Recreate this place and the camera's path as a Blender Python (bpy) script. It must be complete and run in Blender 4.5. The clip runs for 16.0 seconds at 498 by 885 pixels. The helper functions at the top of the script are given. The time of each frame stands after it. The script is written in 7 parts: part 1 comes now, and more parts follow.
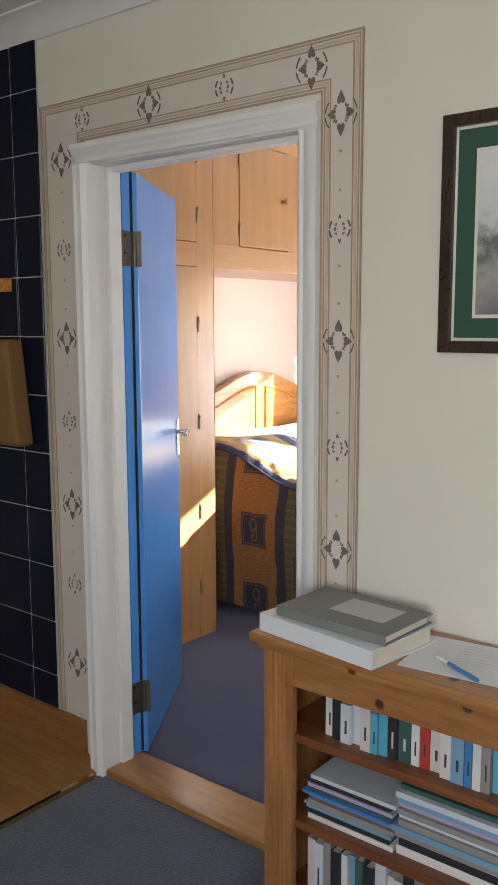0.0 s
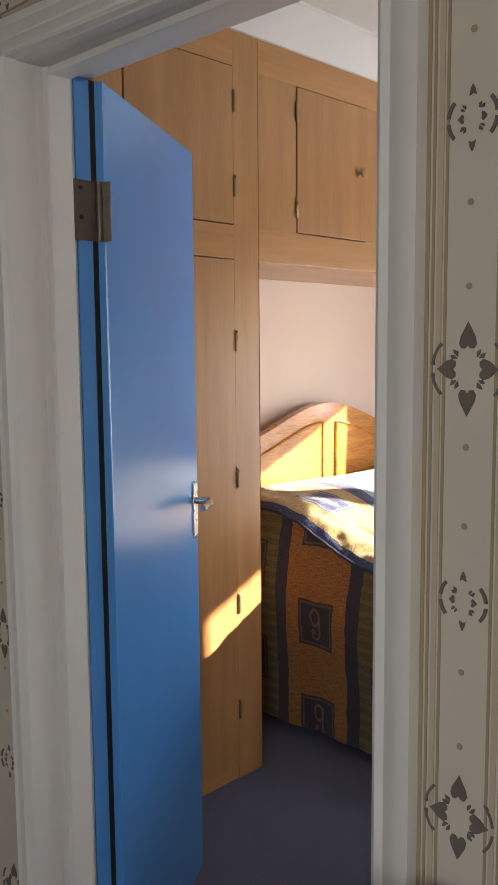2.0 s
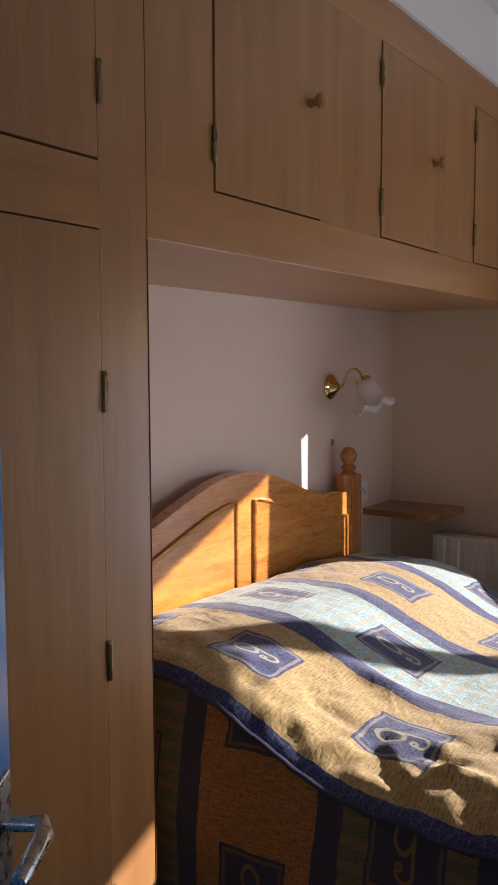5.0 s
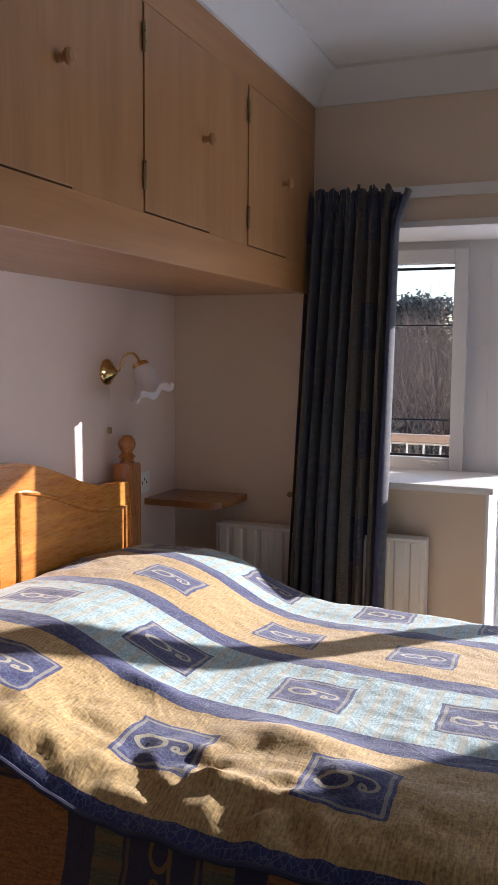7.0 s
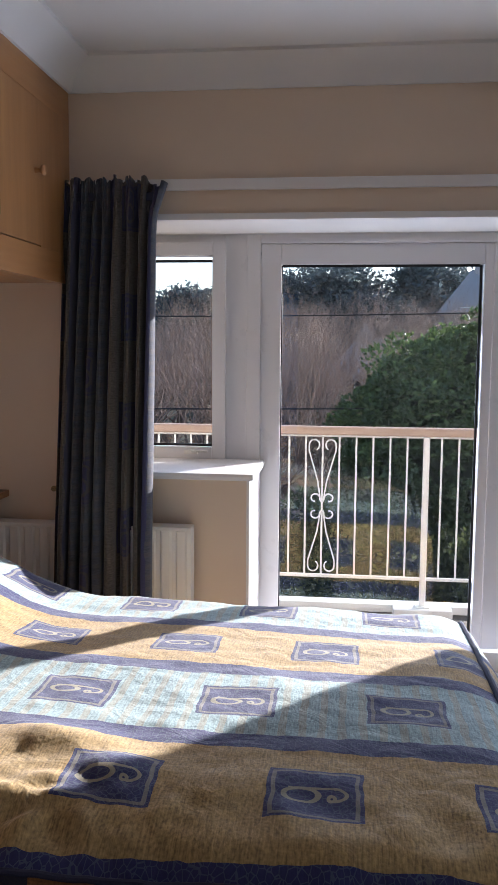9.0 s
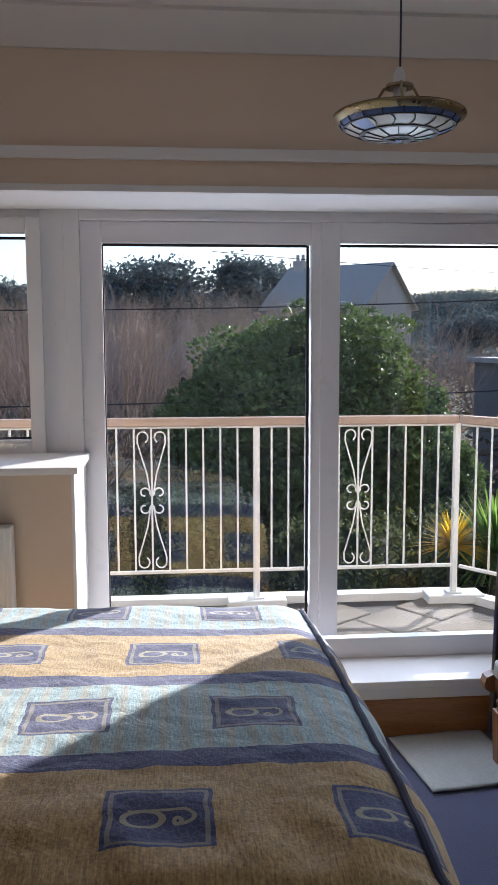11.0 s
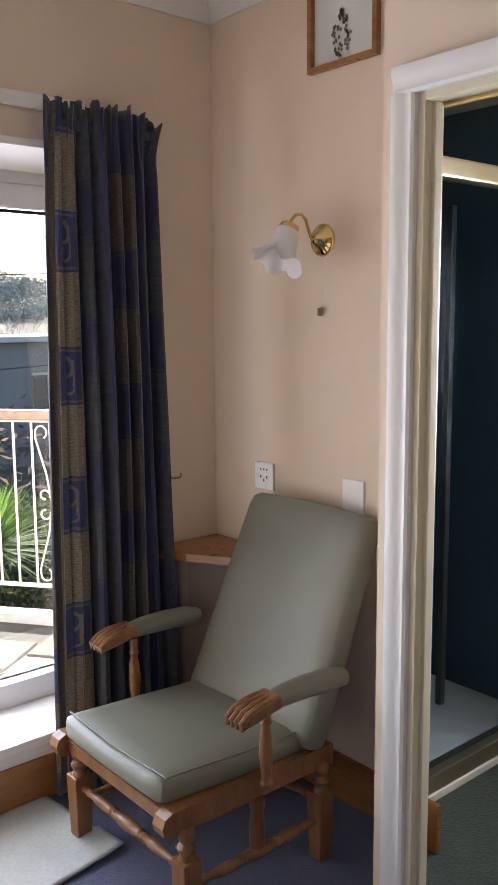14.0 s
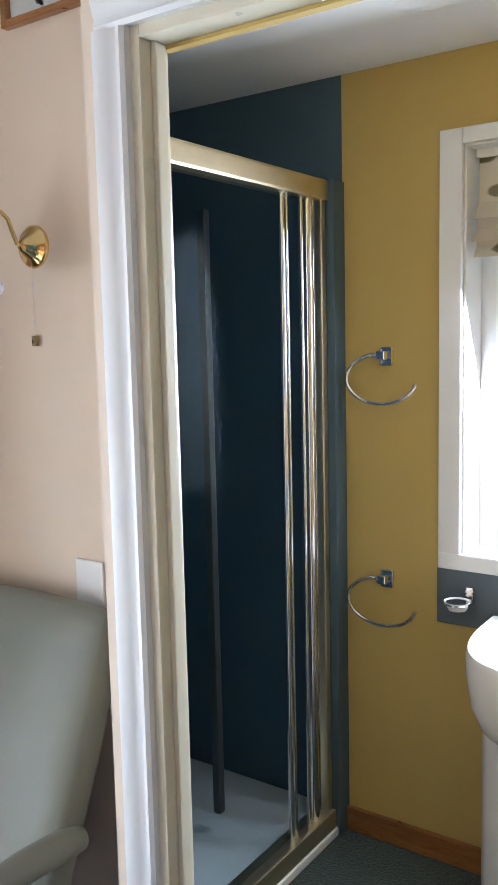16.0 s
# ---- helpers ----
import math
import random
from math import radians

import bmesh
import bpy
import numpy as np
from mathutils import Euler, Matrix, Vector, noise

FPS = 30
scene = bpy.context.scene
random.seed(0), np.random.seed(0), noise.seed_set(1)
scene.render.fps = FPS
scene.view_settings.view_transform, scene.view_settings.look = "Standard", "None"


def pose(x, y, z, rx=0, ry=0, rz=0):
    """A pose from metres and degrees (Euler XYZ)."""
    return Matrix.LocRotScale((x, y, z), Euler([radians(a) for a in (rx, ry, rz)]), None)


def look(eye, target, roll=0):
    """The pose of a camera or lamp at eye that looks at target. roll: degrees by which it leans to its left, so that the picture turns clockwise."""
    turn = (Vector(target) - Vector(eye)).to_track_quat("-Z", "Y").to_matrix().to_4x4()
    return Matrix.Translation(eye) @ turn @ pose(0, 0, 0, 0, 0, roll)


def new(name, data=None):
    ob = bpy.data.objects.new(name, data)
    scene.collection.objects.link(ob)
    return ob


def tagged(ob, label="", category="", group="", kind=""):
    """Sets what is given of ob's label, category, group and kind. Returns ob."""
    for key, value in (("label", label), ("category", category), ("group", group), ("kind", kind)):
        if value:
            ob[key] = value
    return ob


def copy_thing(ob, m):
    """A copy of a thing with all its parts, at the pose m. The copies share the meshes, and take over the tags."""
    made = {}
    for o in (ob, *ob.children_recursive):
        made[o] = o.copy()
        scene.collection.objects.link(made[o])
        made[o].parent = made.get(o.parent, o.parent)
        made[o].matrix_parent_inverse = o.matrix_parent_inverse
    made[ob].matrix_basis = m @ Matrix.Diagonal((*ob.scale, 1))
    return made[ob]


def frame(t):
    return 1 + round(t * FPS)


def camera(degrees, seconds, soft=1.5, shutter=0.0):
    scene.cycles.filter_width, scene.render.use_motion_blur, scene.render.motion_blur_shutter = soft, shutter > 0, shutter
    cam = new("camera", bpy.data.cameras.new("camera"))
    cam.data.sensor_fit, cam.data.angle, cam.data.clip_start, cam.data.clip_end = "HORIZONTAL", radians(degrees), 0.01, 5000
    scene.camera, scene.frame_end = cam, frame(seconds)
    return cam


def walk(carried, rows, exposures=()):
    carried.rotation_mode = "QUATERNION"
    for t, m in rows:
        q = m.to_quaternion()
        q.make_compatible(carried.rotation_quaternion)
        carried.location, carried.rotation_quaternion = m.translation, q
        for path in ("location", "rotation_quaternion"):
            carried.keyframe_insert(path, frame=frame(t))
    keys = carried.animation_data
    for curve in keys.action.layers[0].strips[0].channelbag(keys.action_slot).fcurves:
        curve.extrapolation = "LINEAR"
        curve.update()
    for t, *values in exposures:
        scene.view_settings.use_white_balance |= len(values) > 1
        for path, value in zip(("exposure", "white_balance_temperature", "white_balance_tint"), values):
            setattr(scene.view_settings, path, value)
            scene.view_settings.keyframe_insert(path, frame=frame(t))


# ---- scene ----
cam = camera(32.5, 16.0)
PATH = [
    (0, (0.356, 0.205, 1.503), (-0.879, 1.754, 1.227), -0.2),
    (0.5, (0.244, 0.485, 1.5), (-1.099, 1.946, 1.243), 0.5),
    (1, (0.095, 0.733, 1.495), (-1.309, 2.128, 1.207), 0.9),
    (1.5, (-0.115, 0.949, 1.502), (-1.469, 2.397, 1.236), -0.2),
    (2, (-0.326, 1.173, 1.489), (-1.705, 2.603, 1.26), -0.5),
    (2.5, (-0.567, 1.385, 1.517), (-1.957, 2.803, 1.275), -0.1),
    (3, (-0.831, 1.566, 1.515), (-2.107, 3.085, 1.261), -1.0),
    (3.2, (-0.926, 1.631, 1.523), (-2.148, 3.192, 1.252), -1.4),
    (5.3, (-1.35, 2.219, 1.547), (-2.477, 3.862, 1.375), -0.1),
    (5.5, (-1.372, 2.257, 1.553), (-2.488, 3.907, 1.368), -0.1),
    (6, (-1.33, 2.277, 1.537), (-2.356, 3.983, 1.341), 0.4),
    (6.5, (-1.289, 2.3, 1.534), (-2.167, 4.086, 1.331), 0.5),
    (7, (-1.279, 2.309, 1.527), (-2.016, 4.157, 1.323), 0.4),
    (7.5, (-1.269, 2.32, 1.522), (-1.895, 4.208, 1.314), 0.5),
    (8, (-1.252, 2.323, 1.498), (-1.768, 4.246, 1.301), 0.5),
    (8.5, (-1.248, 2.315, 1.503), (-1.621, 4.27, 1.306), 0.5),
    (9, (-1.237, 2.312, 1.531), (-1.467, 4.286, 1.308), 0.4),
    (9.2, (-1.234, 2.315, 1.523), (-1.413, 4.294, 1.296), 0.4),
    (11.3, (-1.259, 2.542, 1.476), (-1.014, 4.514, 1.247), 0.0),
    (11.5, (-1.267, 2.584, 1.476), (-0.963, 4.546, 1.236), 0.2),
    (12, (-1.279, 2.689, 1.495), (-0.735, 4.597, 1.245), 0.3),
    (12.5, (-1.335, 2.833, 1.495), (-0.497, 4.629, 1.229), -0.7),
    (13, (-1.348, 2.942, 1.491), (-0.324, 4.635, 1.198), -0.7),
    (13.5, (-1.291, 3.072, 1.493), (-0.158, 4.696, 1.208), -0.9),
    (14, (-1.24, 3.171, 1.505), (0.043, 4.678, 1.217), -0.5),
    (14.5, (-1.225, 3.309, 1.516), (0.255, 4.621, 1.223), -1.7),
    (15, (-1.14, 3.381, 1.513), (0.444, 4.564, 1.214), -2.1),
    (15.5, (-0.925, 3.418, 1.514), (0.687, 4.576, 1.27), -1.4),
    (16, (-0.722, 3.483, 1.515), (0.902, 4.625, 1.275), -1.3),
]
EXPOSURES = [
    (0.0, 3.4, 6200, 12), (1.0, 3.58, 7200, 14), (2.0, 2.68, 6500, 12), (3.2, 2.45, 6350, 12), (5.3, 1.15, 5950, 20),
    (7.0, 1.25, 5700, 20), (8.0, 1.25, 5650, 19), (9.0, 1.48, 5600, 18), (11.5, 1.25, 5600, 16), (12.5, 1.3, 5800, 16), (13.5, 2.15, 6300, 18),
    (14.0, 2.5, 6100, 16), (14.5, 2.95, 5500, 11), (15.2, 3.0, 5300, 10), (16.0, 2.9, 5500, 9),
]
walk(cam, [(t, look(eye, target, roll)) for t, eye, target, roll in PATH], EXPOSURES)


# ---- world, sun and large lights ----
SUN_WAY = Vector((-0.85, -1.0, -0.434)).normalized()
world = bpy.data.worlds.new("sky")
scene.world = world
world.use_nodes = True
wn = world.node_tree
sky = wn.nodes.new("ShaderNodeTexSky")
sky.sky_type = "NISHITA"
sky.sun_disc = False
sky.sun_elevation = radians(18.3)
sky.sun_rotation = math.atan2(0.85, 1.0)
sky.dust_density = 0.6
wn.nodes["Background"].inputs["Strength"].default_value = 0.10
wn.links.new(sky.outputs[0], wn.nodes["Background"].inputs["Color"])

sun = new("sun", bpy.data.lights.new("sun", "SUN"))
sun.data.energy, sun.data.angle, sun.data.color = 5.0, radians(0.6), (1.0, 0.9, 0.76)
sun.matrix_basis = look((6, 12, 6), Vector((6, 12, 6)) + SUN_WAY)


def window_light(name, place, towards, w, h, power, colour):
    lamp = new(name, bpy.data.lights.new(name, "AREA"))
    lamp.data.shape, lamp.data.size, lamp.data.size_y = "RECTANGLE", w, h
    lamp.data.energy, lamp.data.color = power, colour
    lamp.matrix_basis = look(place, towards)
    return lamp


# hall fill lamp in an unseen window, placed for the light it gives
window_light("assumed_window_light", (1.0, -1.42, 1.55), (-0.4, 2.0, 1.3), 1.1, 1.1, 5.0, (1.0, 0.98, 0.94))
window_light("bathroom_window_light", (1.60, 4.03, 1.40), (0.4, 3.95, 0.85), 0.6, 1.0, 6, (0.95, 0.97, 1.0))
window_light("patio_light", (-0.75, 5.985, 0.98), (-1.15, 4.0, 0.98), 1.6, 1.2, 7.6, (0.84, 0.91, 1.0))


# ---- materials ----
def nodes_of(name):
    m = bpy.data.materials.new(name)
    m.use_nodes = True
    nt = m.node_tree
    return m, nt, nt.nodes["Principled BSDF"]


def node(nt, kind, **values):
    n = nt.nodes.new(kind)
    for k, v in values.items():
        n.inputs[k].default_value = v
    return n


def rgb(c):
    return (c[0], c[1], c[2], 1.0)


def mixed(nt, fac, a, b):
    """Colour a to b by fac; each a socket or a colour."""
    n = nt.nodes.new("ShaderNodeMix")
    n.data_type = "RGBA"
    if hasattr(fac, "is_linked"):
        nt.links.new(fac, n.inputs[0])
    else:
        n.inputs[0].default_value = fac
    for s, v in ((n.inputs[6], a), (n.inputs[7], b)):
        if hasattr(v, "is_linked"):
            nt.links.new(v, s)
        else:
            s.default_value = rgb(v)
    return n.outputs[2]


def maths(nt, op, a, b=0.0, c=0.0):
    n = nt.nodes.new("ShaderNodeMath")
    n.operation = op
    for s, v in zip(n.inputs, (a, b, c)):
        if hasattr(v, "is_linked"):
            nt.links.new(v, s)
        else:
            s.default_value = v
    return n.outputs[0]


def coords(nt, scale=(1, 1, 1)):
    t = nt.nodes.new("ShaderNodeTexCoord")
    m = nt.nodes.new("ShaderNodeMapping")
    m.inputs["Scale"].default_value = scale
    nt.links.new(t.outputs["Object"], m.inputs[0])
    return m.outputs[0]


def noisy(nt, vec, scale, detail=4.0, rough=0.6):
    n = node(nt, "ShaderNodeTexNoise", Scale=scale, Detail=detail, Roughness=rough)
    nt.links.new(vec, n.inputs["Vector"])
    return n.outputs["Fac"]


def ramp(nt, fac, stops, hard=False):
    r = nt.nodes.new("ShaderNodeValToRGB")
    if hard:
        r.color_ramp.interpolation = "CONSTANT"
    e = r.color_ramp.elements
    while len(e) < len(stops):
        e.new(0.5)
    for el, (p, c) in zip(e, stops):
        el.position = p
        el.color = rgb(c) if not isinstance(c, float) else (c, c, c, 1)
    nt.links.new(fac, r.inputs[0])
    return r.outputs[0]


def bump(nt, bsdf, height, strength, distance=0.002):
    b = node(nt, "ShaderNodeBump", Strength=strength, Distance=distance)
    nt.links.new(height, b.inputs["Height"])
    nt.links.new(b.outputs[0], bsdf.inputs["Normal"])


def painted(name, c, rough=0.6, vary=0.06, grain=220.0, strength=0.12, spec=0.4):
    """Paint with faint stains and a fine roller or brush texture."""
    m, nt, p = nodes_of(name)
    v = coords(nt)
    dark = tuple(x * (1 - vary * 1.6) for x in c)
    lite = tuple(min(1.0, x * (1 + vary * 0.6)) for x in c)
    col = mixed(nt, noisy(nt, v, 2.3, 5.0), dark, lite)
    nt.links.new(col, p.inputs["Base Color"])
    nt.links.new(ramp(nt, noisy(nt, v, 9.0), [(0.3, rough * 0.88), (0.7, min(1.0, rough * 1.1))]), p.inputs["Roughness"])
    p.inputs["Specular IOR Level"].default_value = spec
    bump(nt, p, noisy(nt, v, grain, 3.0), strength, 0.001)
    return m


def wooden(name, dark, lite, rough=0.4, stretch=(1, 14, 14), knots=0.0, coat=0.0, scale=3.0):
    """Timber with long grain along the axis of least stretch, fine pores and, if asked, knots."""
    m, nt, p = nodes_of(name)
    v = coords(nt, stretch)
    oi = nt.nodes.new("ShaderNodeObjectInfo")
    off = nt.nodes.new("ShaderNodeVectorMath")
    off.operation = "ADD"
    comb = nt.nodes.new("ShaderNodeCombineXYZ")
    for i in range(3):
        nt.links.new(maths(nt, "MULTIPLY", oi.outputs["Random"], 7.0 + 3 * i), comb.inputs[i])
    nt.links.new(v, off.inputs[0])
    nt.links.new(comb.outputs[0], off.inputs[1])
    v = off.outputs[0]
    g = noisy(nt, v, scale, 6.0, 0.65)
    fine = noisy(nt, v, scale * 7, 3.0, 0.7)
    both = maths(nt, "ADD", maths(nt, "MULTIPLY", g, 0.75), maths(nt, "MULTIPLY", fine, 0.25))
    col = ramp(nt, both, [(0.34, dark), (0.52, tuple((a + b) / 2 for a, b in zip(dark, lite))), (0.66, lite)])
    if knots:
        vo = node(nt, "ShaderNodeTexVoronoi", Scale=knots)
        nt.links.new(coords(nt, (1, 1, 1)), vo.inputs["Vector"])
        k = ramp(nt, vo.outputs["Distance"], [(0.09, 1.0), (0.15, 0.0)])
        col = mixed(nt, k, col, tuple(x * 0.25 for x in dark))
    nt.links.new(col, p.inputs["Base Color"])
    nt.links.new(ramp(nt, fine, [(0.3, rough * 0.85), (0.7, rough * 1.2)]), p.inputs["Roughness"])
    p.inputs["Coat Weight"].default_value = coat
    p.inputs["Coat Roughness"].default_value = 0.15
    bump(nt, p, fine, 0.12, 0.001)
    return m


def metal(name, c, rough=0.2, even=False):
    m, nt, p = nodes_of(name)
    v = coords(nt)
    nt.links.new(mixed(nt, noisy(nt, v, 30.0), tuple(x * 0.85 for x in c), c), p.inputs["Base Color"])
    if even:
        p.inputs["Roughness"].default_value = rough
    else:
        nt.links.new(ramp(nt, noisy(nt, v, 60.0), [(0.3, rough * 0.7), (0.7, rough * 1.4)]), p.inputs["Roughness"])
    p.inputs["Metallic"].default_value = 1.0
    return m


def carpet(name, dark, lite, pile=330.0):
    m, nt, p = nodes_of(name)
    v = coords(nt)
    tuft = ramp(nt, noisy(nt, v, pile, 3.0), [(0.3, 0.0), (0.7, 1.0)])
    col = mixed(nt, tuft, dark, lite)
    col = mixed(nt, ramp(nt, noisy(nt, v, 2.2, 5.0), [(0.35, 0.0), (0.7, 0.35)]), col, tuple(x * 0.6 for x in dark))
    nt.links.new(col, p.inputs["Base Color"])
    p.inputs["Roughness"].default_value = 0.95
    p.inputs["Sheen Weight"].default_value = 0.25
    bump(nt, p, tuft, 0.6, 0.004)
    return m


def pane_glass(name, tint=(1, 1, 1), gloss=1.0):
    m = bpy.data.materials.new(name)
    m.use_nodes = True
    nt = m.node_tree
    nt.nodes.remove(nt.nodes["Principled BSDF"])
    out = nt.nodes["Material Output"]
    clear = node(nt, "ShaderNodeBsdfTransparent", Color=rgb(tint))
    shine = node(nt, "ShaderNodeBsdfGlossy", Roughness=0.01)
    f = node(nt, "ShaderNodeFresnel", IOR=1.5)
    mx = nt.nodes.new("ShaderNodeMixShader")
    nt.links.new(maths(nt, "MULTIPLY", f.outputs[0], gloss), mx.inputs[0])
    nt.links.new(clear.outputs[0], mx.inputs[1])
    nt.links.new(shine.outputs[0], mx.inputs[2])
    nt.links.new(mx.outputs[0], out.inputs["Surface"])
    return m


def uv_fabric(name, along_v, gold, pale, navy, square_step=0.39, weave=900.0, wrinkle=0.0, letter_up=1.0):
    """Woven bands with lettered squares, laid out in metres by the UV map: v across the bands, u along them."""
    m, nt, p = nodes_of(name)
    uv = nt.nodes.new("ShaderNodeUVMap")
    warp = node(nt, "ShaderNodeTexNoise", Scale=14.0, Detail=2.0)
    nt.links.new(uv.outputs[0], warp.inputs["Vector"])
    sep = nt.nodes.new("ShaderNodeSeparateXYZ")
    nt.links.new(uv.outputs[0], sep.inputs[0])
    wob = maths(nt, "MULTIPLY", maths(nt, "SUBTRACT", warp.outputs["Fac"], 0.5), 0.016)
    u, v = maths(nt, "ADD", sep.outputs[0], wob), maths(nt, "ADD", sep.outputs[1], wob)
    band = maths(nt, "DIVIDE", v, along_v)
    half = maths(nt, "FLOOR", band)
    odd = maths(nt, "FLOORED_MODULO", half, 2.0)
    inb = maths(nt, "FRACT", band)
    edge = maths(nt, "ABSOLUTE", maths(nt, "SUBTRACT", inb, 0.5))
    border = maths(nt, "GREATER_THAN", edge, 0.415)
    thread = node(nt, "ShaderNodeTexNoise", Scale=160.0, Detail=3.0)
    nt.links.new(uv.outputs[0], thread.inputs["Vector"])
    stretched = nt.nodes.new("ShaderNodeMapping")
    stretched.inputs["Scale"].default_value = (260, 34, 1)
    nt.links.new(uv.outputs[0], stretched.inputs[0])
    slub = node(nt, "ShaderNodeTexNoise", Scale=1.0, Detail=2.0)
    nt.links.new(stretched.outputs[0], slub.inputs["Vector"])
    rough_mix = maths(nt, "MULTIPLY", maths(nt, "ADD", thread.outputs["Fac"], slub.outputs["Fac"]), 0.5)
    cg = mixed(nt, ramp(nt, rough_mix, [(0.36, 0.0), (0.62, 1.0)]), tuple(x * 0.55 for x in gold), tuple(min(1, x * 1.3) for x in gold))
    cp = mixed(nt, ramp(nt, rough_mix, [(0.36, 0.0), (0.62, 1.0)]), tuple(x * 0.65 for x in pale), tuple(min(1, x * 1.3) for x in pale))
    cross = maths(nt, "GREATER_THAN", maths(nt, "SINE", maths(nt, "MULTIPLY", u, 150.0)), 0.35)
    cp = mixed(nt, maths(nt, "MULTIPLY", cross, 0.35), cp, gold)
    ground = mixed(nt, odd, cg, cp)
    su = maths(nt, "FRACT", maths(nt, "ADD", maths(nt, "DIVIDE", u, square_step), maths(nt, "MULTIPLY", odd, 0.5)))
    du = maths(nt, "MULTIPLY", maths(nt, "SUBTRACT", su, 0.5), square_step)
    dv = maths(nt, "MULTIPLY", maths(nt, "SUBTRACT", inb, 0.5), along_v)
    box_d = maths(nt, "MAXIMUM", maths(nt, "MULTIPLY", maths(nt, "ABSOLUTE", du), 0.9), maths(nt, "ABSOLUTE", dv))
    square = maths(nt, "LESS_THAN", box_d, 0.078)
    inner = maths(nt, "LESS_THAN", maths(nt, "ABSOLUTE", maths(nt, "SUBTRACT", box_d, 0.068)), 0.0035)
    # a written letter: round bowl, long stem and hooked tail
    up = maths(nt, "MULTIPLY", du, letter_up)

    def ring_of(ca, cb, r, squash):
        d = maths(nt, "SQRT", maths(nt, "ADD", maths(nt, "POWER", maths(nt, "SUBTRACT", dv, ca), 2.0), maths(nt, "MULTIPLY", maths(nt, "POWER", maths(nt, "SUBTRACT", up, cb), 2.0), squash)))
        return maths(nt, "LESS_THAN", maths(nt, "ABSOLUTE", maths(nt, "SUBTRACT", d, r)), 0.0034)

    bowl_ = ring_of(-0.004, 0.026, 0.018, 0.36)
    hook = maths(nt, "MULTIPLY", ring_of(0.001, -0.036, 0.016, 0.7), maths(nt, "LESS_THAN", up, -0.032))
    curl = ring_of(-0.010, -0.028, 0.006, 1.0)
    stem = maths(nt, "MULTIPLY", maths(nt, "LESS_THAN", maths(nt, "ABSOLUTE", maths(nt, "SUBTRACT", dv, 0.0155)), 0.0034), maths(nt, "LESS_THAN", maths(nt, "ABSOLUTE", maths(nt, "SUBTRACT", up, 0.006)), 0.042))
    flourish = maths(nt, "MINIMUM", maths(nt, "ADD", maths(nt, "ADD", bowl_, hook), maths(nt, "ADD", stem, curl)), 1.0)
    swirl = node(nt, "ShaderNodeTexVoronoi", Scale=85.0)
    swirl.feature = "DISTANCE_TO_EDGE"
    nt.links.new(uv.outputs[0], swirl.inputs["Vector"])
    lace = maths(nt, "LESS_THAN", swirl.outputs["Distance"], 0.05)
    cn = mixed(nt, maths(nt, "MULTIPLY", lace, 0.36), mixed(nt, rough_mix, tuple(x * 0.7 for x in navy), tuple(x * 1.5 for x in navy)), tuple(0.5 * a + 0.5 * b for a, b in zip(pale, navy)))
    col = mixed(nt, border, ground, cn)
    col = mixed(nt, square, col, cn)
    col = mixed(nt, maths(nt, "MULTIPLY", square, maths(nt, "MINIMUM", maths(nt, "ADD", flourish, maths(nt, "MULTIPLY", inner, 0.6)), 1.0)), col, tuple(min(1, 0.5 * a + 0.4 * b) for a, b in zip(gold, pale)))
    nt.links.new(col, p.inputs["Base Color"])
    p.inputs["Roughness"].default_value = 0.9
    p.inputs["Sheen Weight"].default_value = 0.2
    if wrinkle:
        crease = node(nt, "ShaderNodeTexNoise", Scale=13.0, Detail=3.0, Distortion=1.2)
        nt.links.new(uv.outputs[0], crease.inputs["Vector"])
        bump(nt, p, maths(nt, "ADD", maths(nt, "MULTIPLY", rough_mix, 0.10), maths(nt, "MULTIPLY", crease.outputs["Fac"], wrinkle)), 0.5, 0.02)
    else:
        bump(nt, p, rough_mix, 0.35, 0.002)
    return m


def fabric(name, a, b, scale=300.0, rough=0.85):
    m, nt, p = nodes_of(name)
    v = coords(nt)
    w = noisy(nt, v, scale, 2.0)
    col = mixed(nt, w, a, b)
    col = mixed(nt, ramp(nt, noisy(nt, v, 5.0), [(0.4, 0.0), (0.75, 0.3)]), col, tuple(x * 0.6 for x in a))
    nt.links.new(col, p.inputs["Base Color"])
    p.inputs["Roughness"].default_value = rough
    bump(nt, p, w, 0.3, 0.001)
    return m


WALL = painted("cream_emulsion", (0.725, 0.60, 0.47), 0.75)
# pinker, lighter cream carries the light bounced off the sunlit bed
BOUNCE_WALL = painted("bounce_tinted_emulsion", (0.77, 0.63, 0.54), 0.72)
HALL_WALL = painted("hall_cream_emulsion", (0.72, 0.68, 0.59), 0.75)
CEIL = painted("ceiling_white", (0.76, 0.75, 0.73), 0.8, 0.04)
GLOSS_WHITE = painted("white_gloss_paint", (0.78, 0.77, 0.75), 0.38, 0.012, 60.0, 0.05)
SOFFIT_PAINT = painted("matt_white_soffit", (0.70, 0.69, 0.67), 0.8, 0.04, 90.0, 0.03, 0.2)
UPVC = painted("white_upvc", (0.74, 0.74, 0.76), 0.3, 0.03, 40.0, 0.02)
YELLOW = painted("ochre_emulsion", (0.54, 0.39, 0.115), 0.7)
SLATE_BLUE = painted("slate_blue_panel", (0.075, 0.12, 0.155), 0.6, 0.08, 40.0, 0.03)
BLUE_GLOSS = painted("blue_gloss_paint", (0.080, 0.30, 0.74), 0.24, 0.08, 45.0, 0.06, 0.6)
CARPET_BLUE = carpet("blue_carpet", (0.032, 0.040, 0.100), (0.122, 0.138, 0.255), 210.0)
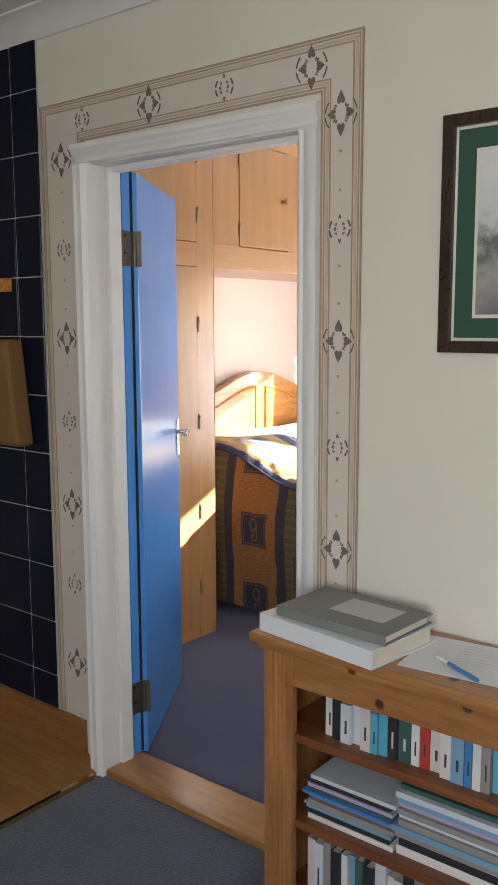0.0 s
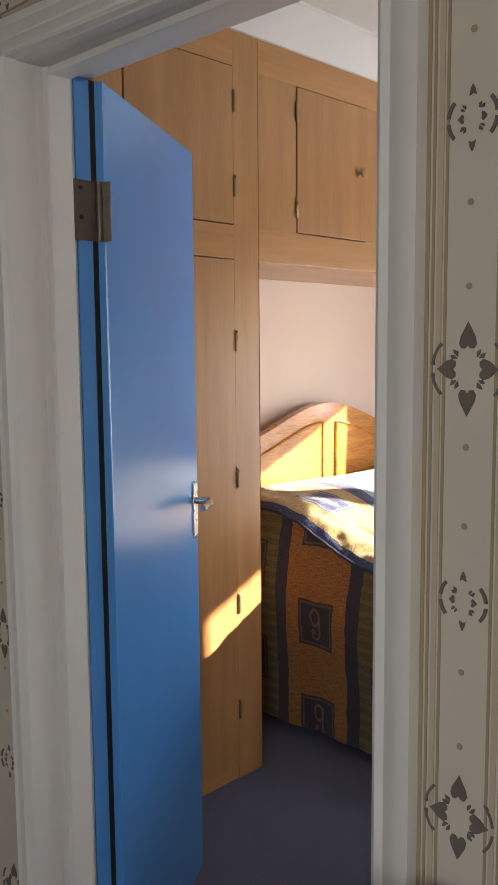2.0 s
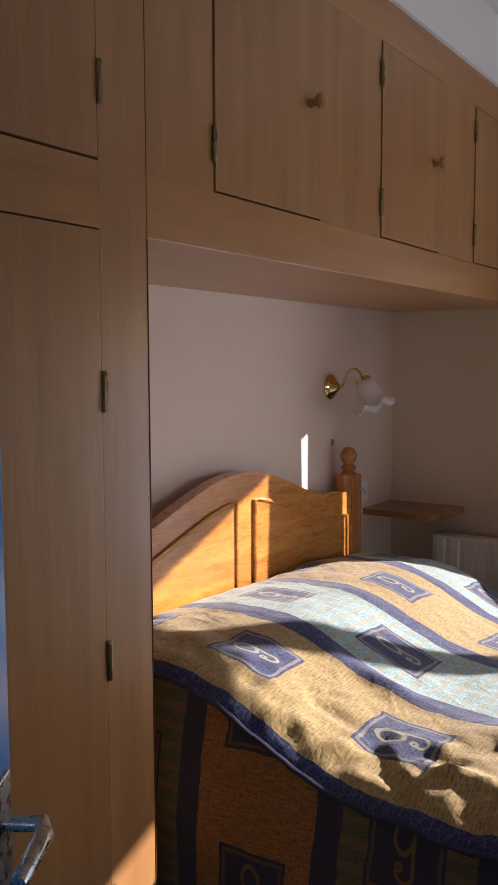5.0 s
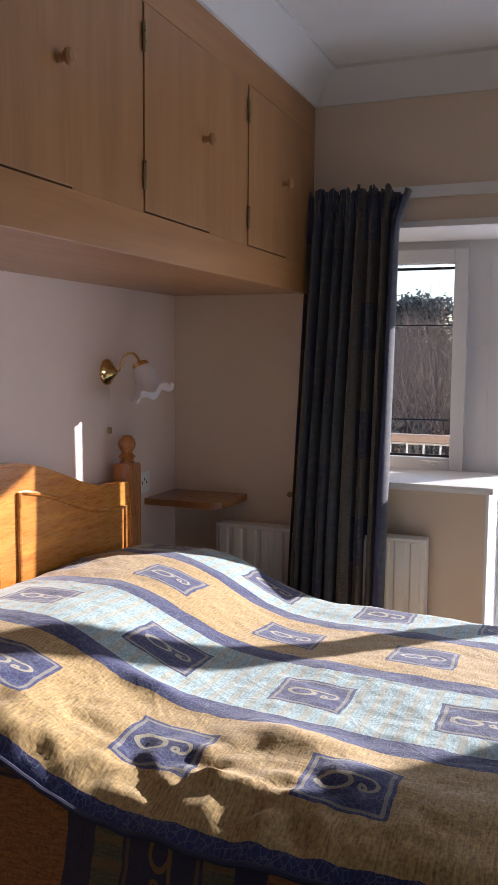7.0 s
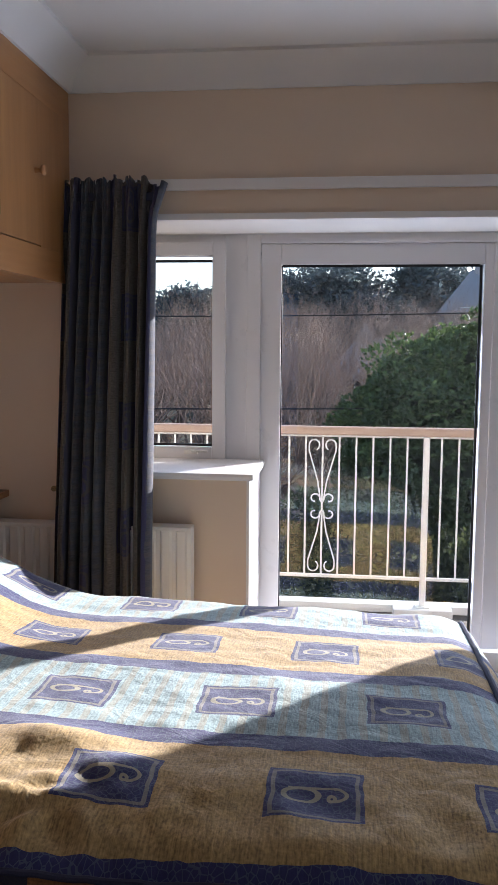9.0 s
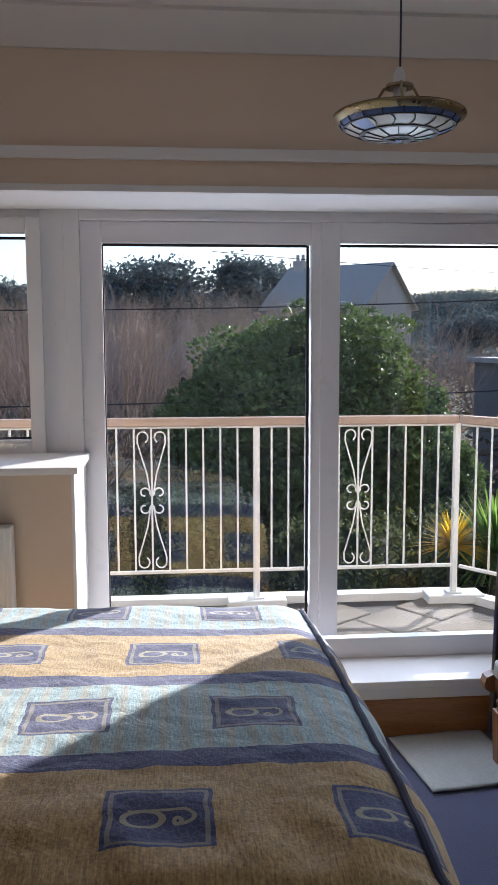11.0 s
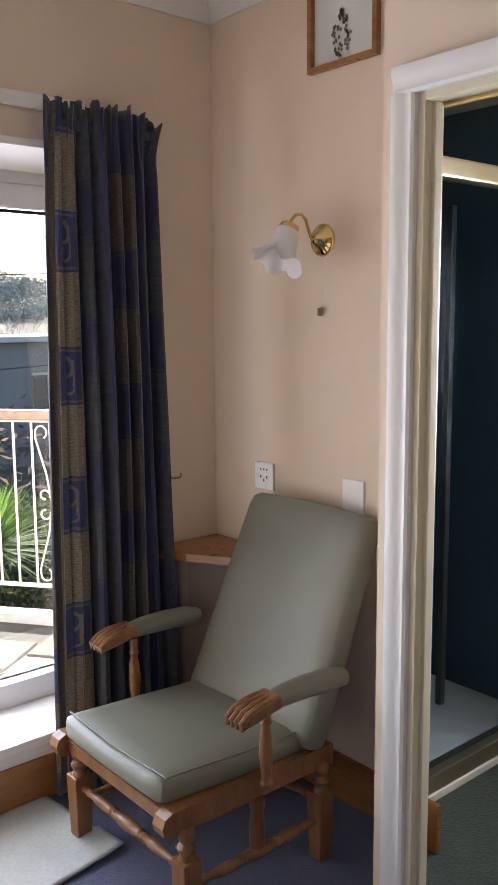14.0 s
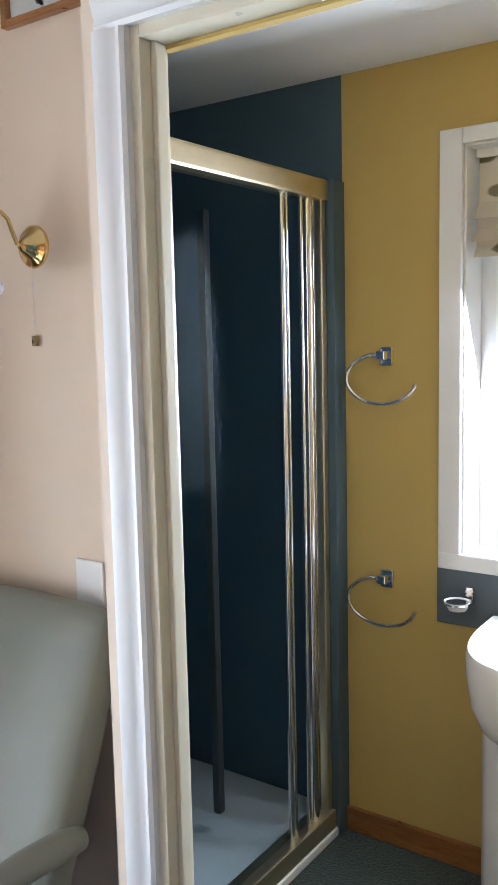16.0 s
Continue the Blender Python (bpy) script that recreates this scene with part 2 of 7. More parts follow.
CARPET_HALL = carpet("grey_blue_carpet", (0.035, 0.045, 0.075), (0.11, 0.135, 0.19), 130.0)
CARPET_GREEN = carpet("green_bathroom_carpet", (0.011, 0.024, 0.021), (0.052, 0.082, 0.068), 130.0)
VENEER = wooden("birch_veneer_upright", (0.34, 0.162, 0.058), (0.465, 0.242, 0.093), 0.33, (9, 9, 0.7), coat=0.25, scale=1.6)
VENEER_L = wooden("birch_veneer_level", (0.38, 0.178, 0.06), (0.51, 0.262, 0.098), 0.33, (9, 0.7, 9), coat=0.25, scale=1.6)
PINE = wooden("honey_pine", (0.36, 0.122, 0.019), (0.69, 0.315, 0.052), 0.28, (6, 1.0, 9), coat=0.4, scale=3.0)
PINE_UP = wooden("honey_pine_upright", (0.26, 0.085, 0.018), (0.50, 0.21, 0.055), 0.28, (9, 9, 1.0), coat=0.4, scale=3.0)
BOOK_PINE = wooden("knotty_pine", (0.25, 0.10, 0.028), (0.46, 0.22, 0.075), 0.35, (1.0, 9, 9), knots=10.0, coat=0.3)
BOOK_PINE_UP = wooden("knotty_pine_upright", (0.25, 0.10, 0.028), (0.46, 0.22, 0.075), 0.35, (9, 9, 1.0), knots=9.0, coat=0.3)
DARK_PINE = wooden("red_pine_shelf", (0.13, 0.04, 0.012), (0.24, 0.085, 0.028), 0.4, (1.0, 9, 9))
SKIRT = wooden("varnished_skirting", (0.22, 0.085, 0.022), (0.36, 0.16, 0.05), 0.3, (1.0, 1.0, 12), coat=0.3)
FLOOR_WOOD = wooden("varnished_floor_wood", (0.26, 0.12, 0.03), (0.44, 0.23, 0.075), 0.32, (1.0, 10, 10), coat=0.3)
CHAIR_WOOD = wooden("oak_chair_frame", (0.15, 0.06, 0.02), (0.30, 0.135, 0.05), 0.35, (8, 8, 1.5), coat=0.2)
BRASS = metal("polished_brass", (0.80, 0.58, 0.24), 0.10)
AGED = metal("aged_brass", (0.33, 0.26, 0.14), 0.32)
CHROME = metal("chrome", (0.75, 0.74, 0.73), 0.10)
GOLDISH = metal("pale_gold_aluminium", (0.78, 0.68, 0.46), 0.36, True)
STEEL = metal("worn_hinge_steel", (0.17, 0.155, 0.13), 0.5)
SATIN = metal("satin_aluminium", (0.62, 0.62, 0.62), 0.28)
LEATHER = painted("sage_vinyl", (0.200, 0.202, 0.158), 0.45, 0.12, 160.0, 0.25, 0.5)
CERAMIC = painted("white_ceramic", (0.80, 0.79, 0.76), 0.12, 0.03, 20.0, 0.01, 0.6)
PLASTIC = painted("white_plastic", (0.78, 0.77, 0.74), 0.3, 0.03, 40.0, 0.01)
DARK = painted("dark_gap", (0.015, 0.014, 0.014), 0.6)
TILE = painted("navy_glazed_tile", (0.008, 0.010, 0.024), 0.22, 0.2, 30.0, 0.02, 0.12)
GROUT = painted("pale_grout", (0.50, 0.50, 0.47), 0.9)
RAIL_WHITE = painted("white_railing_paint", (0.80, 0.78, 0.73), 0.4, 0.08, 60.0, 0.1)
RAIL_WOOD = wooden("weathered_handrail", (0.34, 0.23, 0.16), (0.50, 0.37, 0.28), 0.6, (1.0, 9, 9))
PAVER = painted("sandstone_paver", (0.22, 0.185, 0.135), 0.9, 0.30, 60.0, 0.4)
MORTAR = painted("paver_mortar", (0.085, 0.075, 0.06), 0.95, 0.2)
RENDERED = painted("white_render", (0.72, 0.71, 0.68), 0.85, 0.12, 50.0, 0.4)
GLASS = pane_glass("window_glass", (0.97, 0.98, 0.98), 1.4)
SHOWER_GLASS = pane_glass("tinted_shower_glass", (0.82, 0.86, 0.88), 0.003)
QUILT = uv_fabric("banded_bedspread", 0.38, (0.40, 0.275, 0.105), (0.29, 0.40, 0.41), (0.024, 0.027, 0.10), 0.372, wrinkle=0.45, letter_up=-1.0)
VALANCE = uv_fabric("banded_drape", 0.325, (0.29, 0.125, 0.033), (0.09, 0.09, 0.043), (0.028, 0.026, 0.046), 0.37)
CURTAIN = uv_fabric("dark_banded_curtain", 0.33, (0.088, 0.076, 0.066), (0.046, 0.052, 0.07), (0.028, 0.028, 0.075), 0.40)
EDGE_BAND = uv_fabric("pale_lettered_band", 0.385, (0.19, 0.16, 0.118), (0.14, 0.14, 0.14), (0.03, 0.034, 0.11), 0.39)
PIPING = fabric("navy_piping", (0.02, 0.022, 0.05), (0.05, 0.055, 0.10))
MAT_CLOTH = fabric("pale_grey_mat", (0.36, 0.38, 0.37), (0.52, 0.54, 0.52), 90.0)
PILLOW = fabric("white_cotton", (0.7, 0.7, 0.7), (0.8, 0.8, 0.8), 400.0)
CANVAS = fabric("tan_canvas", (0.16, 0.08, 0.024), (0.27, 0.145, 0.048), 260.0)
STENCIL_GREY = painted("stencil_grey", (0.175, 0.148, 0.132), 0.8, 0.2)
STENCIL_BAND = painted("stencil_band", (0.67, 0.60, 0.53), 0.8, 0.10)
STENCIL_LINE = painted("stencil_line", (0.40, 0.31, 0.21), 0.8, 0.10)
PALE_STENCIL = painted("stencil_pale", (0.56, 0.46, 0.35), 0.8, 0.08)


def frosted(name, c, trans=0.5):
    m, nt, p = nodes_of(name)
    p.inputs["Base Color"].default_value = rgb(c)
    p.inputs["Transmission Weight"].default_value = trans
    p.inputs["Roughness"].default_value = 0.45
    v = coords(nt)
    bump(nt, p, noisy(nt, v, 60.0), 0.2, 0.002)
    return m


SHADE_GLASS = frosted("frosted_white_glass", (0.85, 0.82, 0.84), 0.2)


# ---- building helpers ----
INVERSE = {}


def thing(name, loc, label, category, group="", rz=0.0, built_in_world=True, kind=""):
    """An Empty at a thing's base. Parts are then given in world metres, or in the thing's own."""
    ob = new(name)
    ob.empty_display_size = 0.1
    ob.matrix_basis = pose(*loc, 0, 0, rz)
    INVERSE[ob] = ob.matrix_basis.inverted() if built_in_world else Matrix.Identity(4)
    return tagged(ob, label, category, group, kind)


def mesh_of(name, bm, material, smooth=False):
    me = bpy.data.meshes.new(name)
    bmesh.ops.recalc_face_normals(bm, faces=bm.faces)
    bm.to_mesh(me)
    bm.free()
    for mt in material if isinstance(material, (list, tuple)) else (material,):
        me.materials.append(mt)
    if smooth:
        for f in me.polygons:
            f.use_smooth = True
        me.set_sharp_from_angle(angle=radians(40))
    return me


def part(name, bm, material, parent=None, label="", smooth=False):
    ob = new(name, bm if isinstance(bm, bpy.types.Mesh) else mesh_of(name, bm, material, smooth))
    if parent:
        ob.parent = parent
        ob.matrix_parent_inverse = INVERSE.get(parent, Matrix.Identity(4))
    return tagged(ob, label) if label else ob


def structure(name, bm, material, label, category, smooth=False):
    return tagged(part(name, bm, material, None, "", smooth), label, category, "", "structure")


def solo(name, bm, material, label, category, group="", smooth=False, kind=""):
    return tagged(part(name, bm, material, None, "", smooth), label, category, group, kind)


def box(lo, hi, bevel=0.0, bm=None, segments=2):
    bm = bm or bmesh.new()
    lo, hi = Vector(lo), Vector(hi)
    size, mid = hi - lo, (lo + hi) / 2
    made = bmesh.ops.create_cube(bm, size=1.0, matrix=Matrix.LocRotScale(mid, None, size))
    if bevel:
        vs = set(made["verts"])
        es = [e for e in bm.edges if e.verts[0] in vs and e.verts[1] in vs]
        bmesh.ops.bevel(bm, geom=es, offset=min(bevel, min(size) * 0.45), segments=segments, affect="EDGES", profile=0.7)
    return bm


def boxes(*pairs, bevel=0.0):
    bm = bmesh.new()
    for lo, hi in pairs:
        box(lo, hi, bevel, bm)
    return bm


def lathe(profile, place=(0, 0, 0), axis="Z", n=20, bm=None, m=None, ripple=None):
    """Turns (radius, height) pairs round an axis."""
    bm = bm or bmesh.new()
    turn = {"Z": Matrix.Identity(4), "X": pose(0, 0, 0, 0, 90, 0), "Y": pose(0, 0, 0, -90, 0, 0)}[axis]
    m = (Matrix.Translation(place) @ turn) if m is None else m
    rings = []
    for j, (r, h) in enumerate(profile):
        ring = []
        for i in range(n):
            a = 2 * math.pi * i / n
            rr, hh = (r, h) if ripple is None else ripple(j, a, r, h)
            ring.append(bm.verts.new(m @ Vector((rr * math.cos(a), rr * math.sin(a), hh))))
        rings.append(ring)
    for a, b in zip(rings, rings[1:]):
        for i in range(n):
            bm.faces.new((a[i], a[(i + 1) % n], b[(i + 1) % n], b[i]))
    for ring in (rings[0], rings[-1]):
        if profile[rings.index(ring)][0] > 1e-4:
            bm.faces.new(ring)
    return bm


def tube(points, radius, n=8, bm=None, closed=False):
    """A round rod along points; radius one number or one for each point."""
    bm = bm or bmesh.new()
    pts = [Vector(p) for p in points]
    rad = radius if isinstance(radius, (list, tuple)) else [radius] * len(pts)
    rings, up = [], None
    for i, p in enumerate(pts):
        d = (pts[min(i + 1, len(pts) - 1)] - pts[max(i - 1, 0)]).normalized()
        if up is None:
            up = d.orthogonal().normalized()
        up = (up - d * up.dot(d)).normalized()
        side = d.cross(up)
        rings.append([bm.verts.new(p + rad[i] * (math.cos(2 * math.pi * k / n) * up + math.sin(2 * math.pi * k / n) * side)) for k in range(n)])
    for a, b in zip(rings, rings[1:]):
        for k in range(n):
            bm.faces.new((a[k], a[(k + 1) % n], b[(k + 1) % n], b[k]))
    bm.faces.new(rings[0])
    bm.faces.new(rings[-1])
    return bm


def prism(outline, axis, lo, hi, bm=None):
    """Extrudes a closed 2D outline along an axis (x: outline in y, z; y: in x, z; z: in x, y)."""
    bm = bm or bmesh.new()
    def at(p, t):
        return {"x": (t, p[0], p[1]), "y": (p[0], t, p[1]), "z": (p[0], p[1], t)}[axis]
    a = [bm.verts.new(at(p, lo)) for p in outline]
    b = [bm.verts.new(at(p, hi)) for p in outline]
    k = len(outline)
    for i in range(k):
        bm.faces.new((a[i], a[(i + 1) % k], b[(i + 1) % k], b[i]))
    bm.faces.new(a)
    bm.faces.new(b)
    return bm


def arc(cx, cy, r, a0, a1, n=10):
    return [(cx + r * math.cos(radians(a0 + (a1 - a0) * i / n)), cy + r * math.sin(radians(a0 + (a1 - a0) * i / n))) for i in range(n + 1)]


# ---- the large structure ----
DW, DB = 2.055, 2.17          # door wall: hall face, bedroom face
HW = -2.90                    # headboard wall
WW, WO = 5.53, 6.02           # window wall: room face, outside
FR = 5.93                     # window frames' room face
CW = 0.613                    # wall behind the chair
BWALL, BW2 = 0.262, 0.315      # bathroom door wall: room face, bathroom face
BFAR = 1.487                  # bathroom's far wall
CEIL_Z, HALL_Z, BATH_Z = 2.575, 2.475, 2.245

structure("floor_bedroom", box((HW - 0.1, DB - 0.115, -0.25), (BWALL + 0.05, WW + 0.02, 0.0)), CARPET_BLUE, "blue short-pile bedroom carpet", "floor")
structure("floor_alcove", prism([(BWALL + 0.05, 4.455), (CW + 0.03, 4.67), (CW + 0.03, WW + 0.02), (BWALL + 0.05, WW + 0.02)], "z", -0.2, 0.0), CARPET_BLUE, "blue short-pile carpet in the chair alcove", "floor")
structure("floor_hall", box((-1.72, -1.4, -0.25), (1.95, DB - 0.115, 0.0)), CARPET_HALL, "grey-blue hall carpet", "floor")
structure("floor_bathroom", box((BWALL + 0.05, 2.5, -0.25), (BFAR + 0.1, 4.74, -0.002)), CARPET_GREEN, "dark green bathroom carpet", "floor")
structure("floor_wood", box((-3.2, -1.4, -0.25), (-1.726, DB - 0.115, 0.012)), FLOOR_WOOD, "varnished orange-brown wooden floor", "floor")
structure("trim_floor_edge", box((-1.726, -1.4, -0.02), (-1.712, DW - 0.09, 0.016)), BRASS, "thin brass floor edging strip", "trim")
structure("ceiling_bedroom", box((HW - 0.1, DB - 0.05, CEIL_Z), (CW + 0.1, WW + 0.1, CEIL_Z + 0.12)), CEIL, "white bedroom ceiling", "ceiling")
structure("ceiling_hall", box((-3.3, -1.5, HALL_Z), (2.1, DB - 0.05, HALL_Z + 0.12)), CEIL, "white hall ceiling", "ceiling")
structure("ceiling_bathroom", prism([(BW2 - 0.02, 2.5), (BFAR + 0.1, 2.5), (BFAR + 0.1, 5.5), (CW + 0.03, 5.5), (CW + 0.03, 4.66), (BW2 - 0.02, 4.41)], "z", BATH_Z, BATH_Z + 0.1), CEIL, "low white bathroom ceiling", "ceiling")

# door wall, with its opening
OL, OR, OT = -1.729, -0.926, 2.015
structure("wall_door", boxes(((-3.3, DW, -0.2), (OL, DB, 2.7)), ((OR, DW, -0.2), (2.1, DB, 2.7)), ((OL, DW, OT), (OR, DB, 2.7))), HALL_WALL, "cream painted hall wall with a stencilled doorway", "wall")
structure("wall_headboard", box((HW - 0.15, DB, -0.2), (HW, WO, 2.7)), BOUNCE_WALL, "cream painted wall tinted pink for light off the bed", "wall")
# unseen walls added to close the hall; the window opening is assumed
structure("wall_hall_back", boxes(((-3.3, -1.55, -0.2), (0.45, -1.4, 2.6)), ((1.55, -1.55, -0.2), (2.1, -1.4, 2.6)), ((0.45, -1.55, -0.2), (1.55, -1.4, 1.0)), ((0.45, -1.55, 2.1), (1.55, -1.4, 2.6))), HALL_WALL, "unseen cream hall wall with an assumed window opening", "wall")
structure("wall_hall_side", box((-3.35, -1.5, -0.2), (-3.2, DW, 2.6)), HALL_WALL, "cream hall wall", "wall")
structure("wall_hall_far_side", box((1.95, -1.4, -0.2), (2.1, DW, 2.6)), HALL_WALL, "cream hall wall", "wall")
# window wall: lintel, part under the window, ends
XL, XS, XR = -2.295, -1.62, 0.33
structure("wall_window", boxes(((HW, WW, -0.4), (XL, WO, 2.7)), ((XR, WW, -0.4), (CW + 0.15, WO, 2.7)), ((XL, WW, 2.012), (XR, WO, 2.7)), ((XL, WW, -0.4), (XS, WO, 1.005)), ((XL, WW, 1.005), (XS, FR - 0.002, 1.0215)), ((XS, WW + 0.01, -0.4), (XR, WO, 0.185))), WALL, "cream painted wall round the patio window", "wall")
structure("wall_chair", box((CW, 4.70, -0.2), (CW + 0.045, WW, 2.7)), WALL, "cream painted wall behind the armchair", "wall")
structure("wall_chair_return", prism([(BWALL, 4.42), (BW2, 4.42), (CW + 0.045, 4.65), (CW + 0.045, 4.70), (CW, 4.70), (BWALL, 4.47)], "z", -0.2, 2.7), WALL, "cream painted wall return", "wall")
# bathroom door wall
BL, BR_, BT = 4.385, 3.60, 1.985
structure("wall_bathroom_door", boxes(((BWALL, DB, -0.2), (BW2, BR_, 2.7)), ((BWALL, BL, -0.2), (BW2, 4.42, 2.7)), ((BWALL, BR_, BT), (BW2, BL, 2.7))), WALL, "cream painted wall with the bathroom doorway", "wall")
WZ0, WZ1, WY0, WY1 = 0.915, 2.005, 3.66, 4.33
structure("wall_bathroom", boxes(((BFAR, 2.5, -0.2), (BFAR + 0.16, WY0, 2.4)), ((BFAR, WY1, -0.2), (BFAR + 0.16, 4.692, 2.4)), ((BFAR, WY0, -0.2), (BFAR + 0.16, WY1, WZ0)), ((BFAR, WY0, WZ1), (BFAR + 0.16, WY1, 2.4))), YELLOW, "ochre yellow painted bathroom wall", "wall")
structure("wall_bathroom_inner", boxes(((BW2, 2.5, 0), (BW2 + 0.006, BR_, BATH_Z)), ((BW2, BL, 0), (BW2 + 0.006, 4.42, BATH_Z)), ((BW2, BR_, BT), (BW2 + 0.006, BL, BATH_Z)), ((BW2, 2.45, 0), (BFAR, 2.52, BATH_Z))), YELLOW, "ochre yellow painted bathroom wall", "wall")
structure("wall_shower", boxes(((CW + 0.045, 5.45, -0.2), (BFAR + 0.16, 5.53, 2.4)), ((BFAR, 4.692, -0.2), (BFAR + 0.16, 5.45, 2.4)), ((CW + 0.045, 4.70, -0.2), (CW + 0.06, 5.45, 2.4))), SLATE_BLUE, "dark slate-blue shower wall panels", "wall")

# coving round the bedroom and hall ceilings
COVE = [(0, 0), (0, -0.11), (0.012, -0.11), (0.03, -0.075), (0.075, -0.03), (0.11, -0.012), (0.11, 0)]
structure("trim_coving_window", prism([(WW - a, CEIL_Z + b) for a, b in COVE], "x", -2.30, CW), CEIL, "white plaster coving", "coving", True)
structure("trim_coving_chair", prism([(CW - a, CEIL_Z + b) for a, b in COVE], "y", 4.70, WW), CEIL, "white plaster coving", "coving", True)
structure("trim_coving_cupboard", prism([(-2.30 + a, CEIL_Z + b) for a, b in COVE], "y", DB, WW), CEIL, "white plaster coving", "coving", True)
structure("trim_coving_bathroom_side", prism([(BWALL - a, CEIL_Z + b) for a, b in COVE], "y", DB, 4.52), CEIL, "white plaster coving", "coving", True)
structure("trim_coving_hall", prism([(DW - a * 0.9, HALL_Z + b * 0.6) for a, b in COVE], "x", -3.2, 1.95), CEIL, "white plaster coving", "coving", True)

# skirtings
structure("baseboard_window", box((XS, WW - 0.018, 0), (CW, WW + 0.008, 0.145), 0.004), SKIRT, "varnished wooden skirting board", "skirting")
structure("baseboard_chair", box((CW - 0.018, 4.525, 0), (CW, WW - 0.02, 0.145), 0.004), SKIRT, "varnished wooden skirting board", "skirting")
structure("baseboard_bathroom", box((BFAR - 0.016, 2.6, 0), (BFAR, 4.69, 0.075), 0.004), SKIRT, "reddish wooden skirting board", "skirting")
structure("baseboard_hall", box((-3.2, DW - 0.02, 0.0), (-1.845, DW, 0.135), 0.004), SKIRT, "varnished wooden skirting board", "skirting")


# ---- the doorway between hall and bedroom ----
door_frame = thing("door_1", ((OL + OR) / 2, DW, 0), "white gloss door frame with moulded architrave", "door frame", kind="structure")


def casing_outline(w, proud):
    return [(0, 0), (0, proud * 0.55), (w * 0.12, proud * 0.75), (w * 0.3, proud * 0.6), (w * 0.5, proud * 0.8), (w * 0.75, proud), (w, proud * 0.95), (w, 0)]


def mitred_casing(inner_l, inner_r, inner_t, w, proud, y):
    """Architrave sides and head, moulded, round an opening in a wall of constant y, standing proud towards -y."""
    side_l = prism([(inner_l - a, y - b) for a, b in casing_outline(w, proud)], "z", 0.0, inner_t)
    side_r = prism([(inner_r + a, y - b) for a, b in casing_outline(w, proud)], "z", 0.0, inner_t)
    head = prism([(y - b, inner_t + a) for a, b in casing_outline(w, proud)], "x", inner_l - w, inner_r + w)
    return side_l, side_r, head


part("architrave", mitred_casing(OL + 0.03, OR - 0.02, OT - 0.03, 0.062, 0.026, DW)[1], GLOSS_WHITE, door_frame, "", True)
# the head runs from the deep hinge-side moulding to the shallow one
bm = bmesh.new()
rings = [[bm.verts.new((x, DW - b * deep, OT - 0.03 + a)) for a, b in casing_outline(0.062, 0.026)] for x, deep in ((-1.766, 2.72), (OR + 0.042, 1.06))]
for i in range(len(rings[0])):
    k = (i + 1) % len(rings[0])
    bm.faces.new((rings[0][i], rings[0][k], rings[1][k], rings[1][i]))
bm.faces.new(rings[0])
bm.faces.new(rings[1][::-1])
part("architrave_head", bm, GLOSS_WHITE, door_frame)
flutes = [(-1.699, DW), (-1.699, 1.994), (-1.706, 1.988), (-1.713, 1.995), (-1.721, 1.987), (-1.737, 1.987), (-1.746, 1.995), (-1.757, 1.990), (-1.765, DW - 0.001)]
part("outer_moulding", prism(flutes, "z", 0.0, OT - 0.028), GLOSS_WHITE, door_frame)
# deep left lining with stop, right lining, head lining
part("jamb", boxes(((OL, DW, 0), (OL + 0.03, DB + 0.004, OT)), ((OL + 0.03, DW + 0.015, 0), (OL + 0.045, DW + 0.065, OT - 0.03)), bevel=0.003), GLOSS_WHITE, door_frame)
part("jamb", boxes(((OR - 0.03, DW, 0), (OR, DB + 0.004, OT)), ((OR - 0.043, DW + 0.02, 0), (OR - 0.03, DW + 0.065, OT - 0.03)), bevel=0.003), GLOSS_WHITE, door_frame)
part("head_lining", boxes(((OL + 0.03, DW, OT - 0.03), (OR - 0.03, DB + 0.004, OT)), ((OL + 0.03, DW + 0.02, OT - 0.044), (OR - 0.03, DW + 0.065, OT - 0.03)), bevel=0.003), GLOSS_WHITE, door_frame)
part("painted_rebate", box((-1.701, DB - 0.036, 0.024), (-1.693, DB - 0.004, OT - 0.032)), BLUE_GLOSS, door_frame, "blue painted rebate beside the hinges")
# solid near-black strip in place of the shade in the hinge-side gap
part("hinge_gap", box((-1.7005, DB - 0.004, 0.024), (-1.6945, DB + 0.010, OT - 0.032)), DARK, door_frame, "dark strip standing for the shaded gap between frame and door")
structure("trim_threshold", box((OL + 0.03, DW - 0.05, -0.01), (OR - 0.02, DB + 0.0, 0.022), 0.008), FLOOR_WOOD, "varnished wooden threshold board", "threshold")

# the blue door, swung open past a right angle
LEAF = 0.625
blue_door = thing("door", (-1.691, DB + 0.012, 0.0), "glossy blue painted flush door standing open", "door", rz=122.0, built_in_world=False)
part("leaf", box((0.0, -0.012, 0.018), (LEAF, 0.03, 1.982), 0.003), BLUE_GLOSS, blue_door)
plate = part("handle_plate", box((LEAF - 0.050, -0.017, 0.975), (LEAF - 0.014, -0.011, 1.125), 0.003), SATIN, blue_door, "satin metal handle plate")
bm = tube([(LEAF - 0.032, -0.015, 1.075), (LEAF - 0.032, -0.055, 1.075), (LEAF - 0.052, -0.062, 1.075), (LEAF - 0.135, -0.062, 1.073)], [0.009, 0.009, 0.010, 0.008], 12)
part("lever", bm, SATIN, plate, "satin metal lever handle", True)
plate2 = part("handle_plate", box((LEAF - 0.050, 0.029, 0.975), (LEAF - 0.014, 0.035, 1.125), 0.003), SATIN, blue_door, "satin metal handle plate")
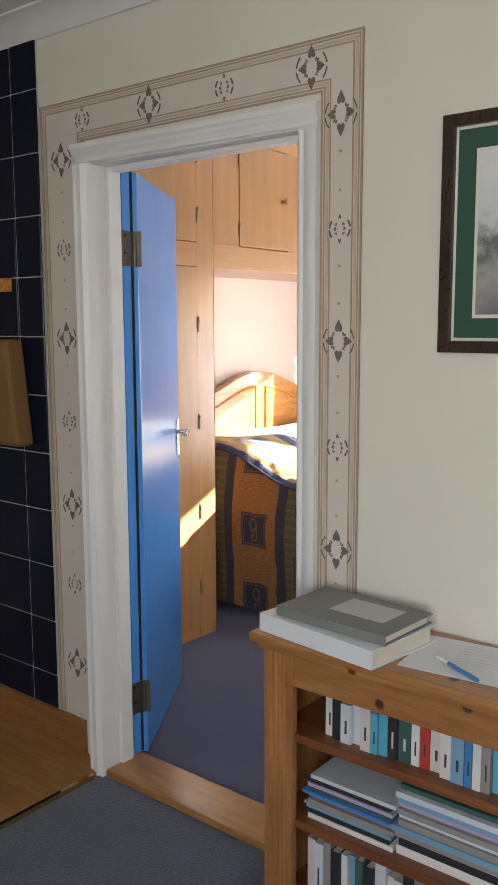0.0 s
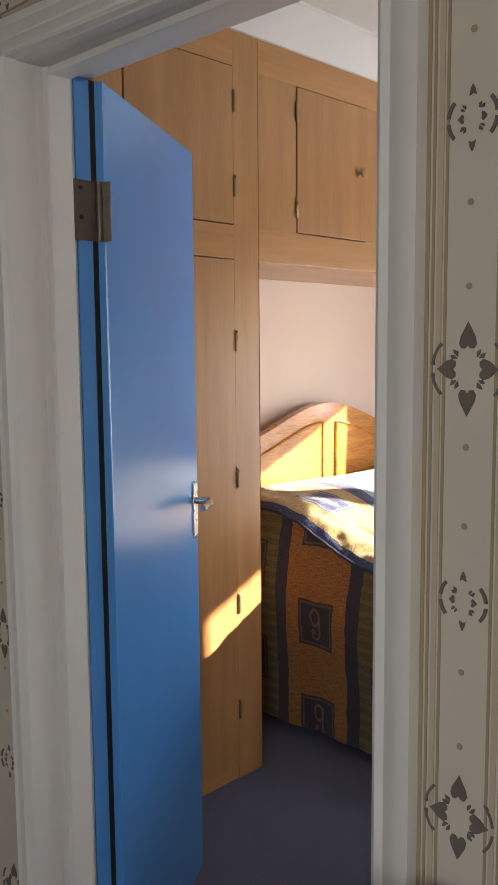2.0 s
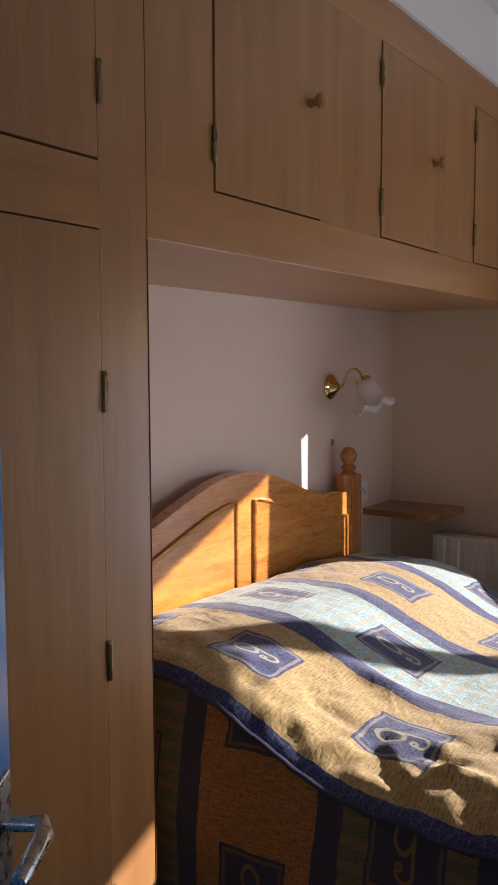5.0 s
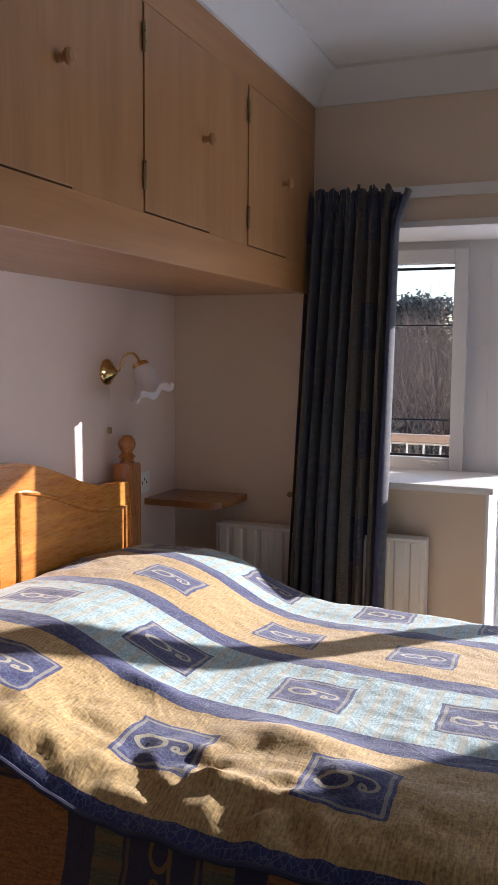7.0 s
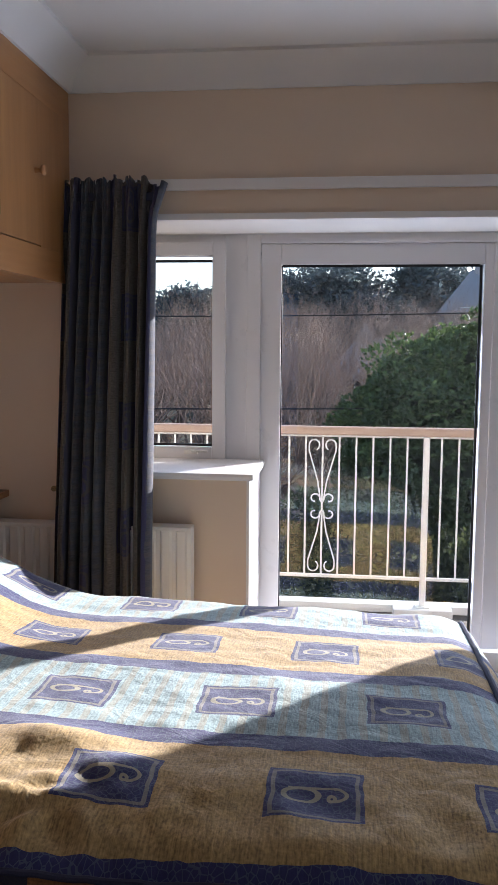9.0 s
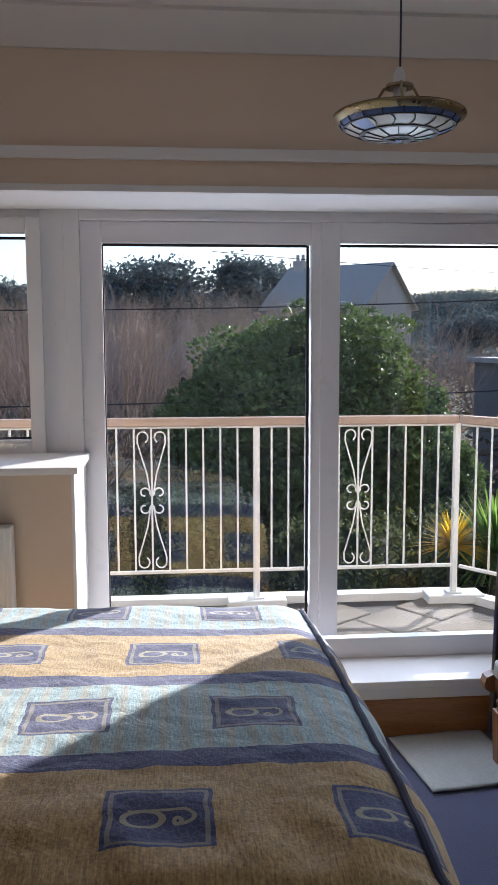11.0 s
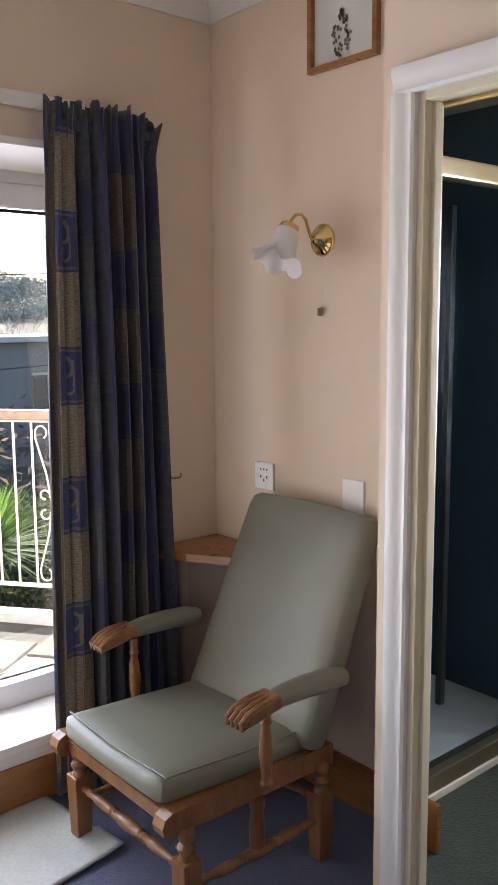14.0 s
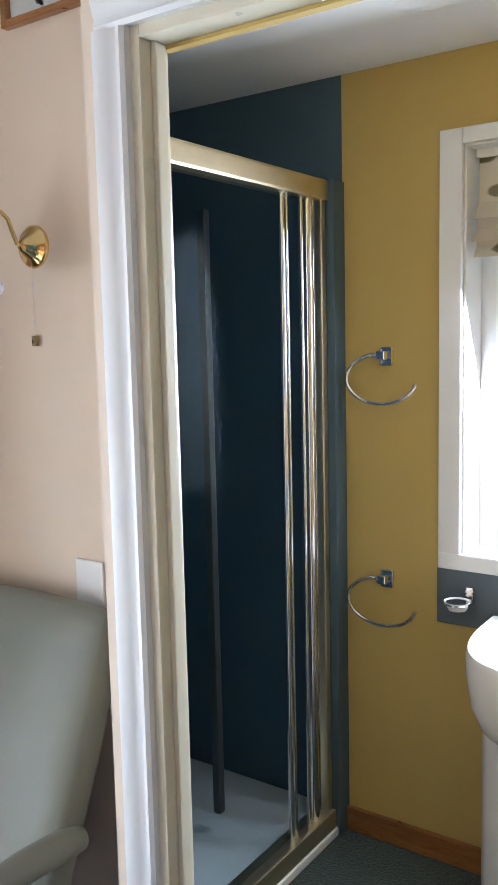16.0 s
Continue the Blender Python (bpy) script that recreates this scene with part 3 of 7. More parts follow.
part("lever", tube([(LEAF - 0.032, 0.033, 1.075), (LEAF - 0.032, 0.073, 1.075), (LEAF - 0.052, 0.08, 1.075), (LEAF - 0.135, 0.08, 1.073)], [0.009, 0.009, 0.010, 0.008], 12), SATIN, plate2, "satin metal lever handle", True)
# thin dark strip puts the same gap's shade on the leaf's edge
part("rebate_edge", box((-0.006, 0.030, 0.018), (0.020, 0.034, 1.978)), DARK, blue_door, "dark strip standing for the shaded gap at the hinge edge")
part("latch_plate", box((LEAF - 0.001, -0.002, 1.03), (LEAF + 0.002, 0.02, 1.12), 0.001), SATIN, blue_door, "steel latch plate")
for hz in (1.686, 0.168):
    hinge = thing("hinge", (OL + 0.03, DB - 0.02, hz), "worn steel butt hinge with screws", "hinge", "door hinges")
    part("fixed_leaf", box((-1.6935, DB - 0.064, hz), (-1.6905, DB + 0.006, hz + 0.112), 0.001), STEEL, hinge)
    part("knuckle", lathe([(0.0068, 0), (0.0068, 0.112)], (-1.688, DB + 0.010, hz), n=12), STEEL, hinge, "", True)
    d = Vector((math.cos(radians(122.0)), math.sin(radians(122.0)), 0))
    q = Vector((d.y, -d.x, 0))
    bm = bmesh.new()
    o = Vector((-1.691, DB + 0.012, hz))
    box((-0.003, -0.024, hz), (0.0008, 0.029, hz + 0.112), 0.001, bm)
    for vv in bm.verts:
        x, y = vv.co.x, vv.co.y
        vv.co.x, vv.co.y = o.x + d.x * x - d.y * y, o.y + d.y * x + d.x * y
    part("moving_leaf", bm, STEEL, hinge)
    for k in range(4):
        part("screw", lathe([(0.0048, 0), (0.004, 0.002), (0.0, 0.0022)], (-1.6905, DB - 0.050 + 0.020 * (k % 2), hz + 0.016 + 0.027 * k), "X", 10), DARK, hinge)

# ---- wardrobe and overhead cupboards along the headboard wall ----
FX = -2.30
WT = CEIL_Z - 0.005


def knob(place, parent):
    prof = [(0.011, 0), (0.010, 0.006), (0.008, 0.012), (0.010, 0.018), (0.017, 0.024), (0.018, 0.031), (0.013, 0.037), (0.0, 0.039)]
    return part("knob", lathe(prof, place, "X", 16), VENEER, parent, "turned wooden knob", True)


def flush_door(y0, y1, z0, z1, parent, hinge_y, hinges, knob_at=None, mat=None):
    leaf = part("door", box((FX - 0.017, y0 + 0.0035, z0 + 0.0035), (FX + 0.003, y1 - 0.0035, z1 - 0.0035), 0.0015), mat or VENEER, parent)
    for hz in hinges:
        part("hinge", lathe([(0.0045, -0.034), (0.0055, -0.03), (0.0055, 0.03), (0.0045, 0.034)], (FX + 0.005, hinge_y, hz), n=8), AGED, leaf, "dark brass hinge", True)
    if knob_at:
        knob((FX + 0.003, *knob_at), leaf)
    return leaf


wardrobe = thing("wardrobe", (-2.6, 2.75, 0), "floor-to-ceiling fitted wardrobe faced in pale birch veneer", "wardrobe")
part("side_panel", box((HW + 0.002, 3.255, 0.0), (FX - 0.002, 3.273, WT), 0.001), VENEER, wardrobe)
part("carcass", boxes(((HW + 0.002, DB + 0.004, 0.0), (FX - 0.02, DB + 0.02, WT)), ((HW + 0.002, DB + 0.02, 1.80), (FX - 0.022, 3.255, 1.82)), ((HW + 0.002, DB + 0.02, 0.06), (FX - 0.022, 3.255, 0.08))), VENEER, wardrobe)
part("stile", box((FX - 0.02, 3.159, 0.0), (FX, 3.273, WT), 0.001), VENEER, wardrobe)
part("edge_lipping", box((FX - 0.019, 3.2735, 0.0), (FX + 0.0015, 3.2745, 1.758)), DARK_PINE, wardrobe, "dark stained edge lipping")
part("stile", box((FX - 0.02, DB + 0.004, 0.0), (FX, 2.25, WT), 0.001), VENEER, wardrobe)
part("mid_rail", box((FX - 0.02, 2.25, 1.762), (FX, 3.159, 1.868), 0.001), VENEER_L, wardrobe)
part("top_rail", box((FX - 0.02, 2.25, 2.358), (FX, 3.159, WT), 0.001), VENEER_L, wardrobe)
part("plinth", box((FX - 0.03, 2.25, 0.0), (FX - 0.004, 3.159, 0.05), 0.001), VENEER_L, wardrobe)
flush_door(2.7225, 3.159, 1.868, 2.358, wardrobe, 3.160, (1.99, 2.25))
flush_door(2.25, 2.7225, 1.868, 2.358, wardrobe, 2.249, (1.99, 2.25))
flush_door(2.7225, 3.159, 0.05, 1.762, wardrobe, 3.160, (0.62, 1.05, 1.50, 0.25), (2.80, 1.02))
flush_door(2.25, 2.7225, 0.05, 1.762, wardrobe, 2.249, (0.25, 0.9, 1.50), (2.65, 1.02))

cupboards = thing("overhead_cupboard", (-2.6, 4.4, 1.76), "overhead cupboard run in pale birch veneer above the bed", "cupboard")
CY0, CY1 = 3.275, WW - 0.004
part("underside", box((HW + 0.002, CY0, 1.768), (FX - 0.022, CY1, 1.784)), VENEER_L, cupboards, "pale veneered underside panel")
part("bottom_rail", box((FX - 0.022, CY0, 1.760), (FX, CY1, 1.868), 0.002), VENEER_L, cupboards)
part("top_rail", box((FX - 0.02, CY0, 2.358), (FX, CY1, WT), 0.001), VENEER_L, cupboards)
edges = (CY0, 3.465, 3.866, 4.172, 4.555, 4.842, 5.205, CY1)
for y0, y1 in ((edges[0], edges[1]), (edges[2], edges[3]), (edges[4], edges[5]), (edges[6], edges[7])):
    part("stile", box((FX - 0.02, y0, 1.868), (FX, y1, 2.358), 0.001), VENEER, cupboards)
part("back_panel", box((HW + 0.002, CY0, 1.79), (HW + 0.012, CY1, WT)), VENEER, cupboards)
for y0, y1, ky in ((edges[1], edges[2], 3.815), (edges[3], edges[4], 4.510), (edges[5], edges[6], 5.160)):
    flush_door(y0, y1, 1.868, 2.358, cupboards, y0 - 0.001, (1.955, 2.275), (ky, 2.115))

# ---- the patio window ----
F0, F1 = FR, FR + 0.07


def framed(name, x0, x1, z0, z1, w, parent, y0=F0, y1=F1, wb=None, mat=None, label=""):
    wb = wb or w
    bm = boxes(((x0, y0, z0), (x0 + w, y1, z1)), ((x1 - w, y0, z0), (x1, y1, z1)), ((x0 + w, y0, z1 - w), (x1 - w, y1, z1)), ((x0 + w, y0, z0), (x1 - w, y1, z0 + wb)), bevel=0.004)
    return part(name, bm, mat or UPVC, parent, label)


def glazing(x0, x1, z0, z1, parent, y=FR + 0.03):
    g = part("pane", box((x0 - 0.006, y, z0 - 0.006), (x1 + 0.006, y + 0.006, z1 + 0.006)), GLASS, parent)
    g.visible_shadow = False
    t = 0.006
    part("gasket", boxes(((x0 - 0.004, y - 0.012, z0), (x0 + t, y - 0.002, z1)), ((x1 - t, y - 0.012, z0), (x1 + 0.004, y - 0.002, z1)), ((x0 + t, y - 0.012, z1 - t), (x1 - t, y - 0.002, z1 + 0.004)), ((x0 + t, y - 0.012, z0 - 0.004), (x1 - t, y - 0.002, z0 + t))), DARK, parent, "black rubber glazing gasket")


small_window = thing("window_1", (-2.0, FR, 1.0), "white plastic casement window beside the patio door", "window", kind="structure")
framed("window_frame", XL, -1.672, 1.005, 2.012, 0.092, small_window)
framed("sash", -2.325, -1.76, 1.045, 1.965, 0.056, small_window, FR - 0.022, FR + 0.05)
glazing(-2.27, -1.812, 1.107, 1.889, small_window, FR + 0.01)
latch = part("latch", box((-1.935, FR - 0.045, 1.072), (-1.875, FR - 0.02, 1.09), 0.005), PLASTIC, small_window, "white window latch")
part("latch_arm", tube([(-1.90, FR - 0.04, 1.085), (-1.88, FR - 0.06, 1.088), (-1.83, FR - 0.055, 1.088)], 0.006, 8), PLASTIC, latch, "", True)
sill = structure("window_sill", box((XL - 0.03, WW - 0.035, 1.022), (XS + 0.03, FR + 0.002, 1.05), 0.012), GLOSS_WHITE, "white painted window sill", "sill", True)
structure("trim_reveal", box((XS, WW - 0.004, 0.19), (XS + 0.012, FR, 1.022), 0.002), GLOSS_WHITE, "white painted reveal board", "trim")

patio = thing("patio_door", (-0.65, FR, 0.185), "white plastic sliding patio door with two glazed panels", "patio door", kind="structure")
part("outer_frame", boxes(((-1.672, FR - 0.01, 0.19), (-1.612, FR + 0.08, 2.012)), ((XR - 0.05, FR - 0.01, 0.19), (XR, FR + 0.08, 2.012)), ((-1.612, FR - 0.01, 1.958), (XR - 0.05, FR + 0.08, 2.012)), ((-1.612, FR - 0.01, 0.19), (XR - 0.05, FR + 0.08, 0.215)), bevel=0.004), UPVC, patio)
framed("sliding_panel", -1.612, -0.612, 0.213, 1.957, 0.085, patio, FR + 0.0, FR + 0.045, 0.042)
glazing(-1.528, -0.709, 0.255, 1.868, patio, FR + 0.022)
framed("fixed_panel", -0.660, XR - 0.052, 0.213, 1.957, 0.078, patio, FR - 0.045 + 0.03, FR + 0.026, 0.036)
glazing(-0.588, XR - 0.126, 0.247, 1.868, patio, FR + 0.006)
part("track_cover", box((-1.56, FR - 0.02, 1.958), (-0.64, FR - 0.008, 1.968), 0.002), UPVC, patio)
structure("trim_patio_step", box((XS + 0.012, WW - 0.03, 0.19), (XR, FR - 0.008, 0.222), 0.008), GLOSS_WHITE, "white painted inner step board", "trim")
structure("trim_patio_riser", box((XS, WW - 0.012, 0.145), (XR, WW + 0.006, 0.19), 0.003), GLOSS_WHITE, "white painted riser board", "trim")
structure("trim_threshold", boxes(((XS + 0.014, 5.75, 0.2225), (XR - 0.002, 5.795, 0.305)), ((XS + 0.014, 5.795, 0.2225), (XR - 0.002, FR - 0.018, 0.24)), bevel=0.005), UPVC, "white sliding-door threshold rail", "trim")
structure("trim_head", box((XL, WW - 0.012, 1.998), (XR, WW + 0.004, 2.022), 0.003), GLOSS_WHITE, "white painted lintel edge", "trim")
structure("trim_soffit", box((XL, WW + 0.004, 1.998), (XR, FR + 0.004, 2.0125)), SOFFIT_PAINT, "white painted window soffit", "trim")
structure("trim_curtain_board", box((-2.20, WW - 0.022, 2.106), (0.12, WW, 2.146), 0.004), GLOSS_WHITE, "white painted curtain batten", "trim")


def curtain(name, x0, x1, b0, b1, y, z0, z1, folds, label, seed, flip=False, lean=0.0, strip=None):
    """Gathered cloth: from x0..x1 at the top to b0..b1 at the hem."""
    rnd = random.Random(seed)
    nx, nz = 40 * folds // 3, 60
    phase = [rnd.uniform(-0.5, 0.5) for _ in range(folds + 2)]
    amp = [rnd.uniform(0.6, 1.25) for _ in range(folds + 2)]
    bm = bmesh.new()
    uvl = bm.loops.layers.uv.new("UVMap")
    wide = (b1 - b0) * 2.1

    def at(s, t):
        z = z1 + (z0 - z1) * t
        xa, xb = x0 + (b0 - x0) * t, x1 + (b1 - x1) * t
        f = s * folds
        k = int(min(f, folds - 1e-6))
        wave = math.sin(2 * math.pi * (f + 0.35 * phase[k] * math.sin(math.pi * (f - k)))) * amp[k]
        deep = 0.012 + 0.018 * min(1.0, max(0.0, t - 0.03) * 18) + 0.022 * min(1, t * 2.2)
        top = max(0.0, 1 - t * 11)
        tiny = 0.011 * math.sin(f * 19 + 9 * t) * top
        xx = xa + (xb - xa) * s + 0.012 * math.sin(4 * math.pi * f + seed) * t + 0.036 * max(0.0, (s - 0.82) / 0.18) * max(0.0, 1 - t * 17) + 0.004 * math.sin(f * 23) * top
        if strip and strip[0] - 0.08 < s < strip[1] + 0.02:
            deep *= 0.25
        yy = y - lean * min(1.0, t * 1.6) + deep * wave + tiny + 0.01 * math.sin(3.1 * t + k)
        zz = z + (0.010 * math.sin(f * 5.3 + seed) + 0.007 * math.sin(f * 13)) * max(0, 1 - t * 14) - 0.02 * max(0.0, (s - 0.8) / 0.2) * top
        return Vector((xx, yy, zz))

    grid = [[bm.verts.new(at(i / nx, j / nz)) for i in range(nx + 1)] for j in range(nz + 1)]
    for j in range(nz):
        for i in range(nx):
            face = bm.faces.new((grid[j][i], grid[j][i + 1], grid[j + 1][i + 1], grid[j + 1][i]))
            for lp, (a, b) in zip(face.loops, ((i, j), (i + 1, j), (i + 1, j + 1), (i, j + 1))):
                lp[uvl].uv = ((z1 - z0) * b / nz + 0.1, wide * (1 - a / nx if flip else a / nx) + 0.21)
    me = mesh_of(name, bm, CURTAIN, True)
    ob = solo(name, me, CURTAIN, label, "curtain", "window curtains")
    so = ob.modifiers.new("cloth", "SOLIDIFY")
    so.thickness, so.offset = 0.004, 0.0
    if strip:
        bm = bmesh.new()
        uvl = bm.loops.layers.uv.new("UVMap")
        cols = 8
        rows = [[bm.verts.new(at(strip[0] + (strip[1] - strip[0]) * i / cols, j / nz) + Vector((0, -0.006, 0))) for i in range(cols + 1)] for j in range(2, nz + 1)]
        for a, b in zip(rows, rows[1:]):
            for i in range(cols):
                face = bm.faces.new((a[i], a[i + 1], b[i + 1], b[i]))
                for lp, (v, c) in zip(face.loops, ((a[i], i), (a[i + 1], i + 1), (b[i + 1], i + 1), (b[i], i))):
                    lp[uvl].uv = (v.co.z - 0.95 + 3.5 * 0.39, 0.1925 + 0.07 * (2 * c / cols - 1))
        band = part("edge_band", mesh_of("edge_band", bm, EDGE_BAND, True), EDGE_BAND, ob, "pale brown band with navy lettered squares")
        so = band.modifiers.new("cloth", "SOLIDIFY")
        so.thickness, so.offset = 0.002, 0.0
    tape = part("heading_tape", boxes(((x0 + 0.01, y - 0.008, z1 - 0.075), (x1 - 0.01, y + 0.008, z1 - 0.045)), bevel=0.003), PIPING, ob, "gathered heading tape")
    tape.location.y = 0.012
    return ob


curtain("curtain", -2.292, -1.950, -2.365, -1.968, 5.448, 0.03, 2.135, 8, "dark blue and brown lined curtain drawn to one side", 3, lean=0.06)
curtain("curtain", -0.045, 0.325, -0.09, 0.365, 5.450, 0.03, 2.122, 8, "dark blue curtain with a pale banded edge strip", 8, strip=(0.07, 0.25))
for hx in (-2.383, 0.405):
    hook = thing("curtain_hook", (hx, WW, 0.97), "small brass curtain tie-back hook", "hook", "tie-back hooks")
    part("rose", lathe([(0.012, 0), (0.011, 0.004), (0.006, 0.007)], (hx, WW - 0.007, 0.97), "Y", 12), AGED, hook, "", True)
    part("hook_arm", tube([(hx, WW - 0.004, 0.97), (hx, WW - 0.035, 0.972), (hx + 0.02, WW - 0.045, 0.975), (hx + 0.03, WW - 0.035, 0.985)], 0.0035, 8), AGED, hook, "", True)

# radiator under the small window
radiator = thing("radiator", (-2.25, WW - 0.06, 0.12), "white pressed-steel panel radiator under the window", "radiator")
RX0, RX1, RY = -2.66, -1.825, WW - 0.095
prof = []
n = 14
for i in range(n):
    a = RX0 + (RX1 - RX0) * i / n
    w = (RX1 - RX0) / n
    prof += [(a + w * 0.10, RY), (a + w * 0.22, RY - 0.010), (a + w * 0.72, RY - 0.010), (a + w * 0.84, RY)]
prof = [(RX0, RY)] + prof + [(RX1, RY), (RX1, RY + 0.014), (RX0, RY + 0.014)]
part("panel", prism(prof, "z", 0.17, 0.835), RAIL_WHITE, radiator)
part("top_grille", box((RX0 - 0.004, RY - 0.006, 0.835), (RX1 + 0.004, RY + 0.07, 0.850), 0.004), RAIL_WHITE, radiator)
part("end_cover", box((RX1 - 0.001, RY - 0.004, 0.17), (RX1 + 0.006, RY + 0.07, 0.848), 0.003), RAIL_WHITE, radiator)
part("end_cover", box((RX0 - 0.006, RY - 0.004, 0.17), (RX0 + 0.001, RY + 0.07, 0.848), 0.003), RAIL_WHITE, radiator)
for bx in (RX0 + 0.1, RX1 - 0.14):
    part("bracket", box((bx, RY + 0.014, 0.3), (bx + 0.04, WW, 0.7)), RAIL_WHITE, radiator)
part("pipe", tube([(RX1 - 0.02, RY + 0.03, 0.19), (RX1 - 0.02, RY + 0.03, 0.0)], 0.0075, 8), RAIL_WHITE, radiator, "", True)

# ---- bed ----
bed = thing("bed", (-1.85, 4.28, 0), "double bed with an arched honey-pine headboard", "bed")
BY0, BY1, BX1 = 3.545, 5.02, -0.88
HX0, HX1 = -2.845, -2.80


def arch_z(y):
    s = (y - 4.262) / 0.80
    return 1.076 + 0.140 * (0.5 + 0.5 * math.cos(min(1.0, abs(s) * 1.30) * math.pi))


N = 48
top = [(3.575 + (1.40) * i / N, 0) for i in range(N + 1)]
outline = [(3.575, 0.35)] + [(y, arch_z(y)) for y, _ in top] + [(4.975, 0.35)]
bm = prism(outline, "x", HX0, HX1)
bmesh.ops.bevel(bm, geom=[e for e in bm.edges if abs(e.verts[0].co.x - e.verts[1].co.x) < 1e-5 and min(e.verts[0].co.z, e.verts[1].co.z) > 0.9], offset=0.008, segments=2, affect="EDGES")
part("headboard", bm, PINE, bed, "", True)
for y0, y1 in ((3.62, 4.225), (4.325, 4.93)):
    ins = [(y0, 0.5)] + [(y0 + (y1 - y0) * i / 20, arch_z(y0 + (y1 - y0) * i / 20) - 0.085) for i in range(21)] + [(y1, 0.5)]
    part("raised_panel", prism(ins, "x", HX1 - 0.001, HX1 + 0.004), PINE, bed)
    path = [(HX1 + 0.004, y0, 0.5)] + [(HX1 + 0.004, y0 + (y1 - y0) * i / 20, arch_z(y0 + (y1 - y0) * i / 20) - 0.085) for i in range(21)] + [(HX1 + 0.004, y1, 0.5)]
    part("panel_moulding", tube(path, 0.0075, 8), PINE, bed, "", True)
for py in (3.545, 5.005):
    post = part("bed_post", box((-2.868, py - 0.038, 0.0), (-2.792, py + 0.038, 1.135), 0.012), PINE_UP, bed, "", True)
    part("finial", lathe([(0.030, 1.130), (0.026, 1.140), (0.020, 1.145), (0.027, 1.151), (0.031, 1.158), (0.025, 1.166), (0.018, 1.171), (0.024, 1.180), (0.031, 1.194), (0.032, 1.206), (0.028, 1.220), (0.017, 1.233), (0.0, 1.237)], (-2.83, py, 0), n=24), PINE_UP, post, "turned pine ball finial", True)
part("side_rail", box((-2.79, BY0 + 0.03, 0.25), (BX1 - 0.08, BY0 + 0.055, 0.40), 0.004), PINE, bed)
part("side_rail", box((-2.79, BY1 - 0.055, 0.25), (BX1 - 0.08, BY1 - 0.03, 0.40), 0.004), PINE, bed)
part("mattress", box((-2.78, BY0 + 0.04, 0.40), (BX1 - 0.06, BY1 - 0.04, 0.66), 0.05, segments=4), PILLOW, bed, "white mattress")
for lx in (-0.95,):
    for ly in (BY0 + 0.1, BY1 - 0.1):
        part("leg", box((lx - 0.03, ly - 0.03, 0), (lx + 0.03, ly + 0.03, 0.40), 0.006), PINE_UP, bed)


def bed_height(x, y):
    """Top of the bedspread: pillows by the headboard, a dip, then the long flat, with soft creases."""
    t = (x + 2.78)
    dents = sum(h * math.exp(-((x - a) / rx) ** 2 - ((y - b) / ry) ** 2) for a, b, rx, ry, h in ((-1.80, 3.87, 0.10, 0.05, 0.024), (-1.66, 3.78, 0.05, 0.045, 0.018), (-2.16, 3.93, 0.09, 0.03, 0.022)))
    dents -= 0.032 * math.exp(-((y - 3.58) / 0.08) ** 2 - ((x + 1.78) / 0.30) ** 2)
    dents += 0.012 * noise.noise((x * 24, y * 14, 9.0)) * math.exp(-((y - 3.63) / 0.07) ** 2 - ((x + 1.80) / 0.28) ** 2)
    pil = 0.152 * math.exp(-(abs(t - 0.2) / 0.36) ** 3)
    roll = 0.03 * math.exp(-((y - 4.62) / 0.30) ** 2) + 0.028 * math.exp(-((y - 3.98) / 0.26) ** 2)
    pil *= 0.9 + roll * 4
    w = 0.010 * noise.noise((x * 3.1, y * 3.7, 0.3)) + 0.005 * noise.noise((x * 9, y * 11, 2.1)) + 0.0026 * noise.noise((x * 26, y * 31, 4.0)) + 0.020 * math.exp(-((x + 1.95) / 0.42) ** 2 - ((y - 3.66) / 0.12) ** 2) * noise.noise((x * 19, y * 23, 7.0))
    crown = 0.016 * (1 - ((y - 4.26) / 0.76) ** 2)
    ruck = 0.016 * math.exp(-((y - 3.66) / 0.11) ** 2) * noise.noise((x * 11, 1.7, y * 9))
    return 0.755 + dents - 0.040 * (y - 3.5) / 1.5 - 0.020 * min(1.0, max(0.0, t - 0.9)) + pil + crown + w + ruck


def drape(u, v):
    """Cloth point: u along the bed, v across it. Past the edges it rounds over and hangs."""
    x, y = u, v
    out_y = 0.0
    z = bed_height(min(u, BX1 - 0.03), min(max(v, BY0), BY1))
    y0e, y1e, xe = BY0 + 0.075, BY1 - 0.075, BX1 - 0.09
    def fold(d, R=0.10):
        q = R * math.pi / 2
        if d <= 0:
            return d, 0.0
        if d < q:
            a = d / R
            return R * math.sin(a), R * (1 - math.cos(a))
        return R, R + (d - q)

    dx, zx = fold(u - xe, 0.17)
    x = xe + dx
    if v < y0e:
        dy, zy = fold(y0e - v)
        y = y0e - dy
    else:
        dy, zy = fold(v - y1e)
        y = y1e + dy
    hang = max(zx, zy)
    if zx > 0 and zy > 0:
        hang = max(zx, zy) + 0.3 * min(zx, zy)
    z -= hang
    wob = 0.014 * min(1.0, hang / 0.25)
    if zx >= zy and zx > 0.02:
        x += wob * math.sin(v * 15) + 0.02 * min(1.0, hang / 0.4)
    elif zy > 0.02:
        y += (-1 if v < y0e else 1) * (wob * math.sin(u * 13) + 0.015 * min(1.0, hang / 0.4))
    return Vector((x, y, z))


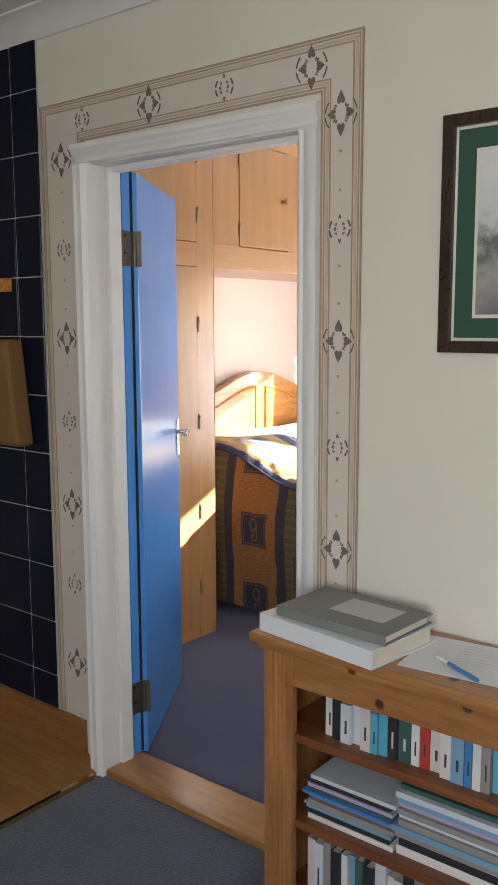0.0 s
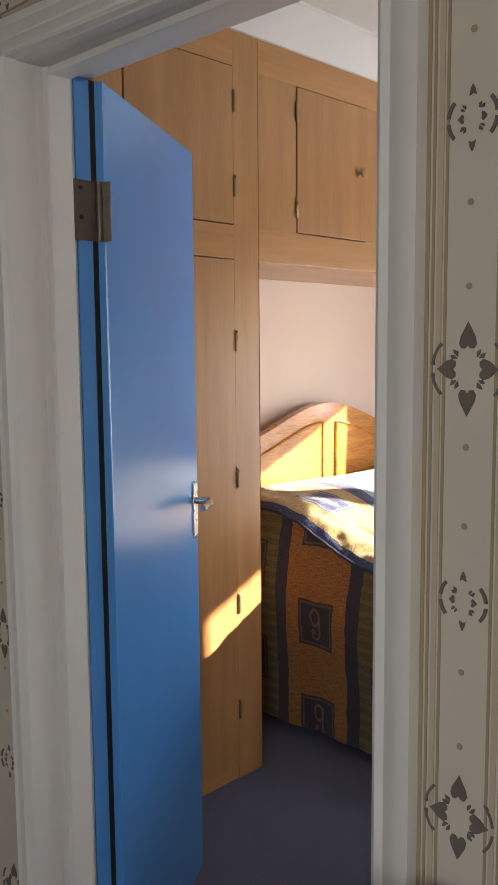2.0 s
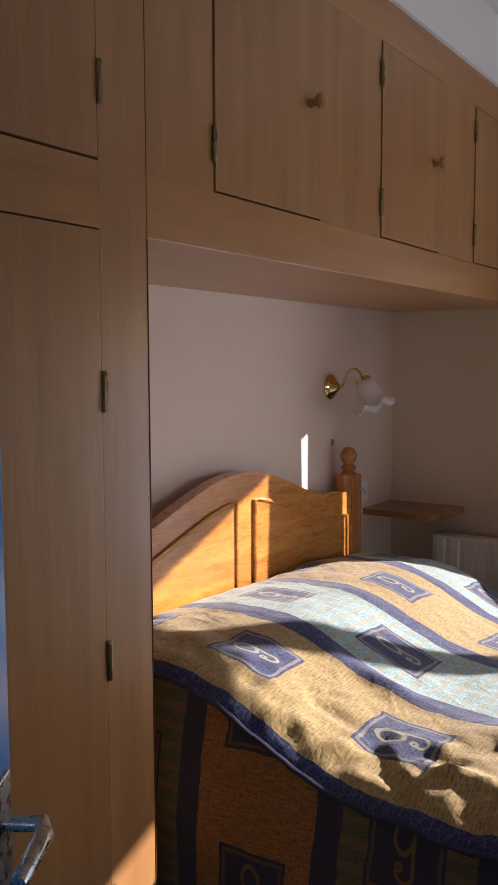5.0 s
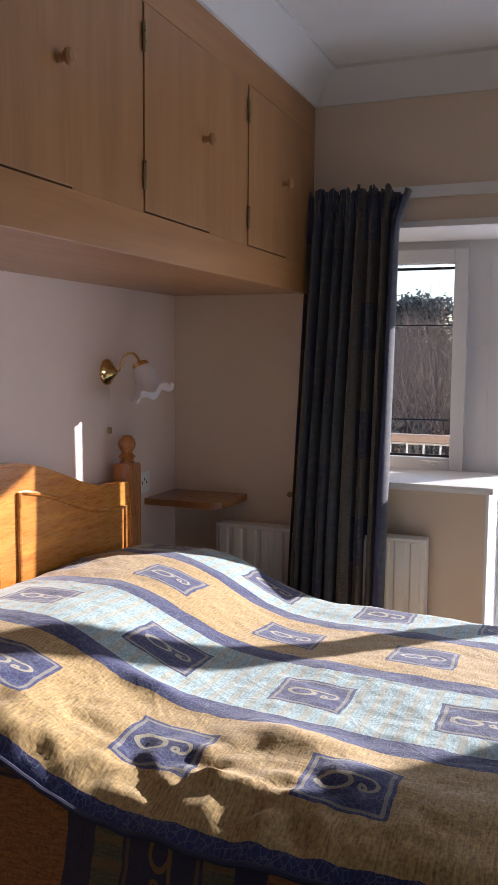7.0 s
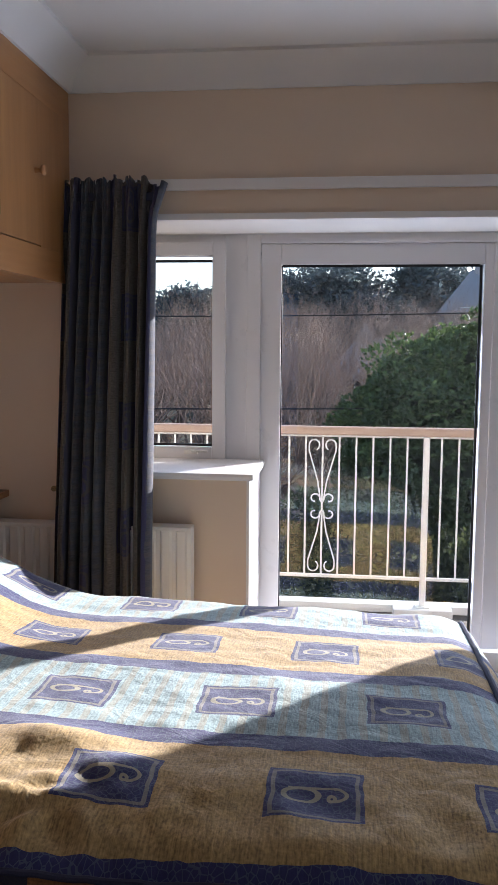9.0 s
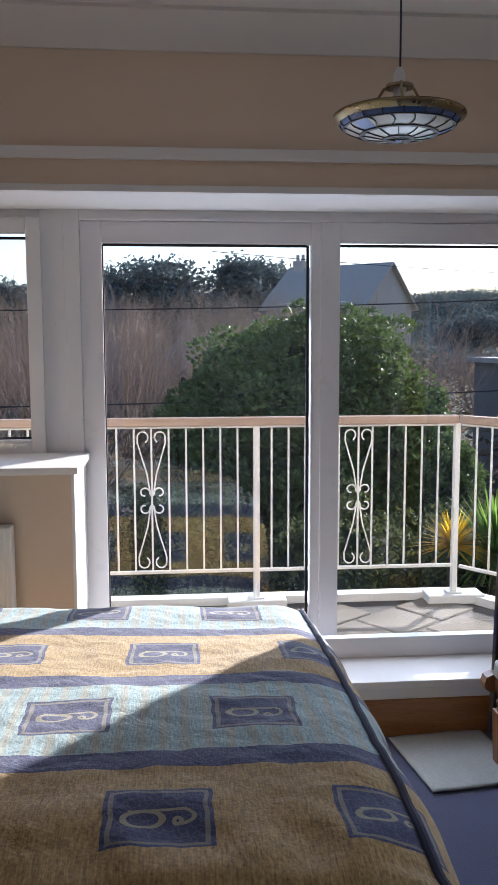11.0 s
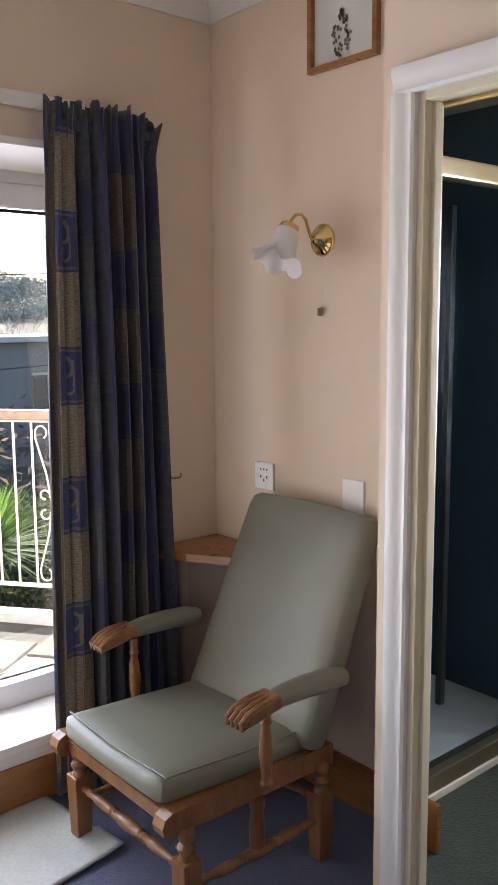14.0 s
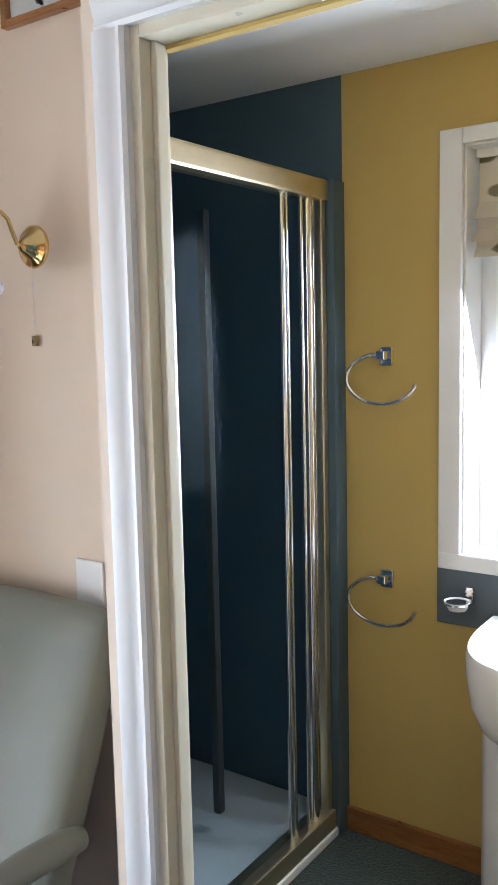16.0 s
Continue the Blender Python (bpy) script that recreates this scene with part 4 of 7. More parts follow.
def cloth_sheet(u0, u1, v0, v1, nu, nv, lift=0.0):
    bm = bmesh.new()
    uvl = bm.loops.layers.uv.new("UVMap")
    g = [[bm.verts.new(drape(u0 + (u1 - u0) * i / nu, v0 + (v1 - v0) * j / nv) + Vector((0, 0, lift))) for i in range(nu + 1)] for j in range(nv + 1)]
    for j in range(nv):
        for i in range(nu):
            f = bm.faces.new((g[j][i], g[j][i + 1], g[j + 1][i + 1], g[j + 1][i]))
            for lp, (a, b) in zip(f.loops, ((i, j), (i + 1, j), (i + 1, j + 1), (i, j + 1))):
                lp[uvl].uv = (u0 + (u1 - u0) * a / nu, v0 + (v1 - v0) * b / nv)
    return bm, uvl


bm, uvl = cloth_sheet(-2.77, -0.915 + 0.60, BY0 - 0.012, BY1 + 0.55, 190, 170)
for f in bm.faces:
    for lp in f.loops:
        u, v = lp[uvl].uv
        if v < 3.66:
            v = 3.66 - (3.66 - v) * 0.74
        lp[uvl].uv = (u + 5.561, v - 3.557 + 0.76)
bedspread = solo("bedspread", mesh_of("bedspread", bm, QUILT, True), QUILT, "woven bedspread in gold, pale blue and navy bands, rumpled", "bedspread")
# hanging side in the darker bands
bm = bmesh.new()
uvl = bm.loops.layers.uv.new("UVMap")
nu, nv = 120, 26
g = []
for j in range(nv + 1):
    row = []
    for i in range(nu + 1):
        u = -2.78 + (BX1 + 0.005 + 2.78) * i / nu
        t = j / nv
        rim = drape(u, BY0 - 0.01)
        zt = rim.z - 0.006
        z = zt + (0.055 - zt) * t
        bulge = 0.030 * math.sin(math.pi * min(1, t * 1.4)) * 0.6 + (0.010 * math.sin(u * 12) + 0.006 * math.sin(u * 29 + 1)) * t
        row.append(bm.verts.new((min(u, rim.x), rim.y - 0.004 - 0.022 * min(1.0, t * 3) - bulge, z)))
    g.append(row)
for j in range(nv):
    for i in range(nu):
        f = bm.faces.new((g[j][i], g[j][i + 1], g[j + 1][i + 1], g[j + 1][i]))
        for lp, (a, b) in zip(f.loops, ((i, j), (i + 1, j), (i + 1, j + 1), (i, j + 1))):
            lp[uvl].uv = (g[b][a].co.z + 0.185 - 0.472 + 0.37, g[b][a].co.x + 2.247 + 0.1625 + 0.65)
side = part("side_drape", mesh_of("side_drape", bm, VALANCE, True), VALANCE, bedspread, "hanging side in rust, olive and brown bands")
bm = tube([drape(u, BY0 - 0.012) + Vector((0, -0.003, -0.003)) for u in [-2.77 + 1.86 * i / 90 for i in range(91)]], 0.006, 8)
part("piping", bm, PIPING, bedspread, "dark corded piping", True)
bm = tube([drape(-0.868, v) + Vector((0.003, 0, 0.003)) for v in [BY0 + 0.01 + 1.48 * i / 80 for i in range(81)]], 0.008, 8)
part("piping", bm, PIPING, bedspread, "dark corded piping", True)
for py in (3.95, 4.62):
    bm = bmesh.new()
    bmesh.ops.create_uvsphere(bm, u_segments=24, v_segments=14, radius=1.0, matrix=Matrix.LocRotScale((-2.50, py, 0.725), None, (0.22, 0.31, 0.075)))
    solo("pillow", bm, PILLOW, "white pillow under the bedspread", "pillow", "bed pillows", True)

# corner shelf by the bed
shelf = thing("bedside_shelf", (-2.80, 5.38, 0.93), "small varnished wooden shelf fixed in the corner", "shelf")
part("board", prism([(HW, 5.26)] + [(HW + 0.27, 5.26)] + arc(HW + 0.27, 5.32, 0.06, -90, 0, 6)[1:] + [(HW + 0.33, WW), (HW, WW)], "z", 0.935, 0.960), SKIRT, shelf)
part("bracket", box((HW, 5.46, 0.90), (HW + 0.12, 5.48, 0.935), 0.004), SKIRT, shelf)


# ---- hall: stencilled border, tiles, bag, picture ----
def stencil_rosette(x, z, size, small=False):
    """A painted flower of petals, dots and arcs, a hair proud of the wall."""
    bm = bmesh.new()
    y = DW - 0.0035

    def flat(points):
        a = [bm.verts.new((x + px * size, y, z + pz * size * 1.02)) for px, pz in points]
        b = [bm.verts.new((x + px * size, y + 0.002, z + pz * size * 1.02)) for px, pz in points]
        bm.faces.new(a)
        for i in range(len(a)):
            bm.faces.new((a[i], a[(i + 1) % len(a)], b[(i + 1) % len(a)], b[i]))

    def turn(pts, a, kx=1.0, kz=1.0):
        c, q = math.cos(a), math.sin(a)
        return [((px * c - pz * q) * kx, (px * q + pz * c) * kz) for px, pz in pts]

    spade = [(0.0, 0.52), (0.07, 0.44), (0.16, 0.44), (0.22, 0.54), (0.18, 0.70), (0.07, 0.88), (0.0, 1.0), (-0.07, 0.88), (-0.18, 0.70), (-0.22, 0.54), (-0.16, 0.44), (-0.07, 0.44)]
    tip = [(0.0, 0.72), (0.12, 0.66), (0.08, 0.84), (0.0, 0.98), (-0.08, 0.84), (-0.12, 0.66)]
    for k in range(4):
        a = math.pi / 2 * k
        side = k % 2 == 1
        if small:
            petal = [(p * 0.6, 0.18 + q * 0.35) for p, q in spade] if side else tip
        else:
            petal = [(p, 0.28 + (q - 0.40) * 0.86) for p, q in spade] if side else spade
        flat(turn(petal, a, 1.0, 1.06))
        flat(turn([(0.02, 0.38), (0.11, 0.46), (0.05, 0.58), (0.01, 0.50)], a + math.pi / 4))
        flat(turn([(-0.02, 0.36), (-0.03, 0.48), (-0.09, 0.54), (-0.11, 0.44)], a + math.pi / 4))
    for way in (0, 180):
        for lo, hi in ((6, 42), (-42, -6)):
            outer = arc(0, 0, 0.90, way + lo, way + hi, 8)
            inner = arc(0, 0, 0.83 if not small else 0.78, way + hi, way + lo, 8)
            flat([(px * 1.06, pz) for px, pz in outer + inner])
    return bm


border = thing("stencil_border", ((OL + OR) / 2, DW, 1.0), "faded stencilled border painted round the doorway", "wall stencil")
SX0, SX1, SZ = -1.985, -0.763, 2.200
IX0, IX1, IZ = -1.775, -0.884, 2.070
y1, y0 = DW, DW - 0.0015
part("ground_band", boxes(((SX0, y0, 0.14), (IX0, y1, SZ)), ((IX1, y0, 0.0), (SX1, y1, SZ)), ((IX0, y0, IZ), (IX1, y1, SZ))), STENCIL_BAND, border)
y0 = DW - 0.003
for off, w, m in ((0.0, 0.005, STENCIL_LINE), (0.0085, 0.0035, STENCIL_LINE), (0.0155, 0.007, PALE_STENCIL), (0.0255, 0.0035, STENCIL_LINE)):
    for lo, hi in (((SX1 - off - w, y0, 0), (SX1 - off, y1, SZ - off)), ((SX0 + off, y0, 0.14), (SX0 + off + w, y1, SZ - off)), ((SX0 + off + w, y0, SZ - off - w), (SX1 - off - w, y1, SZ - off)),
                   ((IX1 + off, y0, 0), (IX1 + off + w, y1, IZ + off)), ((IX0 - off - w, y0, 0.14), (IX0 - off, y1, IZ + off)), ((IX0 - off - w, y0, IZ + off), (IX1 + off + w, y1, IZ + off + w))):
        part("painted_line", box(lo, hi), m, border)
for i, z in enumerate((2.012, 1.736, 1.458, 1.185, 0.914, 0.64, 0.365)):
    part("rosette", stencil_rosette(-0.826, z, 0.034 if i % 2 else 0.050, i % 2 == 1), STENCIL_GREY, border)
for i, z in enumerate((2.024, 1.742, 1.456, 1.18, 0.897, 0.618, 0.334)):
    part("rosette", stencil_rosette(-1.885, z, 0.034 if i % 2 else 0.050, i % 2 == 1), STENCIL_GREY, border)
for i, x in enumerate((-1.778, -1.485, -1.199, -0.914)):
    part("rosette", stencil_rosette(x, 2.134, 0.050 if i % 2 else 0.034, i % 2 == 0), STENCIL_GREY, border)
for x in (-0.826, -1.885):
    for z in (1.875, 1.597, 1.32, 1.05, 0.775):
        for d in (-0.045, 0.048):
            part("stencil_dot", lathe([(0.0042, 0), (0.0042, 0.0008)], (x, DW - 0.0032, z + d), "Y", 6), STENCIL_LINE, border)

tile_bed = structure("wall_tile_bed", box((-3.2, DW - 0.006, 0.135), (-1.99, DW, HALL_Z - 0.06)), GROUT, "navy glazed wall tiles with pale grout", "tiled wall")
shown = {}
for ix in range(7):
    for iz in range(12):
        xa = -1.992 - 0.13 if ix == 0 else -2.126 - 0.2 * ix
        xb = -1.992 if ix == 0 else xa + 0.196
        za, zb = 0.061 + 0.2 * iz + 0.002, 0.061 + 0.2 * (iz + 1) - 0.002
        za, zb = max(za, 0.139), min(zb, HALL_Z - 0.064)
        xa, xb = max(xa, -3.19), xb
        if xb - xa < 0.02 or zb - za < 0.02:
            continue
        key = (round(xb - xa, 4), round(zb - za, 4))
        if key not in shown:
            shown[key] = mesh_of("tile", box((-key[0] / 2, -0.004, -key[1] / 2), (key[0] / 2, 0.004, key[1] / 2), 0.002, segments=1), TILE)
        t = new("tile", shown[key])
        t.location = ((xa + xb) / 2, DW - 0.008, (za + zb) / 2)
        t.rotation_euler = (random.uniform(-0.004, 0.004), 0, random.uniform(-0.004, 0.004))
        t.parent = tile_bed

bag = thing("hanging_bag", (-2.18, DW - 0.04, 1.10), "tan canvas bag hanging on the tiled wall", "bag")
bm = box((-2.36, DW - 0.085, 1.085), (-2.055, DW - 0.014, 1.452), 0.025, segments=3)
for v in bm.verts:
    k = (v.co.z - 1.085) / 0.367
    v.co.y -= 0.03 * math.sin(math.pi * k) * (1 if v.co.y < DW - 0.05 else 0)
    v.co.x += -0.045 * k if v.co.x > -2.2 else 0.045 * k
part("body", bm, CANVAS, bag, "", True)
for zz in (1.335, 1.245):
    part("motif", lathe([(0.036, 0), (0.036, 0.004), (0.014, 0.004), (0.014, 0.0), (0.036, 0.0)], (-2.180, DW - 0.1195, zz), "Y", 18), DARK, bag, "dark round motif", True)
peg = thing("wall_hook", (-2.20, DW, 1.64), "small pale wooden wall hook", "hook")
part("back_plate", box((-2.245, DW - 0.026, 1.615), (-2.155, DW - 0.012, 1.662), 0.004), PINE, peg)
part("peg", lathe([(0.008, 0), (0.008, 0.02), (0.011, 0.024), (0, 0.027)], (-2.20, DW - 0.05, 1.638), "Y", 12), PINE, peg, "", True)


def framed_picture(name, rect, at, axis, frame_w, frame_mat, layers, label, depth=0.02):
    """rect: a0, a1, z0, z1 along the wall; layers: inset, material, name."""
    a0, a1, z0, z1 = rect

    def bx(p, q, d0, d1):
        if axis == "y":
            return ((p[0], at - d1, p[1]), (q[0], at - d0, q[1]))
        return ((at - d1, p[0], p[1]), (at - d0, q[0], q[1]))

    mid = ((a0 + a1) / 2, at, z0) if axis == "y" else (at, (a0 + a1) / 2, z0)
    t = thing(name, mid, label, "picture")
    w = frame_w
    part("frame", boxes(bx((a0, z0), (a0 + w, z1), 0, depth), bx((a1 - w, z0), (a1, z1), 0, depth), bx((a0 + w, z1 - w), (a1 - w, z1), 0, depth), bx((a0 + w, z0), (a1 - w, z0 + w), 0, depth), bevel=0.003), frame_mat, t)
    d = 0.004
    for inset, mat, nm in layers:
        part(nm, boxes(bx((a0 + inset, z0 + inset), (a1 - inset, z1 - inset), 0.001, d)), mat, t)
        d += 0.0015
    return t


DARKFRAME = wooden("dark_picture_frame", (0.02, 0.011, 0.007), (0.055, 0.03, 0.018), 0.3, (4, 4, 4))
GREENMOUNT = painted("green_mount", (0.035, 0.09, 0.06), 0.85, 0.05)
CREAM = painted("cream_card", (0.70, 0.66, 0.58), 0.85, 0.05)
m, nt, p = nodes_of("faded_landscape_print")
v = coords(nt)
sepz = nt.nodes.new("ShaderNodeSeparateXYZ")
nt.links.new(v, sepz.inputs[0])
lay = maths(nt, "ADD", maths(nt, "SUBTRACT", sepz.outputs[2], 1.5), maths(nt, "MULTIPLY", noisy(nt, v, 18.0), 0.22))
nt.links.new(ramp(nt, lay, [(0.10, (0.16, 0.13, 0.16)), (0.22, (0.34, 0.33, 0.30)), (0.28, (0.12, 0.13, 0.12)), (0.34, (0.55, 0.57, 0.58)), (0.5, (0.66, 0.66, 0.64))]), p.inputs["Base Color"])
p.inputs["Roughness"].default_value = 0.6
PRINT = m
framed_picture("picture", (-0.545, -0.02, 1.435, 1.962), DW, "y", 0.027, DARKFRAME, ((0.02, CREAM, "inner_slip"), (0.034, GREENMOUNT, "mount"), (0.078, CREAM, "mount_edge"), (0.086, PRINT, "print")), "dark-framed print with a green mount on the cream wall")
leafpic = framed_picture("picture", (4.785, 5.05, 2.205, 2.47), CW, "x", 0.016, SKIRT, ((0.012, painted("pressed_leaf_card", (0.62, 0.63, 0.60), 0.8, 0.14), "card"),), "small wood-framed picture of a dark leafy motif")
bm = bmesh.new()
rnd = random.Random(5)
for i in range(60):
    t = i / 59
    w = 0.036 * math.sin(math.pi * min(1, 0.12 + t * 0.88)) ** 0.8
    yy, zz = 4.925 + rnd.uniform(-w, w), 2.235 + t * 0.12
    lathe([(0.0055, 0), (0.004, 0.0012)], (CW - 0.0075, yy, zz), "X", 5, bm)
part("motif", bm, STENCIL_GREY, leafpic, "dark leaf cluster motif")

# ---- bookcase ----
case = thing("bookcase", (-0.3, 1.92, 0), "low knotty pine bookcase filled with books", "bookcase")
KX0, KX1, KF, KB = -0.858, 0.42, 1.785, 2.045
part("top", box((KX0 - 0.03, KF - 0.025, 0.738), (KX1 + 0.03, KB, 0.762), 0.008), BOOK_PINE, case)
part("top_moulding", box((KX0 - 0.012, KF - 0.012, 0.722), (KX1 + 0.012, KB - 0.002, 0.739), 0.006), BOOK_PINE, case)
part("side", box((KX0, KF + 0.018, 0.0), (KX0 + 0.02, KB - 0.004, 0.722)), BOOK_PINE_UP, case)
part("side", box((KX1 - 0.02, KF + 0.018, 0.0), (KX1, KB - 0.004, 0.722)), BOOK_PINE_UP, case)
for x0 in (KX0, KX1 - 0.085):
    prof = [(x0, KF + 0.018)]
    for i in range(4):
        a = x0 + 0.018 + i * 0.0135
        prof += [(a, KF), (a + 0.003, KF + 0.004), (a + 0.006, KF + 0.004), (a + 0.009, KF)]
    prof = [(x0, KF + 0.018), (x0, KF)] + prof[1:] + [(x0 + 0.085, KF), (x0 + 0.085, KF + 0.018)]
    part("fluted_stile", prism(prof, "z", 0.0, 0.722), BOOK_PINE_UP, case)
part("frieze", box((KX0 + 0.085, KF + 0.001, 0.645), (KX1 - 0.085, KF + 0.02, 0.722), 0.002), BOOK_PINE, case)
part("plinth", box((KX0 + 0.085, KF + 0.001, 0.0), (KX1 - 0.085, KF + 0.02, 0.07), 0.002), BOOK_PINE, case)
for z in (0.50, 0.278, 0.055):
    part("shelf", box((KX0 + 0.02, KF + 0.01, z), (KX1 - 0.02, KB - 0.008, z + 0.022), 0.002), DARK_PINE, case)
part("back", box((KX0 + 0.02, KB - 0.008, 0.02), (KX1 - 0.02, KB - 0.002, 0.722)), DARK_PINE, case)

COVERS = [painted("book_cover", c, 0.45, 0.12, 50.0, 0.05) for c in ((0.70, 0.68, 0.62), (0.03, 0.03, 0.035), (0.62, 0.66, 0.70), (0.10, 0.40, 0.55), (0.66, 0.60, 0.55), (0.05, 0.12, 0.10), (0.48, 0.05, 0.04), (0.20, 0.36, 0.50), (0.75, 0.74, 0.72), (0.06, 0.22, 0.50), (0.30, 0.28, 0.26), (0.46, 0.38, 0.55))]
PAPER = painted("page_block", (0.66, 0.62, 0.53), 0.9, 0.1)
INK = painted("spine_print", (0.05, 0.05, 0.06), 0.6)
rnd = random.Random(11)


def standing_book(x, z, w, h, d, cover):
    t = thing("book", (x + w / 2, KF + 0.03, z), "upright paperback book with a %s spine" % cover[1], "book", "books on the shelves")
    y = KF + 0.035 + rnd.uniform(0, 0.02)
    part("cover", boxes(((x, y, z), (x + w, y + 0.002, z + h)), ((x, y + 0.002, z), (x + 0.0015, y + d, z + h)), ((x + w - 0.0015, y + 0.002, z), (x + w, y + d, z + h))), cover[0], t)
    part("page_block", box((x + 0.0015, y + 0.002, z + 0.002), (x + w - 0.0015, y + d - 0.003, z + h - 0.003)), PAPER, t)
    if w > 0.016 and rnd.random() < 0.6:
        k = rnd.uniform(0.45, 0.8)
        part("title_bar", boxes(((x + w * 0.42, y - 0.0006, z + h * 0.25), (x + w * 0.62, y + 0.0004, z + h * (0.3 + 0.4 * k)))), INK if sum(cover[0].diffuse_color[:3]) > 0 and cover[1] not in ("black", "dark green", "navy") else PAPER, t, "unreadable title bars")


named = ["white", "black", "pale grey", "turquoise", "cream", "dark green", "red", "sky blue", "white", "blue", "grey", "lilac"]
pairs = list(zip(COVERS, named))
for z, hmin, hmax, order in ((0.522, 0.095, 0.112, (0, 1, 2, 2, 4, 3, 3, 1, 5, 8, 6, 4, 0, 7, 9, 0, 10, 3, 8, 1, 6, 0, 2, 9)), (0.077, 0.15, 0.185, (4, 2, 10, 1, 8, 7, 5, 1, 2, 0, 0, 1, 10, 5, 8, 4, 2, 6, 7, 0, 1, 8))):
    x = KX0 + 0.145 if z > 0.3 else KX0 + 0.095
    for k in order:
        w = rnd.uniform(0.016, 0.030)
        if x + w > KX1 - 0.09:
            break
        standing_book(x, z, w, rnd.uniform(hmin, hmax), 0.13, pairs[k])
        x += w + 0.0015
for x0, w, n_, tall in ((KX0 + 0.10, 0.235, 12, 0.10), (KX0 + 0.345, 0.29, 11, 0.155), (KX0 + 0.67, 0.26, 9, 0.12)):
    z = 0.3005
    for i in range(n_):
        h = tall / n_ * rnd.uniform(0.6, 1.4)
        if i == 0:
            h *= 1.6
        dx, dy = rnd.uniform(-0.008, 0.008), rnd.uniform(0, 0.02)
        c = pairs[rnd.choice((10, 2, 10, 1, 5, 7, 11, 10, 1, 9))] if i else pairs[8]
        bm = box((x0 + dx, KF + 0.03 + dy, z), (x0 + w + dx, KF + 0.205 + dy, z + h), 0.001)
        solo("magazine", bm, c[0], "magazine with a %s cover lying in a stack" % c[1], "magazine", "stacked magazines")
        z += h + 0.0003


def binder(name, mid, rz, w, d, h, z, mat, label):
    t = thing(name, (mid[0], mid[1], z), label, "binder", rz=rz, built_in_world=False)
    part("lower_board", box((-w / 2, -d / 2, 0), (w / 2, d / 2, 0.003), 0.001), mat, t)
    part("upper_board", box((-w / 2, -d / 2, h - 0.003), (w / 2, d / 2, h), 0.001), mat, t)
    part("spine", box((-w / 2, -d / 2, 0.003), (w / 2, -d / 2 + 0.003, h - 0.003)), mat, t)
    part("paper_block", box((-w / 2 + 0.006, -d / 2 + 0.006, 0.003), (w / 2 - 0.008, d / 2 - 0.012, h - 0.006)), PAPER, t)
    return t


GREYCARD = painted("grey_binder_card", (0.20, 0.205, 0.19), 0.5, 0.08)
WHITECARD = painted("white_binder_card", (0.72, 0.74, 0.76), 0.4, 0.05)
binder("ring_binder", (-0.685, 1.880), -8, 0.345, 0.240, 0.044, 0.7625, WHITECARD, "white lever-arch binder lying on the bookcase")
gb = binder("ring_binder", (-0.668, 1.885), -4, 0.310, 0.200, 0.024, 0.807, GREYCARD, "grey ring binder with a pale label lying on top")
part("label_sticker", box((-0.045, -0.035, 0.024), (0.105, 0.065, 0.0248)), painted("pale_label", (0.55, 0.54, 0.54), 0.7), gb, "pale blank label")
sheet = thing("paper_sheet", (-0.36, 1.92, 0.7625), "white paper sheet with faint handwriting", "paper", rz=6, built_in_world=False)
part("sheet", box((-0.155, -0.105, 0), (0.155, 0.105, 0.0012)), painted("white_paper", (0.74, 0.73, 0.74), 0.8, 0.03), sheet)
part("handwriting", boxes(*(((-0.06, -0.02 + 0.016 * k, 0.0012), (0.10 - 0.02 * (k % 3), -0.016 + 0.016 * k, 0.0016)) for k in range(7))), painted("pencil_grey", (0.62, 0.62, 0.63), 0.8), sheet, "unreadable faint handwriting")
pen = thing("pen", (-0.39, 1.85, 0.766), "blue and white ballpoint pen on the paper", "pen", rz=-28, built_in_world=False)
part("barrel", lathe([(0.003, -0.06), (0.0048, -0.05), (0.0048, 0.05), (0.004, 0.055)], (0.02, 0, 0.0032), "X", 10), COVERS[9], pen, "", True)
part("cap", lathe([(0.004, -0.085), (0.0053, -0.08), (0.0053, -0.045), (0.0049, -0.044)], (0.02, 0, 0.0032), "X", 10), PLASTIC, pen, "white pen cap", True)


